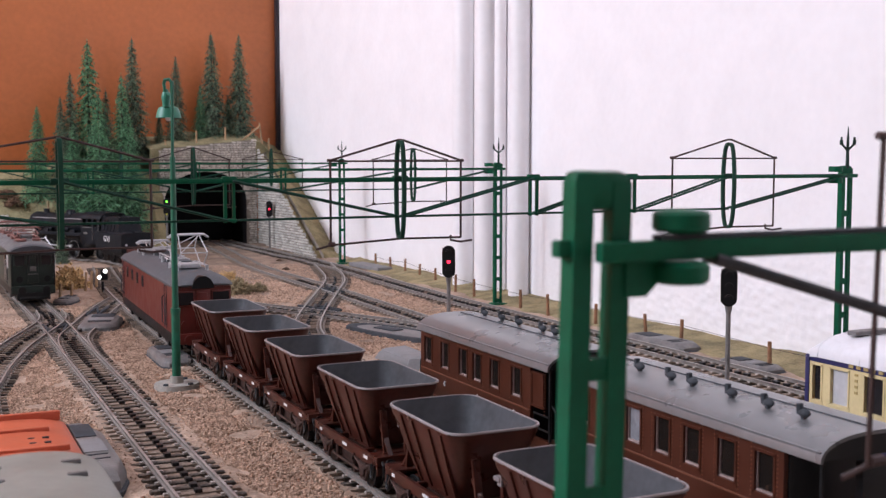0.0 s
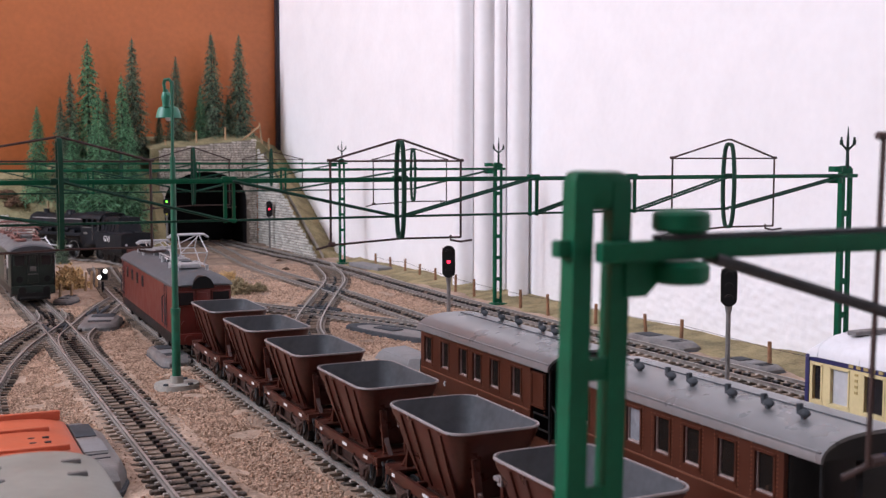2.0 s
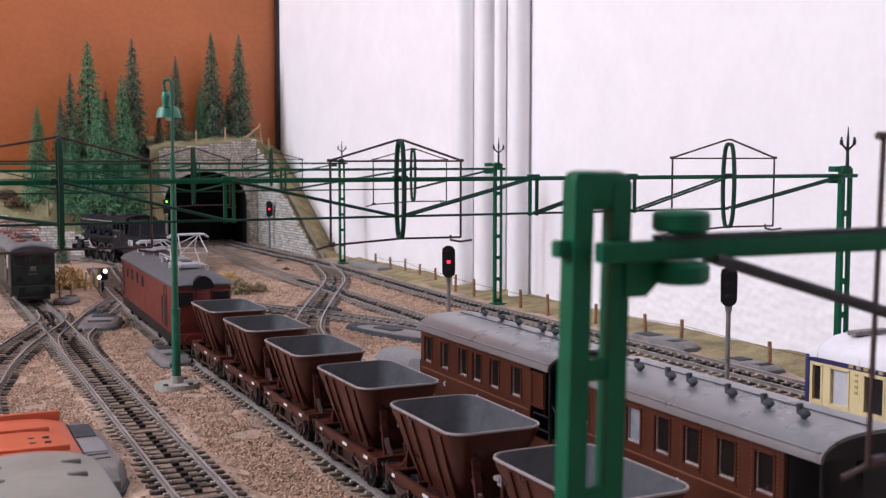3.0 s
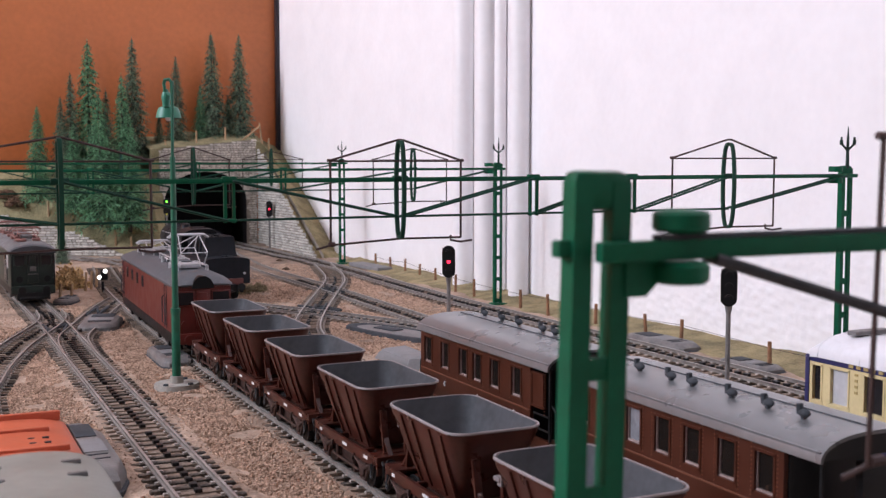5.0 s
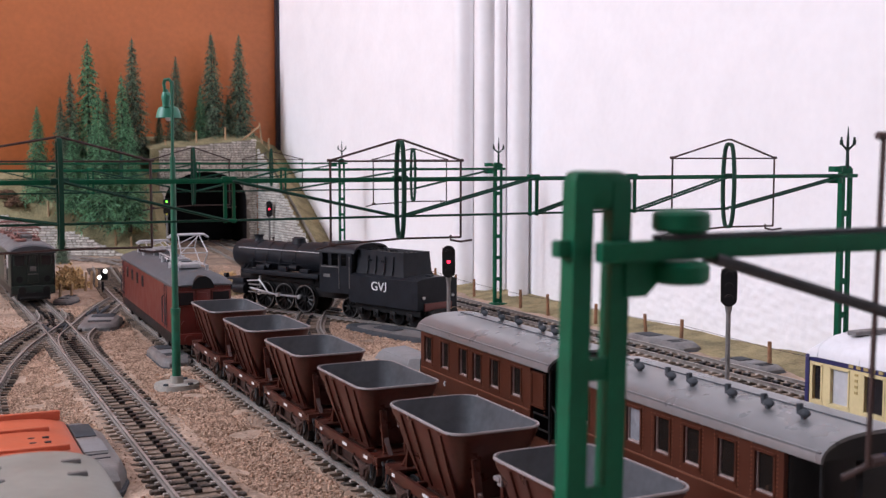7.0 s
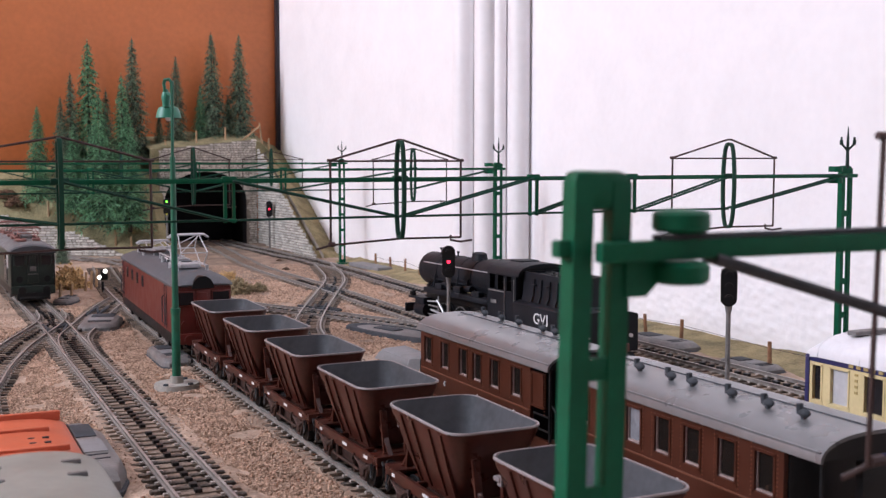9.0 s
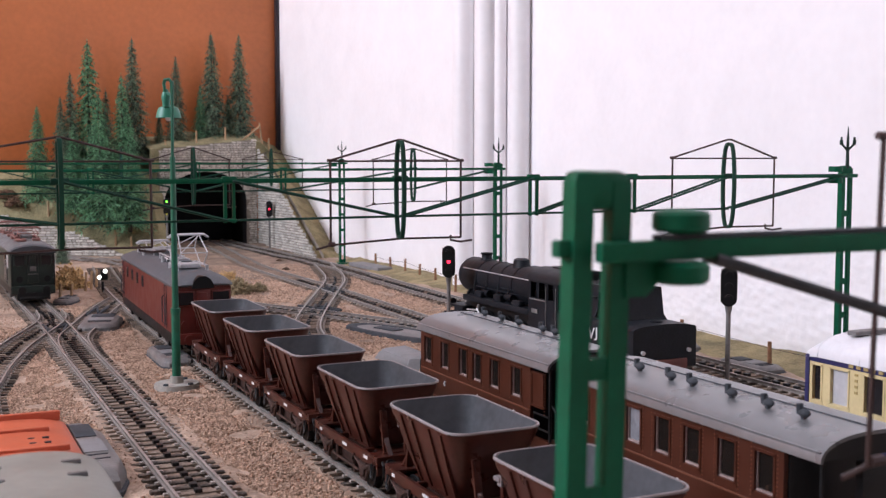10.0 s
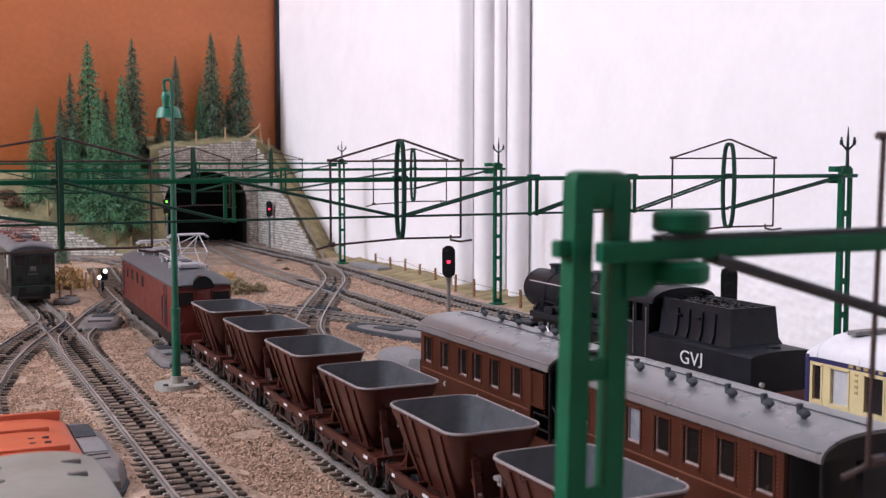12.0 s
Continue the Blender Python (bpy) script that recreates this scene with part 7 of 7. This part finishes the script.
def riding(s_rear, off_a, off_b):
    """Pose of a vehicle whose two pivots lie off_a and off_b ahead of its own origin; s falls towards its front."""
    a, b = at_station(s_rear - off_a), at_station(s_rear - off_b)
    h = heading(a, b)
    o = a - Vector((math.cos(h), math.sin(h), 0)) * off_a
    return pose(o.x, o.y, 0, 0, 0, math.degrees(h) - 90)


def motions():
    times = [0.0, 1.0, 2.0] + [2.0667 + i / 15 for i in range(149)] + [12.0]
    times = [t for t in times if t <= 12.0]
    gone = []
    tender_rows, loco_rows = [], []
    for t in times:
        s = station_of_y(rear_y(t))
        gone.append(s)
        tender_rows.append((t, riding(s, 0.011, 0.0605)))
        loco_rows.append((t, riding(s - TENDER_L - 0.0020, 0.0105, 0.088)))
    walk(TENDER, tender_rows)
    walk(LOCO, loco_rows)
    run = [g - gone[0] for g in gone]
    # the crank pins stand level with the axles as the engine passes the first signal
    seven = min(range(len(times)), key=lambda i: abs(times[i] - 7.0))
    PHASE = radians(105) - run[seven] / DRIVE_R
    for wheels, r, ys in ((TENDER_WHEELS, 0.0062, TENDER_AXLES), (DRIVE_WHEELS, DRIVE_R, DRIVERS), ([TRAILING], 0.0070, (0.0030,)), ([LEADING], 0.0056, (0.1060,))):
        lead = PHASE if wheels is DRIVE_WHEELS else 0.0
        for w, y in zip(wheels, ys):
            walk(w, [(t, pose(0, y, r, math.degrees(d / r + lead))) for t, d in zip(times, run)])
    throw = DRIVE_R * 0.45
    for k, ob in enumerate(RODS):
        walk(ob, [(t, pose(0, throw * math.sin(d / DRIVE_R + PHASE), DRIVE_R - throw * math.cos(d / DRIVE_R + PHASE))) for t, d in zip(times, run)])
    for k, ob in enumerate(MAIN_RODS):
        rows = []
        for t, d in zip(times, run):
            py, pz = DRIVERS[1] + throw * math.sin(d / DRIVE_R + PHASE), DRIVE_R - throw * math.cos(d / DRIVE_R + PHASE)
            tilt = math.degrees(math.asin(max(-1, min(1, (0.0142 - pz) / 0.0275))))
            rows.append((t, pose(0, py, pz, tilt)))
        walk(ob, rows)


motions()
